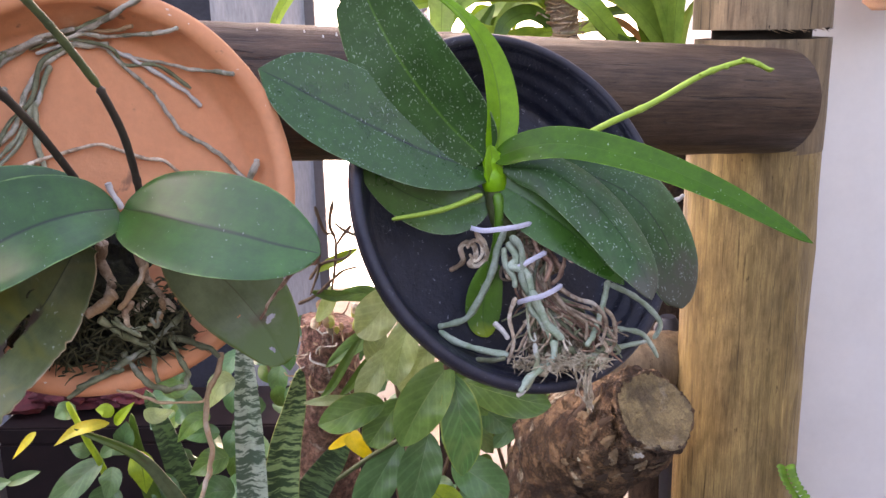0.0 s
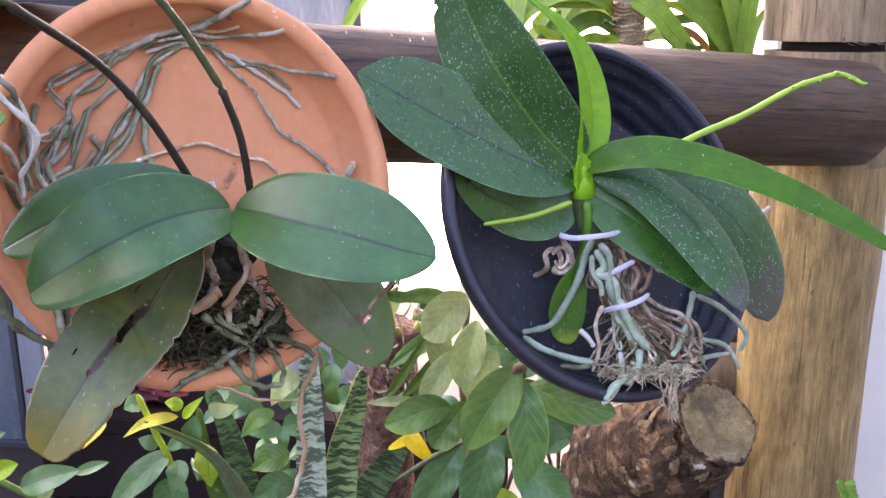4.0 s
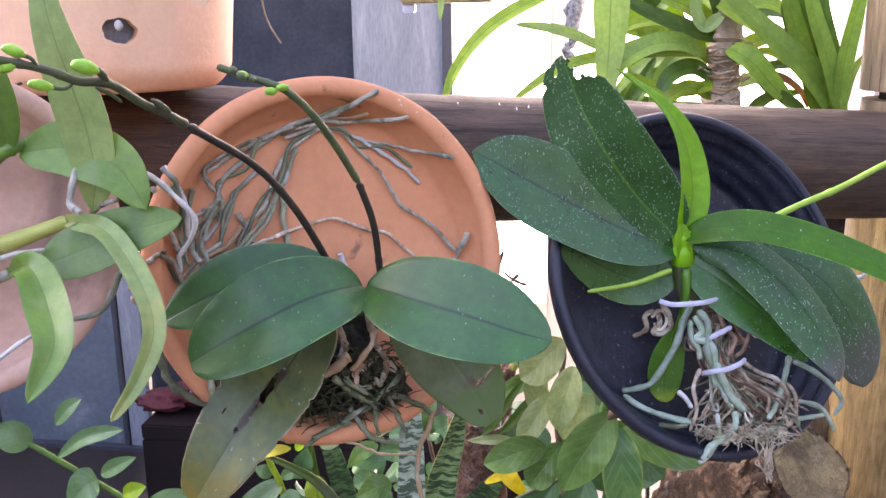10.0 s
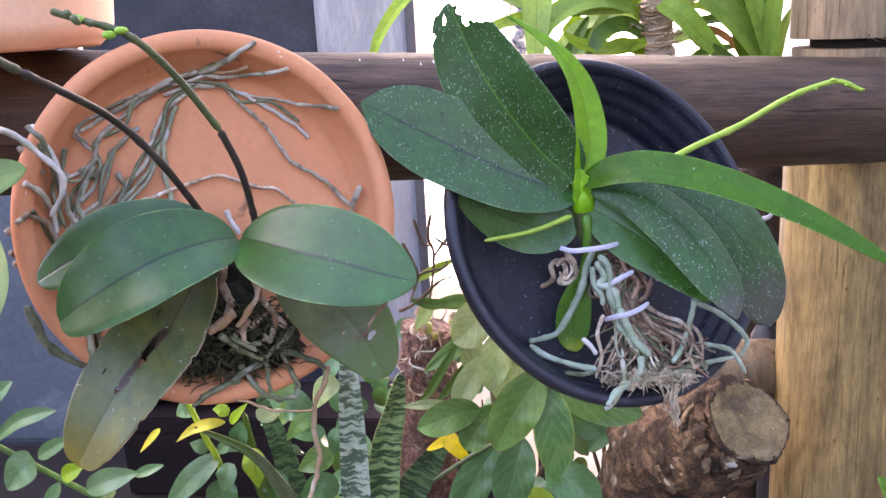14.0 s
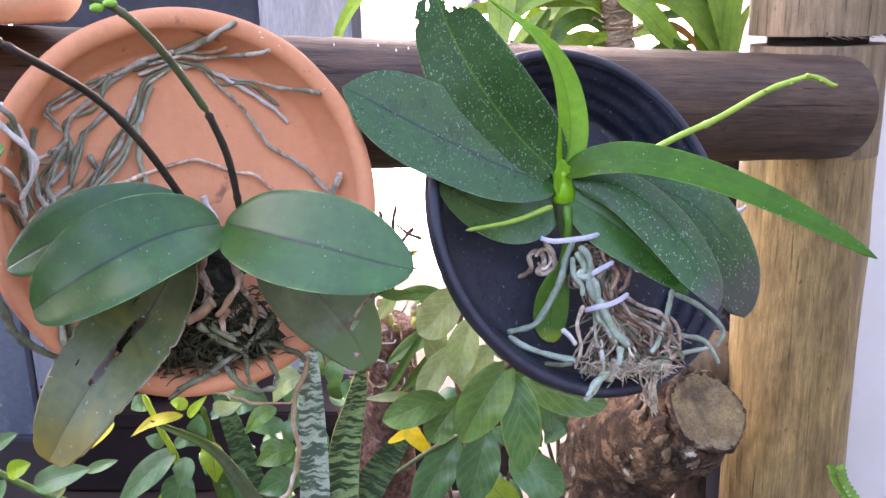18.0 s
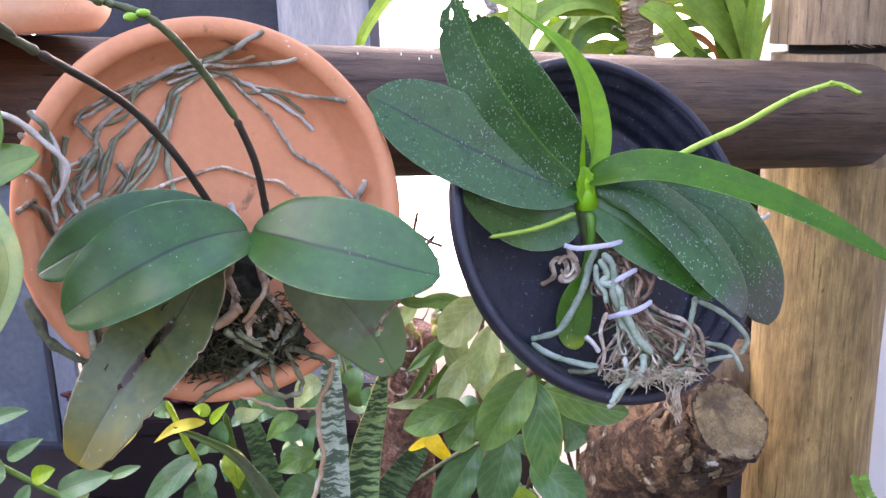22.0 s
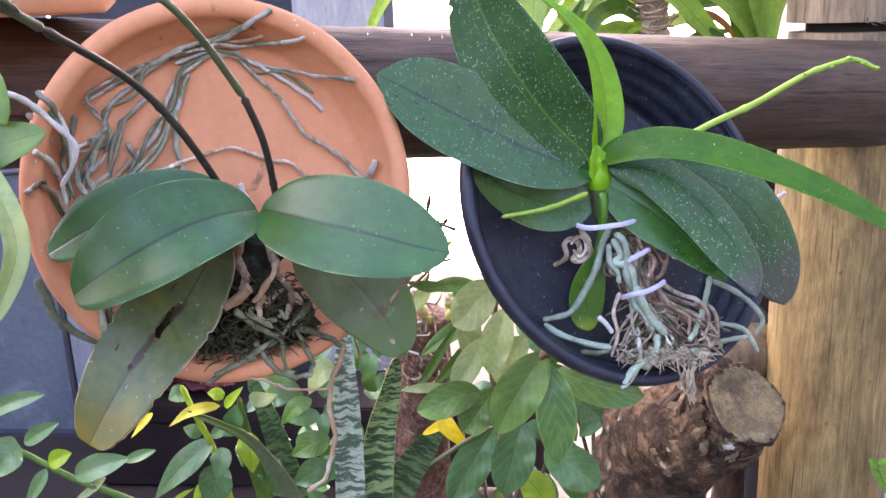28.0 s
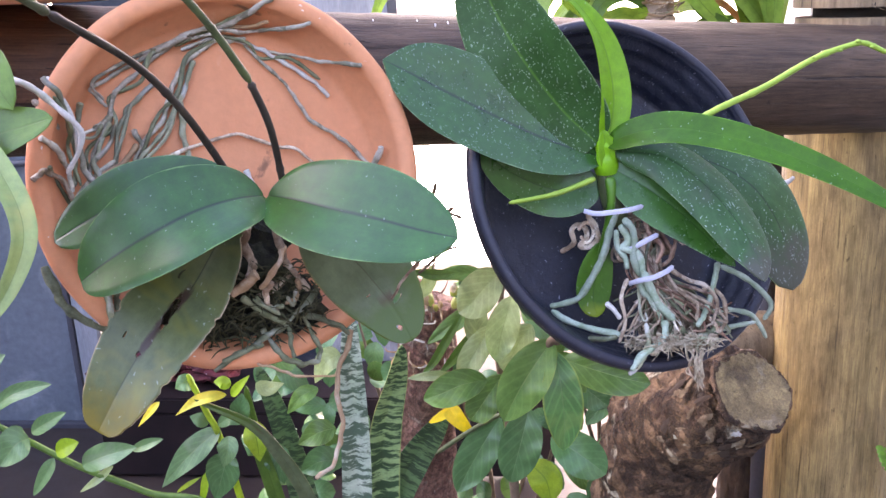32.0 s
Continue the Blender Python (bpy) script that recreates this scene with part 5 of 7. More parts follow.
def strand(a, b, c, d, rng, curl):
    """A limp root by way of four places, swaying gently and curling at its end."""
    out = []
    for q in range(9):
        f = q / 8
        p = a.lerp(b, min(1, f * 3)) if f < 1 / 3 else b.lerp(c, (f - 1 / 3) * 3) if f < 2 / 3 else c.lerp(d, (f - 2 / 3) * 3)
        out.append(p + Vector((math.sin(f * 9 + curl * 5), 0.6 * math.cos(f * 7 + curl * 3), 0.5 * math.sin(f * 11 + curl))) * 0.0022 * (0.4 + f) * rng.uniform(0.4, 1.2))
    return out


for k in range(105):
    f = rng.uniform(-1, 1)
    a = crown + Vector((rng.uniform(-0.013, 0.022), rng.uniform(-0.004, 0.010), rng.uniform(-0.022, 0.012)))
    waist = Vector((0.0790, 0.6730, 1.3000)) + Vector((rng.uniform(-0.013, 0.014), rng.uniform(-0.010, 0.006), rng.uniform(-0.006, 0.006)))
    b = foot + Vector((f * 0.030 + rng.uniform(-0.008, 0.008), rng.uniform(-0.016, 0.008), rng.uniform(-0.008, 0.024)))
    c = b + Vector((f * 0.010 + rng.uniform(-0.012, 0.012), rng.uniform(-0.008, 0.006), rng.uniform(-0.022, -0.002)))
    m = rng.choice(("root_dry", "root_dry", "root_dry", "root_dry", "root_green", "root_moss")) if k % 4 else "root_red"
    pts = strand(a, waist, b, c, rng, rng.uniform(0, 6)) if k % 3 else strand(waist, b, c, c + Vector((rng.uniform(-0.012, 0.012), 0, rng.uniform(-0.002, 0.012))), rng, rng.uniform(0, 6))
    root("root", pts, rng.uniform(0.0008, 0.0019), M[m], phal, 0.0007, 0.4, 6)
for k in range(16):
    a = crown + Vector((rng.uniform(-0.010, 0.016), rng.uniform(-0.006, 0.002), rng.uniform(-0.022, 0.004)))
    ring = [a + 0.010 * Vector((math.cos(q), -0.3 * math.sin(2 * q), 0.8 * math.sin(q))) * rng.uniform(0.8, 1.3) for q in (0, 1.2, 2.5, 3.8, 5.0)]
    root("root", ring, 0.0016, M["root_dry"], phal, 0.0010, 0.3, 6)
bm = bmesh.new()
for at, r in (((0.1010, 0.6720, 1.2550), 0.020), ((0.1190, 0.6680, 1.2470), 0.012), ((0.0790, 0.6900, 1.3180), 0.016)):
    ball(bm, at, r, (1.3, 0.5, 0.7), 14, 0.7)
part("root_clump", bm, M["root_dry"], phal, "crumbling brown fibre among the roots")
for pts, r, m in (([(0.0750, 0.6480, 1.2690), (0.0760, 0.6400, 1.2550), (0.0700, 0.6340, 1.2430), (0.0660, 0.6320, 1.2370)], 0.0024, "root_green"), ([(0.0660, 0.6320, 1.2380), (0.0640, 0.6310, 1.2360), (0.0600, 0.6300, 1.2340)], 0.0020, "root_white")):
    root("root", pts, r, M[m], phal, r * 0.9, 0.3)
rng = random.Random(5)
for k in range(14):
    a = Vector((0.1090, 0.6380, 1.2500)) + Vector((rng.uniform(-0.010, 0.010), rng.uniform(-0.004, 0.004), rng.uniform(-0.002, 0.006)))
    b = Vector((0.1120, 0.6360, 1.2320)) + Vector((rng.uniform(-0.006, 0.006), rng.uniform(-0.004, 0.004), rng.uniform(-0.004, 0.004)))
    c = Vector((0.1160, 0.6340, 1.2190)) + Vector((rng.uniform(-0.003, 0.003), 0, rng.uniform(-0.003, 0.008)))
    root("root", crinkled([a, b, c], rng, 0.001), rng.uniform(0.0006, 0.0011), M[rng.choice(("crumb", "crumb", "root_dry"))], phal, 0.0005, 0.5, 5)
bm = bmesh.new()
for k in range(230):
    f = rng.random()
    at = Vector((0.0590, 0.6460, 1.2530)).lerp(Vector((0.1280, 0.6360, 1.2570)), f) + Vector((0, rng.uniform(-0.006, 0.006), rng.uniform(-0.006, 0.008) * (1 - abs(f - 0.5))))
    ball(bm, at, rng.uniform(0.0004, 0.0012), (1.7, 1, rng.uniform(0.4, 1)), 6, 1.2)
for k in range(150):
    f = rng.random()
    at = Vector((0.0590, 0.6460, 1.2530)).lerp(Vector((0.1280, 0.6360, 1.2570)), f) + Vector((0, rng.uniform(-0.006, 0.004), rng.uniform(-0.008, 0.010) * (1 - abs(f - 0.5))))
    d = Vector((rng.uniform(-1, 1), rng.uniform(-0.5, 0.3), rng.uniform(-0.9, 0.6))).normalized() * rng.uniform(0.004, 0.012)
    tube(bm, [at, at + d * 0.5 + Vector((0, -0.001, 0.001)), at + d], rng.uniform(0.0003, 0.0008), 0.0003, 5, 4)
tagged(part("peat", bm, M["crumb"], phal, "pale crumbling peat and lichen below the roots"), kind="stuff")
for pts in ([(0.0280, 0.6680, 1.3560), (0.0370, 0.6620, 1.3550), (0.0490, 0.6610, 1.3560), (0.0630, 0.6640, 1.3570), (0.0750, 0.6720, 1.3580)], [(0.0610, 0.6620, 1.3240), (0.0720, 0.6600, 1.3310), (0.0860, 0.6680, 1.3360)], [(0.0620, 0.6570, 1.2990), (0.0710, 0.6500, 1.3040), (0.0800, 0.6500, 1.3060), (0.0900, 0.6520, 1.3100), (0.0970, 0.6600, 1.3120)]):
    bm = leaf_bm(pts, 0.0040, face=(0, -1, 0.2), shape=(1.0, 0.05, 1.0), fold=0.0, thick=0.0016, nl=20, nw=3)
    part("cable_tie", bm, M["tie"], phal, "white plastic tie round the roots")
leaf(phal, [(0.0490, 0.6850, 1.3820), (0.0460, 0.6820, 1.4010), (0.0440, 0.6820, 1.4170)], 0.013, M["phal_bright"], "pale green heart of the plant", face=(0.1, -1, 0.1), shape=(0.8, 0.4, 0.6), fold=0.4)
part("sheath", tube(bmesh.new(), [(0.0480, 0.6900, 1.4120), (0.0470, 0.6890, 1.4020), (0.0470, 0.6890, 1.3910), (0.0480, 0.6900, 1.3800)], 0.0078, 0.0098, 14, 16, 0.25), M["phal_bright"], phal, "lime-green sheath where the leaves meet")
part("stem", tube(bmesh.new(), [(0.0470, 0.6900, 1.4020), (0.0480, 0.6900, 1.3810), (0.0510, 0.6880, 1.3620), (0.0600, 0.6880, 1.3380)], 0.0085, 0.009, 12, 14, 0.15), M["spike_olive"], phal)
for k, a in enumerate(spline([(0.2110, 0.7210, 1.4620), (0.2390, 0.7290, 1.4710), (0.2540, 0.7320, 1.4720), (0.2700, 0.7320, 1.4640)], 4)):
    part("bud", ball(bmesh.new(), a + Vector((0, -0.001, 0.0014 * (-1) ** k)), 0.0011 + 0.0003 * (k % 3), (1.5, 0.9, 0.9), 10, 0.3), M["spike_green"], fresh_spike)
# wires that carry the saucers
for holder, a, b in ((clay, (-0.235, 0.648, 1.50), (-0.20, 0.742, 1.505)), (black, (0.03, 0.79, 1.46), (0.045, 0.85, 1.482))):
    part("wire", tube(bmesh.new(), [a, (Vector(a) + Vector(b)) / 2 + Vector((0, 0, 0.004)), b], 0.0011, 0.0011, 6, 8), M["spike_dark"], holder, "thin dark hanging wire")


# ---- house behind ----
M["frame"] = surface("dark_aluminium", (0.035, 0.037, 0.05), (0.05, 0.052, 0.065), 10, 0.4, 0.5, bumps=0.05)
M["panel"] = surface("grey_frosted_panel", (0.165, 0.185, 0.22), (0.225, 0.245, 0.285), 2.5, 0.35, 0.5, (0.29, 0.31, 0.35), 3, (0.55, 0.75), 0.05, 20, stretch=(3, 1, 0.6))
# Its paler patches are cloudy reflections painted into the pane colour.
M["panel_reflections"] = surface("slate_frosted_panel_reflections", (0.080, 0.105, 0.13), (0.115, 0.140, 0.17), 2.0, 0.3, 0.45, (0.22, 0.25, 0.28), 1.6, (0.58, 0.72), 0.05, 20)
M["smoked"] = surface("smoked_glass", (0.022, 0.027, 0.040), (0.036, 0.043, 0.060), 3, 0.12, 0.2, bumps=0.03, bscale=6, spec=0.35)
M["maroon"] = surface("maroon_floor_tile", (0.016, 0.010, 0.009), (0.026, 0.016, 0.013), 6, 0.45, 0.6, bumps=0.1)
M["red"] = surface("red_cloth", (0.095, 0.008, 0.014), (0.045, 0.005, 0.009), 18, 0.8, 0.9, (0.32, 0.27, 0.34), 12, (0.66, 0.72), 0.6, 60)
M["beige"] = surface("beige_pillar", (0.74, 0.62, 0.50), (0.68, 0.56, 0.44), 8, 0.7, 0.8, bumps=0.1)
# Glowing sheet stands in for the sunlit distance and backlights the leaves.
m, nt, b = nodes_of("glowing_distance")
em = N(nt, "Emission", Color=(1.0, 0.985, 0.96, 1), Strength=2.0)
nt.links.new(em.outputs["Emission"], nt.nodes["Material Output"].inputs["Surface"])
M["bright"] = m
XA, XB, XC, XD = -1.5990, -0.7580, -0.4530, -0.4210
door = thing("door_1", (XB, 2.94, 0.0), "grey aluminium sliding door with frosted and smoked panes", "door", kind="structure")
for name, x0, x1, y, mat_, label in (("pane", XA - 0.62, XA - 0.08, 2.93, "panel_reflections", "frosted grey pane"), ("stile", XA - 0.08, XA, 2.92, "panel", "light grey door stile"), ("pane", XA, XB, 2.97, "smoked", "dark smoked glass pane"), ("pane", XB, XC, 2.95, "panel", "frosted grey pane"), ("stile", XC, XD, 2.93, "frame", "dark door stile"), ("pane", XA - 1.4, XA - 0.64, 2.93, "panel_reflections", "frosted grey pane"), ("stile", XA - 0.105, XA - 0.085, 2.915, "frame", "dark seal between the panes"), ("stile", XA - 0.64, XA - 0.62, 2.92, "frame", "dark door stile")):
    part(name, box(bmesh.new(), (x0, y, 0.03), (x1, y + 0.03, 2.4), 0.002), M[mat_], door, label, smooth=False)
part("handle", tube(bmesh.new(), [(XA - 0.30, 2.90, 1.02), (XA - 0.2, 2.885, 1.03), (XA - 0.05, 2.90, 1.035)], 0.012, 0.012, 8), M["frame"], door, "dark bar across the pane")
part("threshold", box(bmesh.new(), (XA - 1.4, 2.90, 0.0), (XD, 3.0, 0.03), 0.002), M["frame"], door)
setting("wall_north", box(bmesh.new(), (-8.0, 3.0, 2.4), (XD, 3.2, 3.4)), M["wall"], "white plaster over the sliding door", "wall")
setting("wall_west", box(bmesh.new(), (-8.0, 3.0, 0.0), (XA - 1.4, 3.2, 2.4)), M["wall"], "white plaster beside the sliding door", "wall")
setting("floor", box(bmesh.new(), (-8.0, 1.6, 0.002), (1.2, 2.99, 0.012)), M["maroon"], "maroon tiled veranda floor", "floor")
setting("backdrop", box(bmesh.new(), (-3.0, 5.0, -0.5), (9.0, 5.05, 5.0)), M["bright"], "glowing white sheet standing for the sunlit distance behind the plants", "backdrop")
px = -0.0710
setting("pillar", box(bmesh.new(), (px - 0.022, 2.5, 0.0), (px + 0.022, 2.56, 3.0), 0.006), M["beige"], "slim beige post of the veranda", "pillar")
M["bench"] = surface("dark_bench_wood", (0.008, 0.005, 0.006), (0.014, 0.008, 0.009), 8, 0.45, 0.55, bumps=0.1, spec=0.25)
# The bench is assumed, added as the dark area below the panes.
bench = thing("assumed_bench", ((XA + XD) / 2 + 0.1, 2.7, 0.0), "assumed dark maroon wooden bench, added as the dark base by the door", "bench")
part("seat", box(bmesh.new(), (XA + 0.16, 2.55, 0.245), (XD + 0.48, 2.86, 0.300), 0.006), M["bench"], bench, smooth=False)
part("front", box(bmesh.new(), (XA + 0.16, 2.55, 0.02), (XD + 0.48, 2.58, 0.243), 0.004), M["bench"], bench, smooth=False)
for x in (XA + 0.16, XD + 0.44):
    part("side", box(bmesh.new(), (x, 2.582, 0.013), (x + 0.03, 2.86, 0.243), 0.004), M["bench"], bench, smooth=False)
bm = bmesh.new()
for k in range(5):
    ball(bm, (-1.24 + (k - 2) * 0.085, 2.68 + 0.03 * (k % 2), 0.335 + 0.018 * (k % 3)), 0.075, (1.2, 0.8, 0.5), 28, 0.5)
tagged(part("cloth", bm, M["red"]), "crumpled dark red patterned cloth lying on the low bench", "cloth")

# ---- clay pot on the rail ----
M["pot_in"] = surface("grey_pot_lining", (0.30, 0.30, 0.34), (0.16, 0.16, 0.19), 30, 0.7, 0.8, bumps=0.4)


def pot(name, at, r0, r1, height, label, hole=None, seg=72, rows=30, wall=0.009):
    t = thing(name, at, label, "pot")
    bm = bmesh.new()
    grid = []

    def turn_of(k):
        """Finer steps round the hole."""
        a = (k / seg - 0.5) * 2
        return math.pi * (0.25 * a + 0.75 * a**3) + (hole[0] if hole else 0)

    def level_of(i):
        if not hole:
            return i / rows
        h, a = hole[1] / height, i / rows * 2 - 1
        return h + (1 - h) * (0.12 * a + 0.88 * a**3) if a > 0 else h + h * (0.3 * a + 0.7 * a**3)

    for i in range(rows + 1):
        f = level_of(i)
        r = r0 + (r1 - r0) * f
        if f < 0.1:
            r -= (0.1 - f) ** 2 * 1.2
        if f > 0.86:
            r += 0.006
        layer = []
        for k in range(seg):
            a = turn_of(k)
            layer.append(tuple(bm.verts.new((at[0] + q * math.sin(a), at[1] - q * math.cos(a), at[2] + height * f)) for q in (r, r - wall)))
        grid.append(layer)

    def off_hole(a, z):
        """How far out from the hole's middle, and where its ragged edge lies that way."""
        du, dv = (a - hole[0]) * r0 / hole[2], (z - hole[1]) / hole[3]
        w = math.atan2(dv, du)
        return du, dv, 1 + 0.05 * math.cos(2 * w + 1) + 0.035 * math.cos(5 * w) + 0.03 * math.sin(9 * w)

    def ok(i, k):
        if not hole or not 0 <= i < rows:
            return 0 <= i < rows
        du, dv, edge = off_hole(turn_of(k + 0.5), level_of(i + 0.5) * height)
        return math.hypot(du, dv) > edge

    if hole:
        for i in range(1, rows):
            for k in range(seg):
                if len({ok(i, k), ok(i - 1, k), ok(i, k - 1), ok(i - 1, k - 1)}) == 2:
                    du, dv, edge = off_hole(turn_of(k), level_of(i) * height)
                    g = edge / max(math.hypot(du, dv), 0.01)
                    a, z = hole[0] + du * g * hole[2] / r0, hole[1] + dv * g * hole[3]
                    r = r0 + (r1 - r0) * z / height
                    for v, q in zip(grid[i][k], (r, r - wall)):
                        v.co = (at[0] + q * math.sin(a), at[1] - q * math.cos(a), at[2] + z)

    for i in range(rows):
        for k in range(seg):
            if not ok(i, k):
                continue
            n = (k + 1) % seg
            a, b, c, d = grid[i][k], grid[i][n], grid[i + 1][n], grid[i + 1][k]
            bm.faces.new((a[0], b[0], c[0], d[0]))
            bm.faces.new((a[1], d[1], c[1], b[1]))
            for good, p, q in ((ok(i - 1, k), a, b), (ok(i + 1, k), c, d), (ok(i, (k - 1) % seg), d, a), (ok(i, n), b, c)):
                if not good:
                    bm.faces.new((p[0], p[1], q[1], q[0]))
    bm.faces.new([grid[0][k][0] for k in range(seg)][::-1])
    bmesh.ops.delete(bm, geom=[v for v in bm.verts if not v.link_faces], context="VERTS")
    part("body", bm, M["terracotta_old"], t)
    return t


pot_at = (-0.4028, 0.617, 1.5310)
hole_at = Vector((-0.3445, 0.5356, 1.5730))
clay_pot = pot("orchid_pot", pot_at, 0.0963, 0.113, 0.185, "pale terracotta orchid pot with a broken hole, standing on the rail", hole=(math.asin((hole_at.x - pot_at[0]) / 0.0982), hole_at.z - pot_at[2], 0.0104, 0.0085), seg=150, rows=80)
bm = lathe([(0.001, 0.006), (0.079, 0.006), (0.087, 0.03), (0.098, 0.171), (0.001, 0.171)], 40, 0.03)
part("root_ball", placed(bm, Matrix.Translation(pot_at)), M["pot_in"], clay_pot, "grey potting mix")
part("pebble", ball(bmesh.new(), (-0.3436, 0.5356, 1.5765), 0.0030, (1, 0.8, 1.1), 10, 0.2), M["root_white"], clay_pot, "pale pebble in the hole")
part("scar", ball(bmesh.new(), (-0.2972, 0.5616, 1.5924), 0.005, (1.3, 0.12, 0.9), 14, 0.7), M["terracotta_old"], clay_pot, "rough clay scar")
root("root", [(-0.2695, 0.6080, 1.6080), (-0.2685, 0.6080, 1.5887), (-0.2640, 0.6080, 1.5748), (-0.2565, 0.6080, 1.5628)], 0.0009, M["root_tan"], clay_pot, 0.0006)

wall_pot = pot("wall_pot", (0.6260, 1.27, 1.5080), 0.045, 0.06, 0.11, "small terracotta pot hung on the white wall", seg=40, rows=10)
part("hook", tube(bmesh.new(), [(0.6260, 1.31, 1.60), (0.6260, 1.37, 1.61)], 0.003, 0.003, 6, 6), M["frame"], wall_pot)

# ---- old saucer with the cane orchid ----
M["terracotta_faded"] = surface("faded_terracotta", (0.52, 0.295, 0.215), (0.60, 0.365, 0.275), 9, 0.6, 0.78, (0.29, 0.165, 0.13), 5, (0.54, 0.76), 0.35, 260, speckle=0.09)
old = saucer("old_saucer", 0.0965, 0.026, (-0.3985, 0.4120, 1.4615), (0.5, -0.84, 0.2), M["terracotta_faded"], "faded terracotta saucer hung upright on the rail", 0.013, wall=0.83)
part("wire", tube(bmesh.new(), [Vector((-0.4000, 0.4720, 1.5350)), Vector((-0.4150, 0.5500, 1.5400)), Vector((-0.4300, 0.6450, 1.5250))], 0.0011, 0.0011, 6, 6), M["spike_dark"], old)
M["cane_leaf"] = leaf_mat("cane_orchid_leaf", (0.135, 0.25, 0.036), (0.075, 0.165, 0.022), 0.38, (0.10, 0.17, 0.03), 0.03, blotch=(0.20, 0.24, 0.10), glow=0.15)
M["cane_leaf_grey"] = leaf_mat("dull_cane_orchid_leaf", (0.28, 0.37, 0.12), (0.20, 0.29, 0.085), 0.42, (0.15, 0.2, 0.05), 0.02, blotch=(0.38, 0.36, 0.10), glow=0.12)
M["cane"] = surface("yellow_cane", (0.42, 0.42, 0.10), (0.30, 0.34, 0.08), 30, 0.45, 0.6, (0.5, 0.47, 0.22), 14, (0.5, 0.7), 0.2, stretch=(0.4, 3, 3))
cane = thing("cane_orchid", (-0.4010, 0.4300, 1.4400), "cane orchid with yellow-green leaves on the faded saucer", "orchid", "orchids mounted on the saucers")
leaf(cane, [(-0.3190, 0.4360, 1.4720), (-0.3130, 0.4320, 1.4930), (-0.3140, 0.4300, 1.5190), (-0.3180, 0.4250, 1.5470), (-0.3230, 0.4200, 1.5780), (-0.3270, 0.4200, 1.6140)], 0.0285, M["cane_leaf_grey"], "long upright grey-green leaf", face=(0.15, -1, 0.1), shape=(0.85, 0.72, 0.04, 0.6), fold=0.16, nl=40)
leaf(cane, [(-0.3584, 0.4334, 1.5059), (-0.3271, 0.4334, 1.5086), (-0.2986, 0.4306, 1.4985), (-0.2820, 0.4270, 1.4755)], 0.033, M["cane_leaf"], face=(0.1, -0.95, 0.3), shape=(0.85, 0.55, 0.15), fold=0.15)
leaf(cane, [(-0.3630, 0.4300, 1.5060), (-0.3600, 0.4250, 1.5250), (-0.3610, 0.4200, 1.5460), (-0.3660, 0.4170, 1.5640), (-0.3720, 0.4150, 1.5820)], 0.021, M["cane_leaf"], face=(0.2, -0.9, 0.2), shape=(0.8, 0.7, 0.1, 0.6), fold=0.2)
leaf(cane, [(-0.3443, 0.4178, 1.4429), (-0.3209, 0.4225, 1.4513), (-0.2947, 0.4272, 1.4616), (-0.2629, 0.4300, 1.4700)], 0.0335, M["cane_leaf"], face=(0.05, -0.85, 0.5), shape=(0.85, 0.5, 0.15), fold=0.2, nl=34)
leaf(cane, [(-0.3340, 0.4320, 1.4670), (-0.3040, 0.4200, 1.4640), (-0.2790, 0.4050, 1.4400), (-0.2670, 0.3920, 1.4170), (-0.2720, 0.3800, 1.3940), (-0.2820, 0.3650, 1.3750)], 0.0135, M["cane_leaf_grey"], "narrow hanging leaf seen on edge", face=(0.6, -0.8, 0.2), shape=(0.7, 0.4, 0.5), fold=0.5, nl=44)
leaf(cane, [(-0.3590, 0.4100, 1.4410), (-0.3360, 0.3950, 1.4490), (-0.3190, 0.3800, 1.4350), (-0.3050, 0.3600, 1.4170), (-0.3100, 0.3400, 1.3950)], 0.022, M["cane_leaf"], "folded hanging leaf", face=(0.5, -0.85, 0.2), shape=(1.15, 0.6, 0.3), fold=0.5, twist=(-20, 20), nl=36)
part("cane_stem", tube(bmesh.new(), [(-0.4060, 0.4250, 1.4430), (-0.3790, 0.4280, 1.4510), (-0.3550, 0.4300, 1.4590), (-0.3330, 0.4320, 1.4670)], 0.0062, 0.0038, 12, 30, 0.06, knots=(0.45, 0.95)), M["cane"], cane, "ribbed yellow cane")
part("cane_stem", tube(bmesh.new(), [(-0.4060, 0.4200, 1.4230), (-0.3810, 0.4150, 1.4320), (-0.3580, 0.4100, 1.4410)], 0.0036, 0.003, 10, 20, 0.1, knots=(0.6,)), M["root"], cane, "grey sheathed cane")
part("cane_stem", tube(bmesh.new(), [(-0.4030, 0.4400, 1.4860), (-0.3790, 0.4320, 1.4990), (-0.3630, 0.4300, 1.5080), (-0.3530, 0.4400, 1.5120)], 0.0055, 0.003, 10, 20, 0.1, knots=(0.3, 0.7)), M["cane_leaf"], cane, "green cane end")
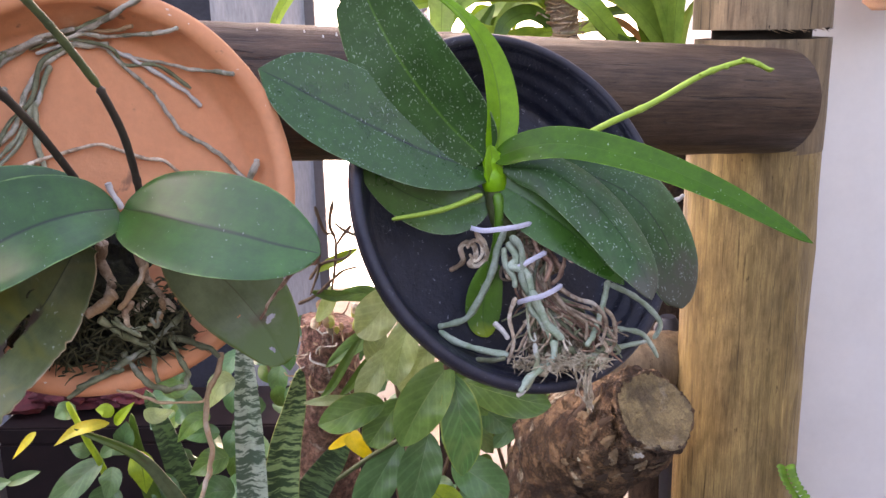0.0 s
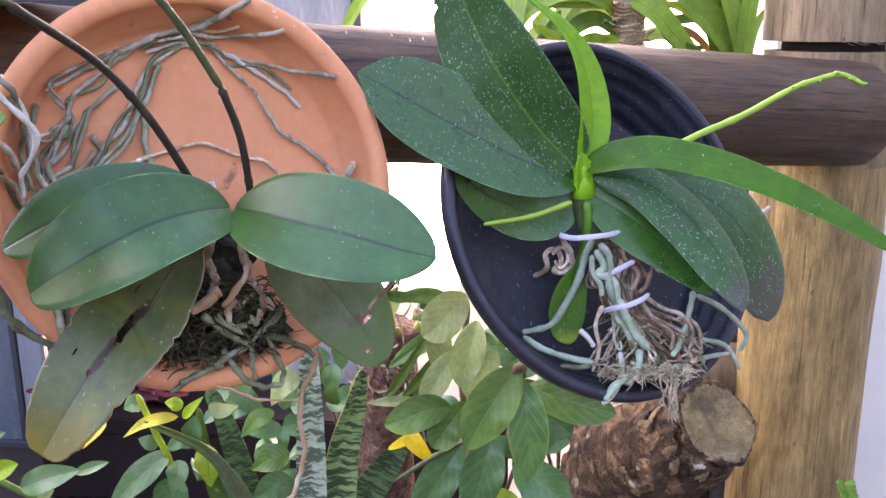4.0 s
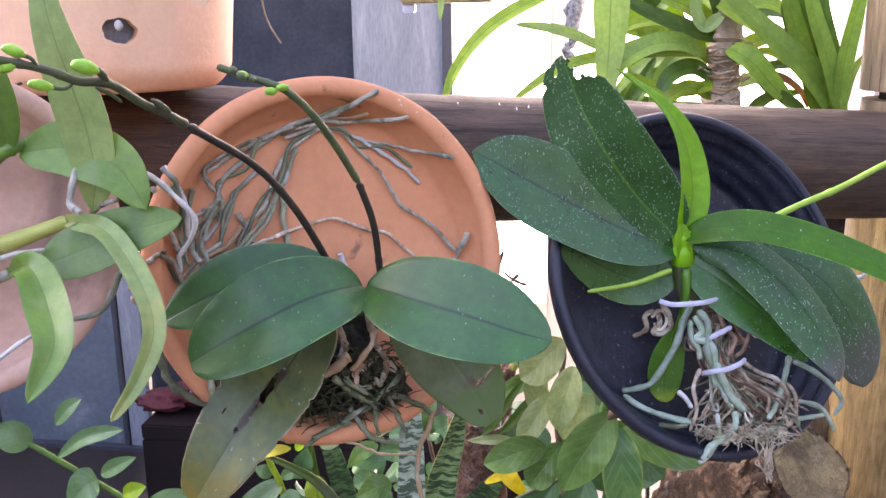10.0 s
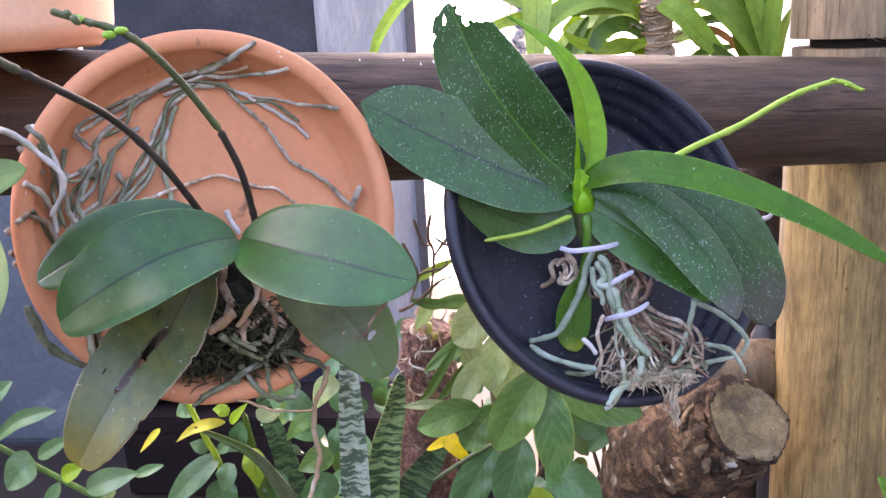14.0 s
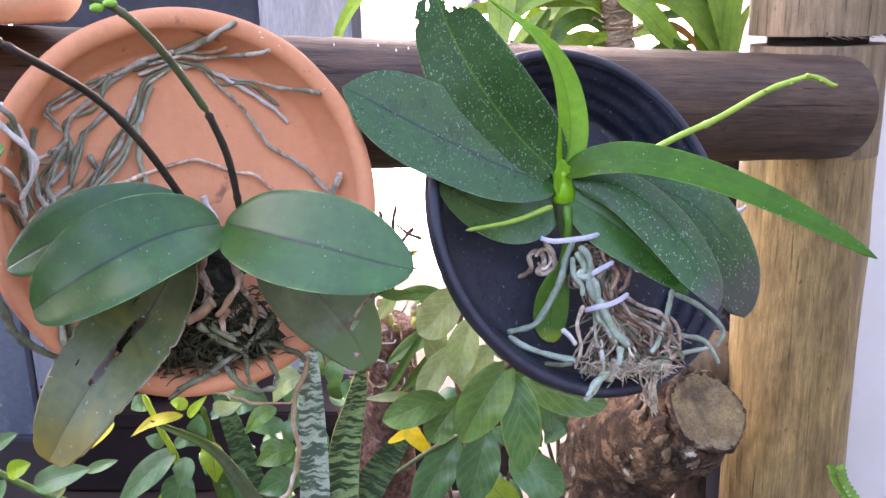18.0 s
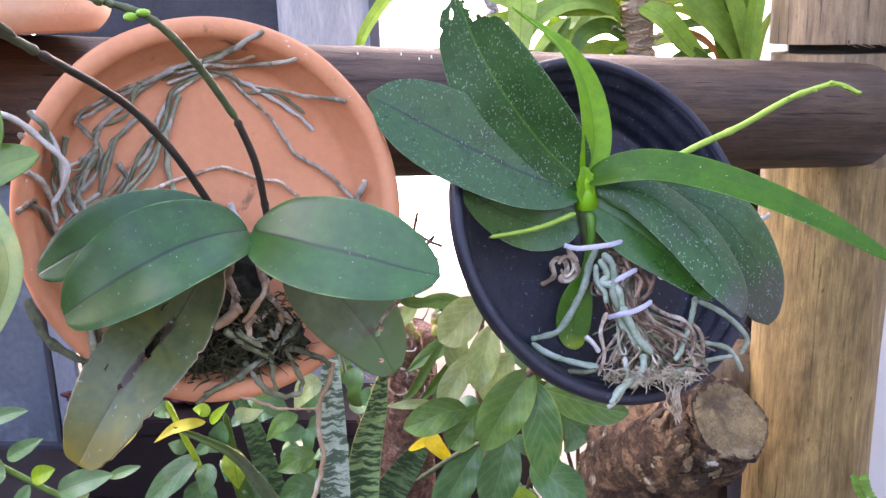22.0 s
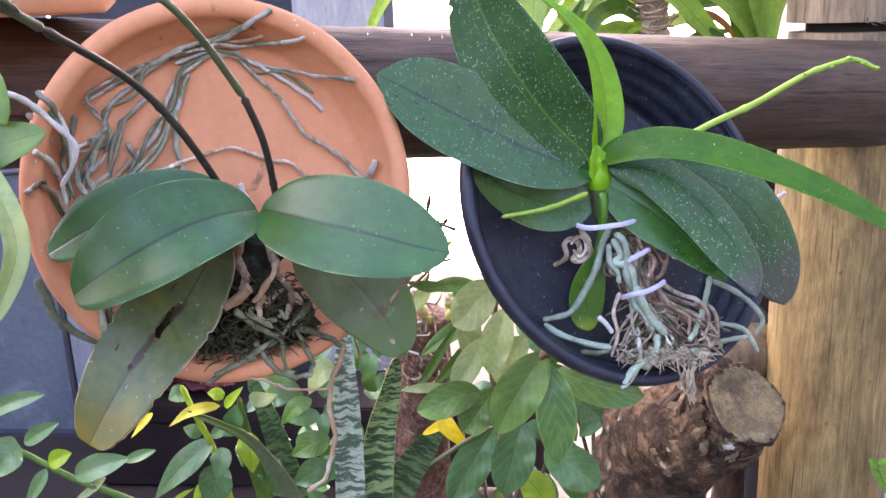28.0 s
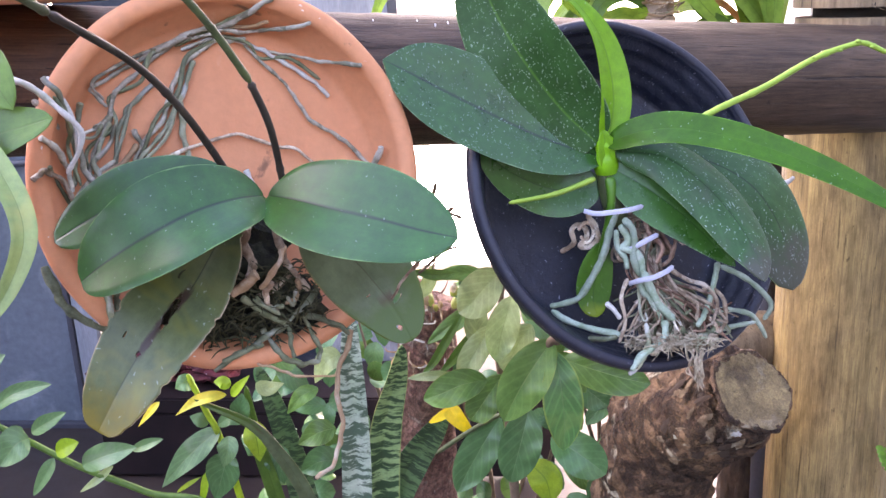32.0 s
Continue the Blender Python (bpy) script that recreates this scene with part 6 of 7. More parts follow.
for pts, r, m in (([(-0.3149, 0.4154, 1.4753), (-0.3233, 0.4200, 1.4799), (-0.3224, 0.4247, 1.4920), (-0.3233, 0.4340, 1.5041)], 0.0036, "root"), ([(-0.3230, 0.4400, 1.4700), (-0.3130, 0.4350, 1.4760), (-0.3000, 0.4300, 1.4800)], 0.0034, "root_dry"), ([(-0.2909, 0.4065, 1.4440), (-0.2977, 0.4108, 1.4328), (-0.3098, 0.4151, 1.4182), (-0.3304, 0.4194, 1.4113)], 0.0034, "root_green"), ([(-0.3640, 0.3876, 1.3926), (-0.3463, 0.3918, 1.4061), (-0.3320, 0.4002, 1.4145)], 0.0026, "root_white"), ([(-0.3726, 0.4061, 1.4464), (-0.3549, 0.4107, 1.4520), (-0.3391, 0.4154, 1.4539)], 0.0028, "root"), ([(-0.3360, 0.5000, 1.4850), (-0.3220, 0.5000, 1.4850), (-0.3130, 0.5050, 1.4790), (-0.3020, 0.5100, 1.4660), (-0.2930, 0.5150, 1.4520), (-0.2960, 0.5150, 1.4390), (-0.3060, 0.5150, 1.4250)], 0.0040, "root_white"), ([(-0.3240, 0.5200, 1.4710), (-0.3180, 0.5250, 1.4630), (-0.3150, 0.5300, 1.4510)], 0.0030, "root"), ([(-0.3180, 0.5300, 1.4840), (-0.3100, 0.5300, 1.4710), (-0.3070, 0.5350, 1.4520), (-0.3100, 0.5400, 1.4310)], 0.0042, "root_white")):
    root("root", pts, r * 0.6, M[m], cane, r * 0.42, 0.35)

# ---- clump with strap leaves behind the rail ----
M["strap"] = leaf_mat("strap_leaf", (0.36, 0.49, 0.05), (0.22, 0.35, 0.035), 0.4, (0.15, 0.26, 0.03), 0.03, glow=0.45)
M["strap_dark"] = leaf_mat("dark_strap_leaf", (0.12, 0.235, 0.04), (0.07, 0.155, 0.028), 0.38, (0.07, 0.14, 0.02), 0.03, glow=0.4)
M["strap_pale"] = leaf_mat("pale_strap_leaf", (0.42, 0.56, 0.20), (0.34, 0.49, 0.15), 0.4, (0.25, 0.38, 0.12), 0.03, glow=0.45)
M["strap_mid"] = leaf_mat("mid_green_strap_leaf", (0.30, 0.47, 0.075), (0.20, 0.36, 0.055), 0.32, (0.14, 0.26, 0.04), 0.02, glow=0.4)
M["strap_brown"] = leaf_mat("dried_strap_leaf", (0.42, 0.20, 0.06), (0.30, 0.13, 0.04), 0.6, glow=0.3)
M["trunk"] = surface("grey_palm_stem", (0.54, 0.41, 0.32), (0.32, 0.235, 0.18), 40, 0.8, 0.9, (0.36, 0.29, 0.22), 20, (0.55, 0.7), 0.8, 90, bdist=0.006)
clump = thing("strap_plant", (0.1770, 1.28, 0.0), "strap-leaved plant with bright green arching leaves on a woody stem", "plant")
tx = (0.1700, 1.2800, 1.5220)
part("trunk", tube(bmesh.new(), [(tx[0] + 0.01, 1.28, 0.0), (tx[0] + 0.01, 1.28, 0.8), (0.1700, 1.2800, 1.4250), (0.1690, 1.2800, 1.4660), (0.1700, 1.2800, 1.5220), (0.1720, 1.2800, 1.5760), (0.1720, 1.2800, 1.6370)], 0.026, 0.022, 16, 60, 0.25), M["trunk"], clump)
for pts, w, m in (
    ([(0.1470, 1.2700, 1.5230), (0.1220, 1.2500, 1.5470), (0.0830, 1.2200, 1.5530), (0.0290, 1.2000, 1.5410), (0.0240, 1.2000, 1.5170)], 0.026, "strap"),
    ([(0.0090, 1.1500, 1.6540), (0.0050, 1.1600, 1.5980), (0.0050, 1.1700, 1.5440), (0.0010, 1.1800, 1.4620)], 0.054, "strap_pale"),
    ([(-0.0200, 1.2000, 1.6350), (-0.0890, 1.1500, 1.6070), (-0.1500, 1.1200, 1.5700), (-0.1880, 1.1000, 1.5220), (-0.2050, 1.0900, 1.4730)], 0.022, "strap"),
    ([(-0.0020, 1.2000, 1.5430), (-0.0410, 1.1800, 1.5610), (-0.0780, 1.1600, 1.5710), (-0.1170, 1.1500, 1.5760)], 0.020, "strap_pale"),
    ([(0.1410, 1.2700, 1.5340), (0.0650, 1.2200, 1.5370), (-0.0100, 1.1800, 1.5320), (-0.0650, 1.1500, 1.5160), (-0.1240, 1.1300, 1.4750)], 0.022, "strap"),
    ([(0.1680, 1.2800, 1.5610), (0.1160, 1.2600, 1.5950), (0.0670, 1.2400, 1.6140), (0.0180, 1.2200, 1.6360)], 0.034, "strap"),
    ([(0.1660, 1.2800, 1.5690), (0.1500, 1.2600, 1.6070), (0.1210, 1.2400, 1.6510)], 0.036, "strap_dark"),
    ([(0.1550, 1.2700, 1.5530), (0.1090, 1.2500, 1.5690), (0.0520, 1.2300, 1.5920), (0.0040, 1.2200, 1.6210)], 0.030, "strap_dark"),
    ([(0.1530, 1.2500, 1.5990), (0.2170, 1.2200, 1.5600), (0.2590, 1.2000, 1.5270), (0.2900, 1.2000, 1.5040)], 0.034, "strap"),
    ([(0.3060, 1.2400, 1.4590), (0.2840, 1.2400, 1.5240), (0.2510, 1.2400, 1.6060), (0.2360, 1.2400, 1.6500)], 0.024, "strap_dark"),
    ([(0.3000, 1.2200, 1.4610), (0.2870, 1.2200, 1.5320), (0.2640, 1.2200, 1.6060), (0.2480, 1.2200, 1.6560)], 0.022, "strap"),
    ([(0.3070, 1.2200, 1.4610), (0.2990, 1.2200, 1.5320), (0.2810, 1.2200, 1.5980), (0.2810, 1.2200, 1.6560)], 0.020, "strap_dark"),
    ([(0.3050, 1.2000, 1.4630), (0.3090, 1.2000, 1.5260), (0.3180, 1.2000, 1.5840), (0.3240, 1.2000, 1.6330)], 0.020, "strap"),
    ([(0.2900, 1.2000, 1.4630), (0.2690, 1.2000, 1.4960), (0.2420, 1.2000, 1.5480), (0.2230, 1.2000, 1.5980)], 0.024, "strap_dark"),
    ([(0.2940, 1.1800, 1.4650), (0.2940, 1.1800, 1.4790), (0.2890, 1.1800, 1.4940)], 0.022, "strap"),
    ([(0.1780, 1.2600, 1.5420), (0.2020, 1.2400, 1.5240), (0.2230, 1.2200, 1.4870), (0.2700, 1.2200, 1.4600)], 0.032, "strap_dark"),
    ([(0.2210, 1.2800, 1.5060), (0.2490, 1.2700, 1.4990), (0.2740, 1.2700, 1.4790), (0.2850, 1.2700, 1.4560)], 0.014, "strap_brown"),
    ([(0.1720, 1.2800, 1.5690), (0.2000, 1.2600, 1.5990), (0.2360, 1.2500, 1.5910), (0.2670, 1.2400, 1.5540)], 0.026, "strap"),
    ([(0.1550, 1.2700, 1.4980), (0.1200, 1.2500, 1.5150), (0.0870, 1.2300, 1.5010), (0.0730, 1.2200, 1.4620)], 0.030, "strap_dark"),
    ([(0.1540, 1.2600, 1.4910), (0.1090, 1.2400, 1.4840), (0.0630, 1.2200, 1.4930), (0.0390, 1.2100, 1.5090)], 0.024, "strap"),
    ([(0.1510, 1.2600, 1.4750), (0.1200, 1.2400, 1.4880), (0.0910, 1.2200, 1.4780), (0.0570, 1.2100, 1.4560)], 0.026, "strap"),
    ([(0.1450, 1.3000, 1.5440), (0.0990, 1.3000, 1.5760), (0.0510, 1.3000, 1.5760), (-0.0040, 1.3000, 1.5520)], 0.024, "strap"),
    ([(0.1480, 1.3000, 1.5680), (0.1050, 1.3000, 1.6230), (0.0640, 1.3000, 1.6470)], 0.030, "strap"),
    ([(0.0740, 1.3000, 1.4460), (0.0870, 1.3000, 1.5040), (0.1170, 1.3000, 1.5440), (0.1430, 1.3000, 1.5840)], 0.022, "strap_pale"),
    ([(0.0350, 1.2800, 1.4560), (0.0540, 1.2800, 1.4890), (0.0760, 1.2800, 1.5290)], 0.022, "strap_dark"),
    ([(0.2120, 1.3000, 1.4520), (0.2420, 1.3000, 1.4720), (0.2820, 1.3000, 1.4770)], 0.020, "strap_dark"),
    ([(0.2230, 1.3000, 1.5130), (0.2700, 1.3000, 1.5170), (0.3180, 1.3000, 1.5150)], 0.018, "strap_dark"),
    ([(-0.0170, 1.3000, 1.4620), (-0.0680, 1.3000, 1.4780), (-0.0760, 1.3000, 1.4530)], 0.014, "strap"),
    ([(0.1560, 1.2400, 1.5840), (0.1310, 1.2200, 1.5690), (0.1180, 1.2200, 1.5990), (0.1300, 1.2200, 1.6420)], 0.022, "strap_pale"),
    ([(0.1590, 1.3000, 1.5210), (0.1130, 1.3200, 1.5280), (0.0580, 1.3400, 1.5100), (0.0180, 1.3400, 1.4670)], 0.026, "strap_pale"),
    ([(0.1620, 1.3000, 1.5370), (0.1230, 1.3400, 1.5510), (0.0750, 1.3600, 1.5590), (0.0240, 1.3600, 1.5680)], 0.030, "strap"),
    ([(0.1550, 1.3000, 1.4550), (0.1090, 1.3200, 1.4530), (0.0610, 1.3400, 1.4630), (0.0170, 1.3400, 1.4840)], 0.026, "strap_dark"),
    ([(0.1830, 1.3000, 1.5210), (0.2090, 1.3200, 1.5440), (0.2530, 1.3400, 1.5520), (0.2960, 1.3400, 1.5270)], 0.028, "strap"),
    ([(0.1890, 1.3000, 1.4880), (0.2210, 1.3200, 1.4950), (0.2590, 1.3400, 1.4780), (0.2870, 1.3400, 1.4440)], 0.024, "strap_pale"),
    ([(0.1740, 1.3000, 1.5920), (0.2030, 1.3200, 1.6230), (0.2460, 1.3400, 1.6390)], 0.032, "strap"),
    ([(0.1820, 1.3200, 1.5840), (0.2340, 1.3400, 1.5920), (0.2960, 1.3600, 1.5760), (0.3410, 1.3600, 1.5350)], 0.030, "strap_dark"),
    ([(0.1540, 1.3000, 1.5920), (0.1240, 1.3200, 1.6160), (0.0950, 1.3400, 1.6080), (0.0630, 1.3400, 1.5760)], 0.030, "strap_pale"),
    ([(0.1610, 1.3000, 1.6070), (0.1510, 1.3000, 1.6380), (0.1180, 1.3000, 1.6620)], 0.036, "strap"),
    ([(0.3100, 1.2800, 1.4550), (0.2820, 1.2800, 1.4980), (0.2410, 1.2800, 1.5300), (0.2090, 1.2800, 1.5370)], 0.022, "strap"),
    ([(0.3270, 1.2600, 1.4570), (0.3340, 1.2600, 1.5000), (0.3500, 1.2600, 1.5310)], 0.016, "strap_pale"),
    ([(0.0600, 1.2400, 1.5990), (0.0710, 1.2200, 1.6280), (0.0890, 1.2000, 1.6560)], 0.030, "strap_dark"),
    ([(0.3080, 1.1900, 1.4480), (0.2650, 1.1800, 1.5030), (0.2030, 1.1700, 1.5600), (0.1300, 1.1600, 1.6230)], 0.046, "strap_mid"),
    ([(0.2820, 1.2000, 1.4500), (0.2560, 1.1900, 1.5240), (0.2310, 1.1800, 1.5880), (0.2200, 1.1800, 1.6430)], 0.034, "strap_mid"),
    ([(0.3050, 1.1800, 1.4520), (0.2820, 1.1700, 1.5170), (0.2530, 1.1600, 1.5870), (0.2390, 1.1600, 1.6410)], 0.030, "strap_mid"),
    ([(0.2990, 1.1800, 1.4520), (0.2990, 1.1700, 1.5240), (0.3060, 1.1600, 1.5930), (0.3090, 1.1600, 1.6330)], 0.026, "strap_mid"),
    ([(0.1700, 1.2500, 1.5410), (0.1970, 1.2300, 1.5230), (0.2260, 1.2200, 1.4900), (0.2650, 1.2200, 1.4520)], 0.040, "strap_mid"),
    ([(0.0380, 1.3700, 1.6180), (0.0730, 1.3700, 1.5690), (0.1100, 1.3700, 1.4930)], 0.060, "strap"),
    ([(0.0700, 1.3600, 1.6340), (0.1010, 1.3600, 1.5770), (0.1280, 1.3600, 1.5190)], 0.056, "strap"),
    ([(0.0450, 1.3500, 1.5200), (0.0830, 1.3500, 1.4860), (0.1150, 1.3500, 1.4360)], 0.054, "strap"),
    ([(0.0340, 1.3400, 1.4370), (0.0540, 1.3400, 1.4790), (0.0890, 1.3400, 1.5120), (0.1260, 1.3400, 1.5200)], 0.040, "strap_mid"),
    ([(0.1360, 1.2500, 1.5340), (0.0980, 1.2200, 1.5490), (0.0590, 1.2000, 1.5460), (0.0220, 1.1900, 1.5240), (0.0090, 1.1900, 1.4960)], 0.034, "strap_mid"),
):
    leaf(clump, pts, w * (0.84 if pts[0][0] > 0.25 else 0.86), M[m], face=(0.1, -0.85, 0.5), shape=(0.6, 0.42, 0.5), fold=0.3, thick=0.001, nl=22, nw=6)
rng = random.Random(3)
for k in range(26):
    a = Vector((0.1670, 1.2560, 1.4990)) + Vector((rng.uniform(-0.026, 0.026), 0, rng.uniform(-0.05, 0.05)))
    root("root", [a, a + Vector((0.012 * rng.uniform(-1, 1), -0.006, 0.006)), a + Vector((rng.uniform(-0.03, 0.03), 0.004, rng.uniform(-0.016, 0.012)))], 0.0012, M["root_dry"], clump, 0.0007, seg=5)

# thin roots wound round the woody stem
rng = random.Random(17)
for k in range(22):
    z, a0, turn_ = rng.uniform(1.462, 1.535), rng.uniform(2.6, 4.2), rng.uniform(1.2, 3.0)
    ring = [Vector((0.170 + 0.029 * math.cos(a0 + turn_ * f), 1.28 + 0.029 * math.sin(a0 + turn_ * f), z + rng.uniform(-0.006, 0.006) * f)) for f in (0.0, 0.25, 0.5, 0.75, 1.0)]
    root("root", ring, rng.uniform(0.0012, 0.0022), M[rng.choice(("root_tan", "root_dry", "crumb"))], clump, 0.0009, 0.3, 6)
# chain and a hanging board
M["chain"] = surface("black_chain", (0.03, 0.03, 0.035), (0.3, 0.3, 0.32), 60, 0.5, 0.6, bumps=0.3)
chain = thing("hanging_chain", (-0.0360, 1.9000, 1.4910), "black and white twisted cord hanging beside the plants", "cord")
top, low = Vector((-0.0380, 1.9000, 1.7200)), Vector((-0.0460, 1.9000, 1.3950))
for k in range(16):
    a, b = top.lerp(low, k / 16), top.lerp(low, (k + 1.2) / 16)
    s = Vector((0.010 * (1 if k % 2 else -1), 0, 0))
    part("link", tube(bmesh.new(), [a + s, (a + b) / 2 - s, b + s], 0.0075, 0.0075, 8, 8, 0.2), M["chain"], chain)
top2, low2 = Vector((-0.0140, 1.9000, 1.7200)), Vector((-0.0390, 1.9000, 1.5610))
part("band", tube(bmesh.new(), [top2, (top2 + low2) / 2, low2], 0.02, 0.016, 10, 12, 0.2), M["chain"], chain)
part("cord", tube(bmesh.new(), [top, (top.x, 1.9, 2.31)], 0.008, 0.008, 8, 6), M["chain"], chain)
for y in (1.5, 1.9):
    setting("beam", box(bmesh.new(), (-2.0, y - 0.03, 2.3), (2.0, y + 0.03, 2.42), 0.004), M["post_cut"], "brown veranda roof beam", "beam")
board = thing("hanging_board", (-0.2610, 1.5000, 1.6210), "small wooden board hanging over the rail", "board")
b0, b1 = Vector((-0.3260, 1.5000, 1.6140)), Vector((-0.2220, 1.5000, 1.6380))
part("board", box(bmesh.new(), b0 + Vector((0, -0.02, 0)), b1 + Vector((0.05, 0.02, 0.0)), 0.002), M["post"], board, smooth=False)
part("cord", tube(bmesh.new(), [(b1.x, 1.5, b1.z - 0.004), (b1.x, 1.5, 2.31)], 0.002, 0.002, 6, 6), M["chain"], board)
c0 = Vector((-0.3140, 1.5000, 1.6050))
part("bracket", box(bmesh.new(), c0 + Vector((-0.011, -0.008, -0.006)), c0 + Vector((0.011, 0.008, 0.008)), 0.002), M["tie"], board, "small pale bracket", smooth=False)
leaf(board, [(-0.2560, 1.4800, 1.6390), (-0.2570, 1.4800, 1.6120), (-0.2590, 1.4800, 1.5860)], 0.011, M["strap_pale"], "pale hanging leaf")


# ---- stump and lower timber ----
M["bark_dark"] = surface("dark_bark", (0.10, 0.062, 0.04), (0.022, 0.013, 0.010), 26, 0.85, 0.95, (0.34, 0.28, 0.22), 22, (0.66, 0.72), 1.0, 70, stretch=(1.0, 0.35, 1.0), bdist=0.012, speckle=0.3, coord="UV")
stump = thing("tree_stump", (0.1590, 1.1200, 0.8650), "rough brown tree stump with a sawn-off branch end", "stump")
def bark_tube(pts, r0, r1, seg=140, n=130, deep=0.10):
    bm = bmesh.new()
    tube(bm, pts, r0, r1, seg, n, 0.0, cap=False)
    uvs = bm.loops.layers.uv.new("UVMap")
    bm.verts.index_update()
    long = sum((Vector(p) - Vector(q)).length for p, q in zip(pts, pts[1:]))
    for f in bm.faces:
        for loop in f.loops:
            k, i = loop.vert.index % seg, loop.vert.index // seg
            loop[uvs].uv = (0.5 * abs(2 * k / seg - 1) * 2 * math.pi * r0, long * i / n)
    for v in bm.verts:
        q = v.co
        d = 1.2 * noise.noise(Vector((q.x * 22, q.y * 22, q.z * 13))) + 0.5 * noise.noise(q * 90) + 1.1 * abs(noise.noise(q * 48)) + 0.5 * abs(noise.noise(q * 130))
        v.co = q + Vector((noise.noise(q * 31), noise.noise(q * 33 + Vector((5, 0, 0))), d)) * (deep * r0)
    return bm


end, mid_ = Vector((0.2400, 0.9850, 1.0490)), Vector((0.1930, 1.0500, 0.9840))
part("trunk", bark_tube([(0.1500, 1.16, 0.0), (0.1470, 1.1400, 0.5520), (0.1490, 1.1300, 0.7880), (0.1560, 1.1100, 0.8880), (0.1760, 1.0800, 0.9500)], 0.092, 0.076, deep=0.13), M["bark"], stump)
part("branch", bark_tube([(0.1570, 1.1100, 0.9270), mid_, mid_.lerp(end, 0.7), end], 0.076, 0.052, 140, 100, 0.13), M["bark"], stump)
way = (end - mid_).normalized()
bm = bmesh.new()
def lobed(a):
    """Reach of the cut face that way: five blunt corners."""
    return 0.0495 * (1 + 0.07 * math.cos(2 * a + 0.6) + 0.045 * math.cos(5 * a + 1.1) + 0.03 * noise.noise(Vector((3 * math.cos(a), 3 * math.sin(a), 0))))


rings = [[bm.verts.new((lobed(2 * math.pi * k / 40) * f * math.cos(2 * math.pi * k / 40), lobed(2 * math.pi * k / 40) * f * math.sin(2 * math.pi * k / 40), 0.0012 * noise.noise(Vector((k * 0.7, f * 9, 0))) + (0.003 if f > 0.8 else 0))) for k in range(40)] for f in (0.08, 0.25, 0.42, 0.58, 0.72, 0.84, 0.92, 1.02)]
bm.faces.new(rings[0])
for p, q in zip(rings, rings[1:]):
    for k in range(40):
        bm.faces.new((p[k], q[k], q[(k + 1) % 40], p[(k + 1) % 40]))
part("cut_face", placed(bm, facing(end + way * 0.0125, way)), M["cut"], stump, "weathered grey-brown sawn face")
turn = facing(end + way * 0.0115, way)
ring = [turn @ Vector((1.02 * lobed(a) * math.cos(a), 1.02 * lobed(a) * math.sin(a), 0.003 * noise.noise(Vector((9 * a, 0, 0))))) for a in [radians(15 * k) for k in range(25)]]
part("bark_rim", tube(bmesh.new(), ring, 0.0042, 0.0042, 8, 120, 0.9, cap=False), M["bark"], stump, "ragged brown rim of bark")
part("lichen", ball(bmesh.new(), (0.2240, 0.9480, 1.0180), 0.007, (1.0, 0.35, 0.7), 14, 0.8), M["root_white"], stump, "white lichen patch")
M["bark_flake"] = surface("pale_bark_flake", (0.36, 0.26, 0.16), (0.17, 0.11, 0.065), 50, 0.9, 0.95, (0.52, 0.50, 0.38), 22, (0.56, 0.66), 1.0, 200, bdist=0.003, vary=0.35, speckle=0.35)
rng = random.Random(33)
line = spline([(0.1530, 1.1150, 0.8600), (0.1600, 1.1100, 0.9270), mid_, mid_.lerp(end, 0.7), end], 60)
for k in range(110):
    f = rng.uniform(0.05, 0.90)
    c = line[int(f * 60)]
    t_ = (line[min(60, int(f * 60) + 2)] - line[max(0, int(f * 60) - 2)]).normalized()
    side_ = t_.cross(Vector((0, -1, 0.25))).normalized()
    front = side_.cross(t_).normalized()
    front = -front if front.y > 0 else front
    a = rng.uniform(-1.25, 1.25)
    out = (front * math.cos(a) + side_ * math.sin(a)).normalized()
    at = c + out * (0.0800 - 0.026 * f)
    size = rng.uniform(0.003, 0.0075)
    turn_ = Matrix((t_, out.cross(t_).normalized(), out)).transposed().to_4x4()
    bm = ball(bmesh.new(), (0, 0, 0), size, (rng.uniform(1.0, 2.2), rng.uniform(0.5, 0.9), 0.20), 9, 1.1)
    part("bark_flake", placed(bm, Matrix.Translation(at) @ turn_ @ Matrix.Rotation(rng.uniform(-0.5, 0.5), 4, "Z")), M[rng.choice(("bark", "bark", "bark_flake", "bark_dark"))], stump)
lower = thing("lower_log", (0.2940, 1.2200, 1.0230), "short brown log wedged behind the saucer", "log")
part("log", bark_tube([(0.2170, 1.2000, 1.0230), (0.2810, 1.2000, 1.0310), (0.3470, 1.2200, 1.0220), (0.3660, 1.2300, 1.0170)], 0.042, 0.044, 48, 24, 0.03), M["post_cut"], lower)
rear = thing("rear_post", (0.3410, 1.32, 0.0), "dark rough-barked post standing behind the saucers", "post")
rx = 0.3410
part("log", bark_tube([(rx, 1.32, 0.0), (rx, 1.32, 0.6), (rx - 0.004, 1.32, 1.1), (rx, 1.32, 1.375)], 0.052, 0.046, 48, 60, 0.10), M["bark_dark"], rear)
pipe = thing("steel_pipe", (0.3340, 1.24, 0.0), "dark upright pipe behind the post", "pipe")
part("tube", tube(bmesh.new(), [(0.3340, 1.24, 0.0), (0.3400, 1.2400, 0.7720), (0.3280, 1.2400, 0.9690), (0.3220, 1.2400, 1.0840)], 0.020, 0.020, 16, 20), M["frame"], pipe)

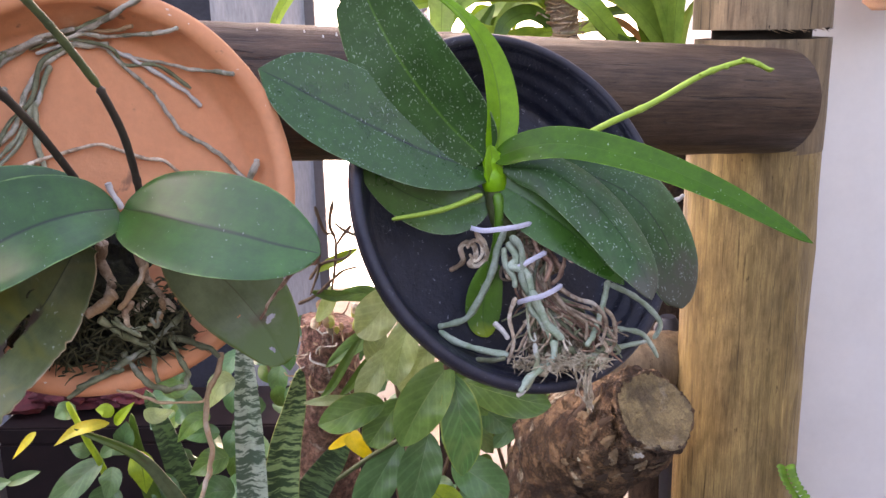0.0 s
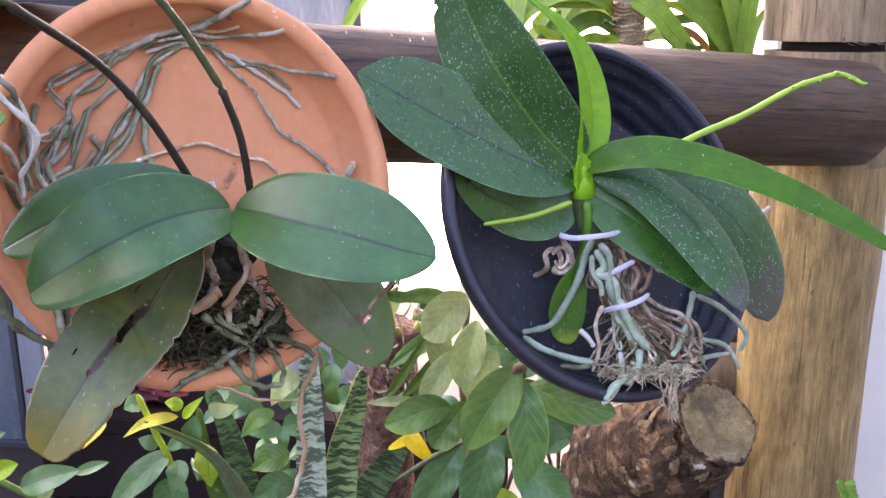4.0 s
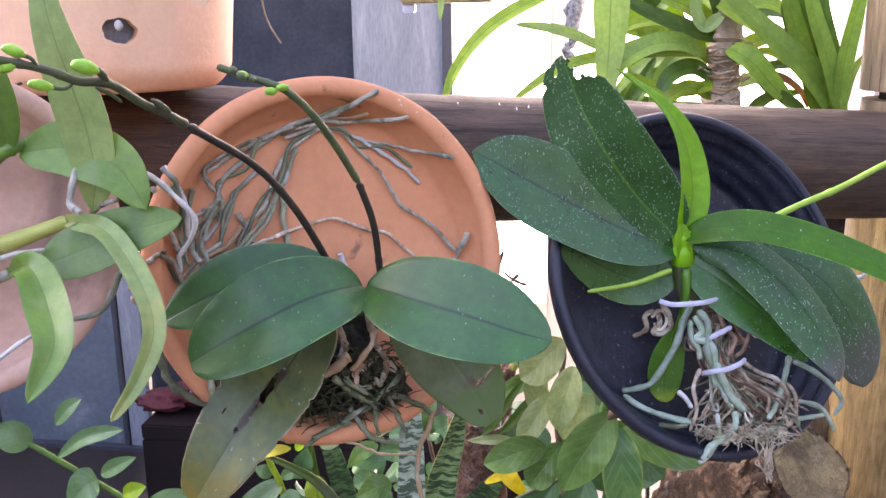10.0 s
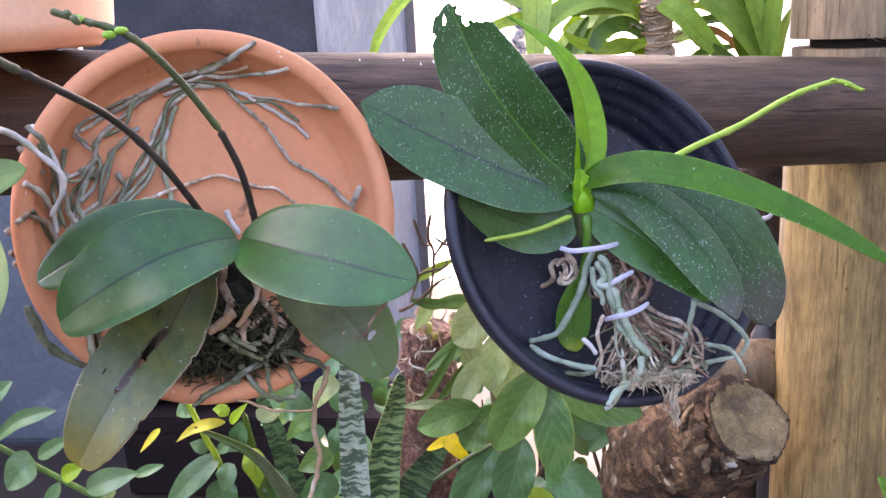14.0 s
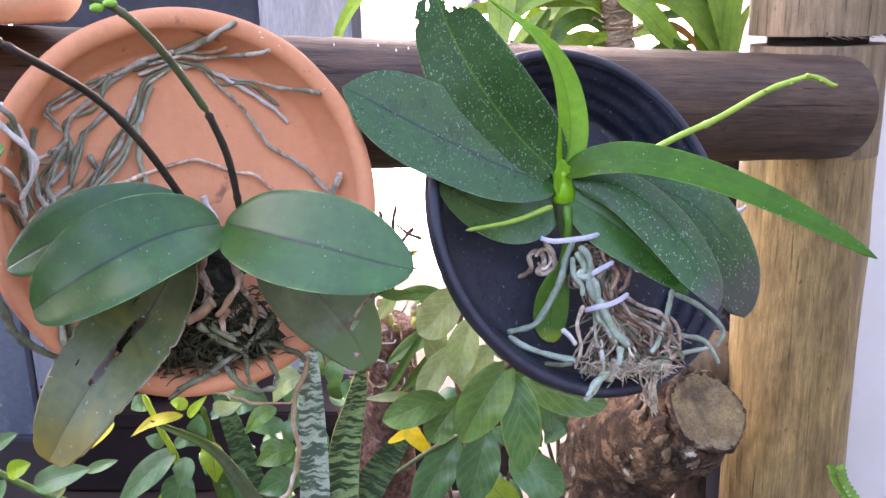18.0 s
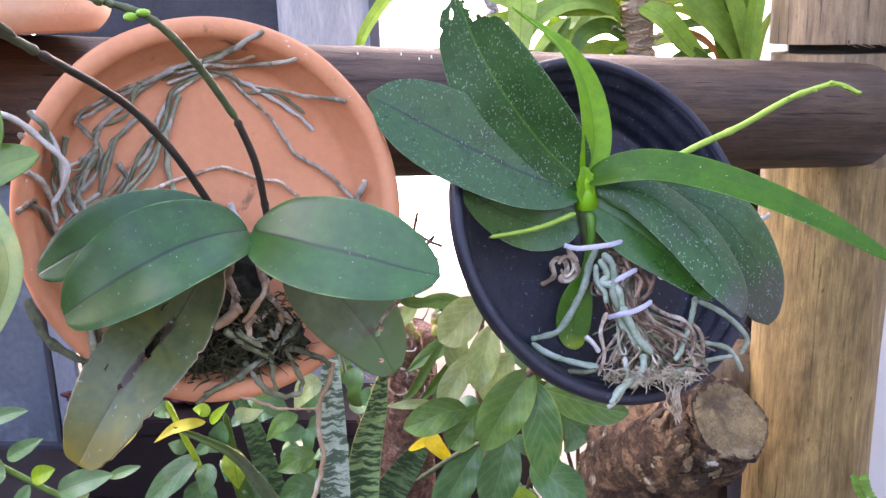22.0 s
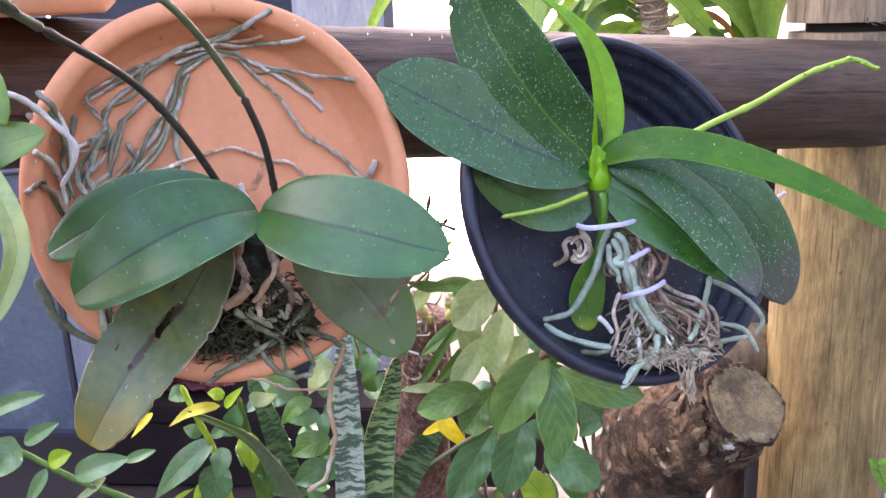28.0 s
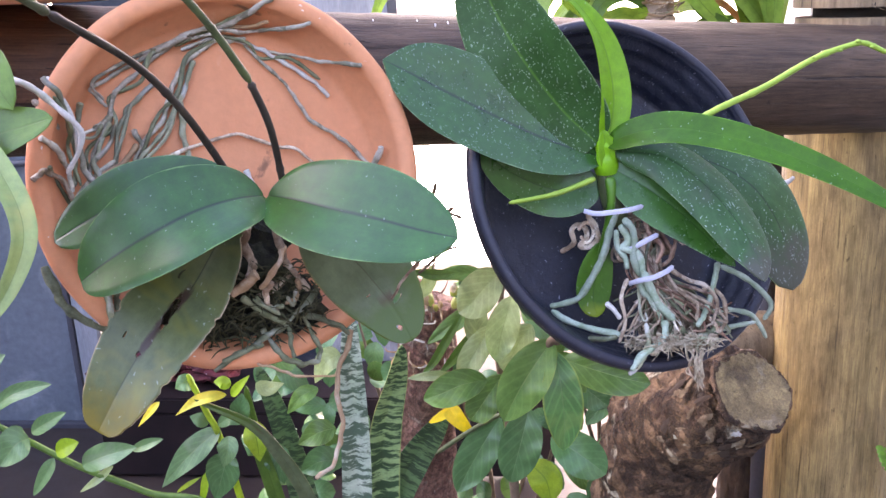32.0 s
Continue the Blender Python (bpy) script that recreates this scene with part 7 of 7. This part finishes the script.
# ---- small fern on the post ----
M["fern"] = leaf_mat("fern_leaf", (0.14, 0.34, 0.03), (0.10, 0.27, 0.025), 0.45, glow=0.2)
fern = thing("small_fern", (0.4680, 1.0600, 0.8770), "small bright green fern growing on the post", "fern")
stalk = spline([(0.4740, 1.0600, 0.8720), (0.4570, 1.0550, 0.8960), (0.4410, 1.0500, 0.9200), (0.4320, 1.0450, 0.9430)], 10)
part("stalk", tube(bmesh.new(), stalk, 0.0008, 0.0005, 6, 12), M["fern"], fern)
for k in range(1, 11):
    for s in (-1, 1):
        leaf(fern, [stalk[k], stalk[k] + Vector((0.008 * s, -0.002, 0.004)), stalk[k] + Vector((0.012 * s, -0.002, 0.003))], 0.0065, M["fern"], shape=(0.8, 0.5, 0.3), nl=6, nw=4, thick=0.0006)

# ---- broad-leaved shrub below the plastic saucer ----
M["shrub"] = leaf_mat("shrub_leaf", (0.110, 0.225, 0.052), (0.066, 0.155, 0.034), 0.30, (0.20, 0.30, 0.10), 0.012, veins=0.16, glow=0.08, edge=(0.20, 0.27, 0.06), edge_w=0.022, spec=0.4)
# Paler copy of the shrub leaf: light from behind put into its colour.
M["shrub_backlit"] = leaf_mat("pale_backlit_shrub_leaf", (0.42, 0.50, 0.27), (0.31, 0.40, 0.20), 0.34, (0.28, 0.36, 0.17), 0.015, veins=0.12, glow=0.45)
M["shrub_blue"] = leaf_mat("bluish_shrub_leaf", (0.068, 0.170, 0.058), (0.040, 0.122, 0.038), 0.28, (0.13, 0.22, 0.10), 0.012, veins=0.16, spec=0.45)
M["shrub_new"] = leaf_mat("mottled_shrub_leaf", (0.08, 0.24, 0.06), (0.055, 0.17, 0.045), 0.34, (0.12, 0.22, 0.08), 0.015, veins=0.25, edge=(0.22, 0.32, 0.06), edge_w=0.06, blotch=(0.14, 0.26, 0.07))
M["twig"] = surface("brown_twig", (0.16, 0.11, 0.07), (0.09, 0.06, 0.04), 50, 0.8, 0.9, bumps=0.5)
shrub = thing("shrub", (0.0, 0.93, 0.0), "shrub with broad rounded grey-green leaves", "shrub")
part("stem", tube(bmesh.new(), [(0.02, 0.98, 0.0), (0.0, 0.96, 0.5), (-0.0390, 0.9300, 1.0020), (-0.0000, 0.8700, 1.1530), (0.0150, 0.8600, 1.1700)], 0.008, 0.004, 10, 40, 0.1), M["twig"], shrub)
part("stem", tube(bmesh.new(), [(-0.0400, 0.9400, 0.9660), (-0.0440, 0.9300, 1.0610), (-0.0530, 0.9300, 1.1330), (-0.0450, 0.9500, 1.2090)], 0.005, 0.003, 8, 24, 0.1), M["twig"], shrub)
part("stem", tube(bmesh.new(), [(-0.1320, 0.9600, 0.9830), (-0.0870, 0.9500, 1.0200), (-0.0450, 0.9300, 1.0540)], 0.003, 0.0025, 8, 14, 0.1), M["spike_olive"], shrub)
for pts, w, m in (
    ([(0.0080, 0.8650, 1.1690), (-0.0120, 0.8550, 1.1430), (-0.0310, 0.8500, 1.1120), (-0.0450, 0.8500, 1.0820)], 0.050, "shrub"),
    ([(0.0110, 0.8650, 1.1550), (0.0160, 0.8500, 1.1230), (0.0190, 0.8450, 1.0860), (0.0180, 0.8450, 1.0500)], 0.043, "shrub_new"),
    ([(-0.0640, 0.8900, 1.1120), (-0.0880, 0.8750, 1.1140), (-0.1130, 0.8700, 1.1050), (-0.1330, 0.8700, 1.0980)], 0.037, "shrub"),
    ([(-0.0470, 0.9000, 1.1130), (-0.0610, 0.8850, 1.0980), (-0.0750, 0.8800, 1.0790), (-0.0830, 0.8800, 1.0680)], 0.036, "shrub"),
    ([(-0.0470, 0.9500, 1.2190), (-0.0650, 0.9400, 1.2050), (-0.0820, 0.9350, 1.1860), (-0.0960, 0.9350, 1.1750)], 0.046, "shrub_backlit"),
    ([(-0.0350, 0.9200, 1.1990), (-0.0420, 0.9050, 1.1780), (-0.0490, 0.9000, 1.1530), (-0.0520, 0.9000, 1.1290)], 0.036, "shrub_backlit"),
    ([(-0.0590, 0.9400, 1.1570), (-0.0740, 0.9250, 1.1380), (-0.0870, 0.9200, 1.1160), (-0.0960, 0.9200, 1.1000)], 0.030, "shrub_backlit"),
    ([(-0.0180, 0.9100, 1.0680), (-0.0250, 0.9000, 1.0410), (-0.0340, 0.8950, 1.0080), (-0.0410, 0.8950, 0.9820)], 0.048, "shrub_blue"),
    ([(0.0080, 0.9200, 1.0280), (0.0300, 0.9050, 1.0190), (0.0520, 0.9000, 1.0040), (0.0680, 0.9000, 0.9900)], 0.048, "shrub_blue"),
    ([(0.0210, 0.9200, 1.1240), (0.0520, 0.9050, 1.1180), (0.0890, 0.9000, 1.1080), (0.1160, 0.9000, 1.1020)], 0.044, "shrub"),
    ([(-0.0530, 0.9600, 1.0310), (-0.0710, 0.9500, 1.0060), (-0.0920, 0.9450, 0.9690), (-0.1070, 0.9400, 0.9410)], 0.046, "shrub_blue"),
    ([(-0.0130, 0.9300, 1.1610), (-0.0260, 0.9200, 1.1480), (-0.0390, 0.9200, 1.1230), (-0.0460, 0.9200, 1.1090)], 0.034, "shrub_backlit"),
    ([(-0.0630, 1.0000, 1.1620), (-0.0860, 0.9900, 1.1550), (-0.1140, 0.9850, 1.1380), (-0.1400, 0.9850, 1.1170)], 0.022, "shrub"),
    ([(0.0410, 0.9500, 1.0790), (0.0580, 0.9450, 1.0670), (0.0740, 0.9450, 1.0530)], 0.036, "shrub_blue"),
    ([(0.0090, 0.9500, 1.1180), (0.0280, 0.9450, 1.0990), (0.0480, 0.9400, 1.0730)], 0.034, "shrub"),
    ([(-0.1030, 0.9300, 1.1000), (-0.1250, 0.9200, 1.1040), (-0.1570, 0.9200, 1.1010)], 0.012, "shrub_backlit"),
    ([(-0.0660, 0.9700, 1.1080), (-0.0780, 0.9700, 1.1450), (-0.0710, 0.9700, 1.1810)], 0.03, "shrub_backlit"),
    ([(-0.0200, 0.9600, 0.9710), (0.0000, 0.9500, 0.9540), (0.0070, 0.9500, 0.9230)], 0.04, "bright_leaf"),
    ([(-0.0920, 0.9600, 1.1670), (-0.1120, 0.9600, 1.1340), (-0.1300, 0.9600, 1.1040), (-0.1450, 0.9600, 1.0880)], 0.011, "dark_strip"),
    ([(-0.0650, 0.9800, 1.1490), (-0.0870, 0.9800, 1.1260), (-0.1080, 0.9800, 1.0990), (-0.1270, 0.9800, 1.0790)], 0.013, "dark_strip"),
    ([(-0.1070, 1.0000, 1.2020), (-0.1280, 1.0000, 1.2000), (-0.1550, 1.0000, 1.2060)], 0.014, "dark_strip"),
    ([(-0.0600, 1.0200, 1.1850), (-0.0950, 1.0200, 1.1960), (-0.1370, 1.0200, 1.1910)], 0.02, "shrub"),
    ([(-0.1530, 1.0200, 1.1620), (-0.1380, 1.0200, 1.1850), (-0.1330, 1.0200, 1.2070)], 0.018, "shrub_backlit"),
    ([(-0.0980, 1.0000, 1.2560), (-0.1260, 1.0000, 1.2420), (-0.1510, 1.0000, 1.2280)], 0.012, "bright_leaf"),
):
    if m == "bright_leaf":
        m = "strap"
    if m == "dark_strip":
        m = "strap_dark"
    leaf(shrub, pts, w, M[m], face=(0.05, -0.9, 0.4), shape=(0.95, 0.6, 0.1, 0.72), fold=0.35, cup=0.12, thick=0.0008, nl=22, nw=10, wave=0.22)
M["yellow"] = leaf_mat("yellow_leaf", (0.85, 0.64, 0.010), (0.78, 0.55, 0.01), 0.45, glow=0.2)
fallen = thing("yellow_leaf", (-0.1170, 0.9850, 1.0280), "bright yellow folded dead leaf caught among the plants", "leaf")
leaf(fallen, [(-0.1140, 0.9870, 1.0280), (-0.1270, 0.9840, 1.0210), (-0.1420, 0.9800, 1.0140)], 0.012, M["yellow"], name="half", shape=(0.6, 0.5, 0.6), thick=0.0005)
leaf(fallen, [(-0.1170, 0.9870, 1.0300), (-0.1060, 0.9820, 1.0180), (-0.0890, 0.9800, 0.9990)], 0.022, M["yellow"], name="half", shape=(0.5, 0.4, 0.8), thick=0.0005, twist=(0, 20))

# ---- fibre block with a small mounted plant ----
block = thing("fibre_block", (-0.1560, 1.1000, 1.0920), "reddish tree-fern fibre block with small dry roots", "plant mount")
part("block", bark_tube([(-0.1690, 1.12, 0.0), (-0.1690, 1.12, 0.6), (-0.1680, 1.1200, 0.8730), (-0.1630, 1.1200, 0.9810), (-0.1570, 1.1200, 1.0670), (-0.1490, 1.1200, 1.1260)], 0.045, 0.040, 40, 60, 0.12), M["bark_red"], block)
rng = random.Random(8)
for k in range(60):
    a = Vector((-0.1520, 1.0750, 1.1020)) + Vector((rng.uniform(-0.04, 0.035), rng.uniform(-0.01, 0.02), rng.uniform(-0.06, 0.05)))
    d = Vector((rng.uniform(-0.02, 0.02), rng.uniform(-0.01, 0), rng.uniform(-0.035, 0.03)))
    root("rootlet", [a, a + d * 0.5 + Vector((rng.uniform(-0.008, 0.008), -0.005, 0)), a + d], rng.uniform(0.0008, 0.0018), M[rng.choice(("root_dry", "root_tan", "bark_red", "root_white"))], block, 0.0007, 0.3, 5)
for k in range(18):
    a = Vector((-0.1370, 1.0600, 1.1550)) + Vector((rng.uniform(-0.03, 0.03), rng.uniform(-0.01, 0.01), rng.uniform(-0.02, 0.02)))
    part("bulb", ball(bmesh.new(), a, rng.uniform(0.004, 0.007), (0.8, 0.8, 1.2), 8, 0.3), M[rng.choice(("root_tan", "root_dry", "cane"))], block)
for pts in ([(-0.1190, 0.9700, 1.3190), (-0.1250, 0.9800, 1.2900), (-0.1200, 0.9850, 1.2670), (-0.1270, 1.0000, 1.2210), (-0.1420, 1.0500, 1.1740)], [(-0.1390, 0.9700, 1.3130), (-0.1310, 0.9750, 1.2840), (-0.1190, 0.9800, 1.2790)], [(-0.1010, 0.9800, 1.2890), (-0.1120, 0.9800, 1.2760), (-0.1220, 0.9850, 1.2610)], [(-0.0910, 0.9700, 1.2780), (-0.1080, 0.9750, 1.2840), (-0.1210, 0.9800, 1.2930)], [(-0.1550, 1.0000, 1.2210), (-0.1380, 0.9900, 1.2420), (-0.1100, 0.9850, 1.2500), (-0.1030, 0.9850, 1.2600)], [(-0.1560, 0.9800, 1.2830), (-0.1470, 0.9850, 1.2610), (-0.1420, 0.9900, 1.2380), (-0.1550, 1.0000, 1.2020)], [(-0.1700, 1.0000, 1.1910), (-0.1480, 1.0000, 1.2020), (-0.1190, 1.0000, 1.2280), (-0.0990, 1.0000, 1.2350)]):
    root("twig", pts, 0.0022, M["twig"], block, 0.0013, 0.3, 6)

# ---- snake plants ----
M["snake_pale"] = leaf_mat("pale_snake_leaf", (0.46, 0.55, 0.46), (0.34, 0.46, 0.35), 0.38, bands=(0.075, 0.135, 0.09), spec=0.4)
M["snake"] = leaf_mat("banded_snake_leaf", (0.28, 0.44, 0.20), (0.20, 0.35, 0.14), 0.38, bands=(0.025, 0.075, 0.03), edge=(0.3, 0.36, 0.12), edge_w=0.04)
M["snake_dark"] = leaf_mat("dark_snake_leaf", (0.11, 0.22, 0.09), (0.08, 0.17, 0.065), 0.4, bands=(0.018, 0.05, 0.022))
snake = thing("snake_plant", (-0.23, 1.0, 0.0), "snake plant with upright banded grey-green blades", "snake plant")
for pts, w, m, tw in (
    ([(-0.2470, 0.9850, 0.8060), (-0.2380, 0.9800, 0.9360), (-0.2340, 0.9750, 1.0350), (-0.2320, 0.9700, 1.1130), (-0.2300, 0.9700, 1.1730)], 0.038, "snake_pale", (0, 10)),
    ([(-0.2170, 1.0000, 0.7960), (-0.2110, 1.0000, 0.9250), (-0.2000, 1.0000, 1.0070), (-0.1850, 1.0000, 1.0620), (-0.1740, 1.0000, 1.1100)], 0.047, "snake", (10, 40)),
    ([(-0.2190, 1.0200, 0.7920), (-0.2020, 1.0200, 0.8790), (-0.1720, 1.0200, 0.9380), (-0.1430, 1.0200, 0.9820), (-0.1240, 1.0200, 1.0090)], 0.050, "snake_dark", (0, 20)),
    ([(-0.2930, 0.9800, 0.8190), (-0.3100, 0.9800, 0.9190), (-0.3220, 0.9800, 0.9830), (-0.3380, 0.9800, 1.0460), (-0.3540, 0.9800, 1.0950)], 0.036, "snake_dark", (0, 10)),
    ([(-0.3150, 0.9200, 0.8930), (-0.3260, 0.9100, 0.9690), (-0.3360, 0.9050, 1.0240), (-0.3400, 0.9000, 1.0660), (-0.3420, 0.9000, 1.1020)], 0.020, "strap_dark", (0, 0)),
    ([(-0.2690, 0.8900, 0.9370), (-0.2820, 0.8800, 0.9870), (-0.3030, 0.8750, 1.0300), (-0.3300, 0.8700, 1.0680), (-0.3930, 0.8700, 1.0990)], 0.018, "grey_blade", (0, 0)),
):
    if m == "grey_blade":
        m = "phal_dark"
    leaf(snake, pts, w, M[m], name="blade", face=(0.05, -1, 0.15), shape=(0.42, 0.4, 0.7), fold=0.28, twist=tw, thick=0.003, nl=40, nw=8)
part("root_stock", tube(bmesh.new(), [(-0.23, 1.0, 0.0), (-0.23, 1.0, 0.5), (-0.225, 0.99, 0.78)], 0.05, 0.03, 14, 20, 0.2), M["twig"], snake)

# ---- young plant with yellow leaves ----
M["young"] = leaf_mat("young_green_leaf", (0.115, 0.235, 0.085), (0.08, 0.18, 0.065), 0.38, (0.14, 0.22, 0.08), 0.02, veins=0.12, glow=0.1, blotch=(0.15, 0.22, 0.12))
M["lime"] = leaf_mat("lime_leaf", (0.32, 0.48, 0.03), (0.24, 0.40, 0.02), 0.4, glow=0.3)
M["yellowing"] = leaf_mat("yellowing_leaf", (0.75, 0.62, 0.06), (0.55, 0.55, 0.06), 0.42, glow=0.25)
young = thing("young_shrub", (-0.33, 0.9, 0.0), "young shrub with green leaves and a few yellow ones", "shrub")
part("stem", tube(bmesh.new(), [(-0.30, 0.92, 0.0), (-0.31, 0.91, 0.6), (-0.3610, 0.9000, 0.9370), (-0.3740, 0.8850, 1.0420), (-0.3850, 0.8800, 1.0800), (-0.4010, 0.8800, 1.1250)], 0.005, 0.0032, 10, 40, 0.1), M["strap"], young)
for pts, w, m in (
    ([(-0.3730, 0.8850, 1.0550), (-0.3940, 0.8750, 1.0400), (-0.4190, 0.8700, 1.0170), (-0.4440, 0.8680, 0.9880)], 0.032, "young"),
    ([(-0.3620, 0.8800, 1.0480), (-0.3610, 0.8700, 1.0360), (-0.3690, 0.8700, 1.0140)], 0.026, "young"),
    ([(-0.3520, 0.8850, 1.0620), (-0.3440, 0.8800, 1.0830), (-0.3400, 0.8800, 1.1020)], 0.026, "shrub_blue"),
    ([(-0.3590, 0.8800, 1.1000), (-0.3750, 0.8700, 1.1020), (-0.3950, 0.8700, 1.0950), (-0.4160, 0.8680, 1.0800)], 0.014, "yellowing"),
    ([(-0.4340, 0.8700, 1.0960), (-0.4440, 0.8680, 1.0860), (-0.4610, 0.8660, 1.0670)], 0.009, "yellowing"),
    ([(-0.3550, 0.8850, 1.0960), (-0.3450, 0.8800, 1.1080), (-0.3290, 0.8800, 1.1240)], 0.012, "lime"),
    ([(-0.3550, 0.8800, 1.1080), (-0.3610, 0.8800, 1.1150), (-0.3720, 0.8800, 1.1160)], 0.016, "lime"),
    ([(-0.3680, 0.8900, 1.0210), (-0.3760, 0.8850, 0.9980), (-0.3890, 0.8850, 0.9610)], 0.044, "shrub_blue"),
    ([(-0.3850, 0.8850, 1.0630), (-0.3930, 0.8800, 1.0690), (-0.4050, 0.8800, 1.0730)], 0.018, "young"),
    ([(-0.3730, 0.8800, 1.0620), (-0.3570, 0.8750, 1.0720), (-0.3450, 0.8750, 1.0650)], 0.016, "young"),
    ([(-0.4020, 0.9000, 1.1060), (-0.4110, 0.8900, 1.1100), (-0.4220, 0.8900, 1.1030)], 0.022, "young"),
    ([(-0.3410, 0.9000, 1.0560), (-0.3330, 0.8900, 1.0390), (-0.3320, 0.8900, 1.0100)], 0.030, "strap"),
    ([(-0.3310, 0.9200, 1.0160), (-0.3160, 0.9100, 0.9990), (-0.3120, 0.9100, 0.9690)], 0.034, "shrub_blue"),
    ([(-0.2710, 0.9500, 1.0750), (-0.2900, 0.9400, 1.0690), (-0.3090, 0.9400, 1.0460)], 0.022, "shrub"),
    ([(-0.2650, 0.9600, 1.0480), (-0.2850, 0.9550, 1.0500), (-0.3100, 0.9550, 1.0460)], 0.024, "shrub_blue"),
    ([(-0.2600, 0.9700, 1.0120), (-0.2790, 0.9600, 1.0100), (-0.3050, 0.9600, 0.9940)], 0.034, "shrub"),
    ([(-0.2420, 0.9600, 1.1140), (-0.2570, 0.9500, 1.1110), (-0.2740, 0.9500, 1.0820)], 0.030, "shrub_backlit"),
    ([(-0.2590, 0.9800, 0.9600), (-0.2820, 0.9700, 0.9650), (-0.3080, 0.9700, 0.9490)], 0.040, "shrub_blue"),
    ([(-0.3990, 0.8900, 0.9950), (-0.4010, 0.8850, 0.9760), (-0.4100, 0.8850, 0.9450)], 0.010, "lime"),
    ([(-0.4300, 0.8750, 0.9780), (-0.4120, 0.8700, 0.9920), (-0.3970, 0.8700, 1.0010)], 0.006, "lime"),
    ([(-0.3320, 0.9700, 1.1110), (-0.3150, 0.9700, 1.0990), (-0.2940, 0.9700, 1.1030)], 0.024, "shrub"),
    ([(-0.3470, 0.9500, 1.0820), (-0.3330, 0.9500, 1.0750), (-0.3120, 0.9500, 1.0820)], 0.02, "shrub_backlit"),
):
    leaf(young, pts, w * 0.95, M[m], face=(0.05, -0.85, 0.5), shape=(0.85, 0.6, 0.12, 0.95), fold=0.3, cup=0.1, thick=0.0007, nl=14, nw=6, wave=0.25)

# ---- trailing stem by the old saucer ----
trail = thing("trailing_shrub", (-0.6100, 0.8900, 1.0350), "trailing shrub stem with small soft green leaves", "shrub")
part("stem", tube(bmesh.new(), [((-0.7680, 0.9000, 1.1110)), (-0.6920, 0.8900, 1.0820), (-0.6100, 0.8900, 1.0350), (-0.5440, 0.8850, 1.0020), (-0.4710, 0.8800, 0.9750), (-0.3630, 0.8800, 0.9190), (-0.33, 0.9, 0.55), (-0.33, 0.92, 0.0)], 0.0036, 0.0045, 8, 60, 0.05), M["strap_dark"], trail)
for pts, w, m in (
    ([(-0.6560, 0.8850, 1.0700), (-0.6190, 0.8800, 1.0980), (-0.5860, 0.8750, 1.1110), (-0.5610, 0.8750, 1.1160)], 0.020, "young"),
    ([(-0.6020, 0.8850, 1.0500), (-0.5800, 0.8800, 1.0640), (-0.5490, 0.8750, 1.0810)], 0.020, "young"),
    ([(-0.6070, 0.8850, 1.0420), (-0.6180, 0.8750, 1.0390), (-0.6400, 0.8700, 1.0140)], 0.042, "young"),
    ([(-0.5760, 0.8850, 1.0230), (-0.5600, 0.8800, 1.0330), (-0.5420, 0.8780, 1.0410)], 0.022, "lime"),
    ([(-0.5450, 0.8830, 1.0080), (-0.5120, 0.8750, 1.0250), (-0.4700, 0.8720, 1.0380)], 0.030, "young"),
    ([(-0.4800, 0.8800, 1.0300), (-0.4580, 0.8750, 1.0400), (-0.4370, 0.8730, 1.0480)], 0.013, "young"),
    ([(-0.5800, 0.8850, 1.0160), (-0.5900, 0.8800, 0.9990), (-0.6100, 0.8780, 0.9700)], 0.018, "young"),
    ([(-0.5090, 0.8850, 1.0060), (-0.5260, 0.8800, 0.9920), (-0.5510, 0.8780, 0.9750)], 0.010, "shrub_backlit"),
    ([(-0.6920, 0.8900, 1.0840), (-0.7090, 0.8800, 1.0980), (-0.7340, 0.8750, 1.1060)], 0.038, "young"),
    ([(-0.6500, 0.8800, 1.1160), (-0.6320, 0.8800, 1.1370), (-0.6130, 0.8800, 1.1510)], 0.02, "young"),
):
    leaf(trail, pts, w, M[m], face=(0.05, -0.85, 0.5), shape=(0.9, 0.6, 0.12, 0.75), fold=0.3, thick=0.0007, nl=14, nw=6, wave=0.2)

# ---- dim undergrowth further back ----
under = thing("undergrowth", (-0.1, 1.35, 0.0), "dense dark green undergrowth behind the snake plants", "shrub")
rng = random.Random(21)
for k in range(14):
    x = rng.uniform(-0.30, 0.20)
    part("stem", tube(bmesh.new(), [(x, 1.35, 0.0), (x + rng.uniform(-0.04, 0.04), 1.33, 0.5), (x + rng.uniform(-0.08, 0.08), 1.28, rng.uniform(0.85, 1.05))], 0.006, 0.003, 6, 12), M["twig"], under)
for k in range(190):
    a = Vector((rng.uniform(-0.46, 0.24), rng.uniform(1.10, 1.42), rng.uniform(0.60, 1.06)))
    d = Vector((rng.uniform(-0.05, 0.05), rng.uniform(-0.04, 0.01), rng.uniform(-0.06, 0.03)))
    leaf(under, [a, a + d * 0.5 + Vector((0, -0.006, 0.006)), a + d], rng.uniform(0.022, 0.045), M[rng.choice(("shrub", "shrub_blue", "shrub_blue", "strap_dark", "young"))], face=(rng.uniform(-0.4, 0.4), -0.8, 0.55), shape=(0.95, 0.55, 0.12), thick=0.0007, nl=8, nw=4)
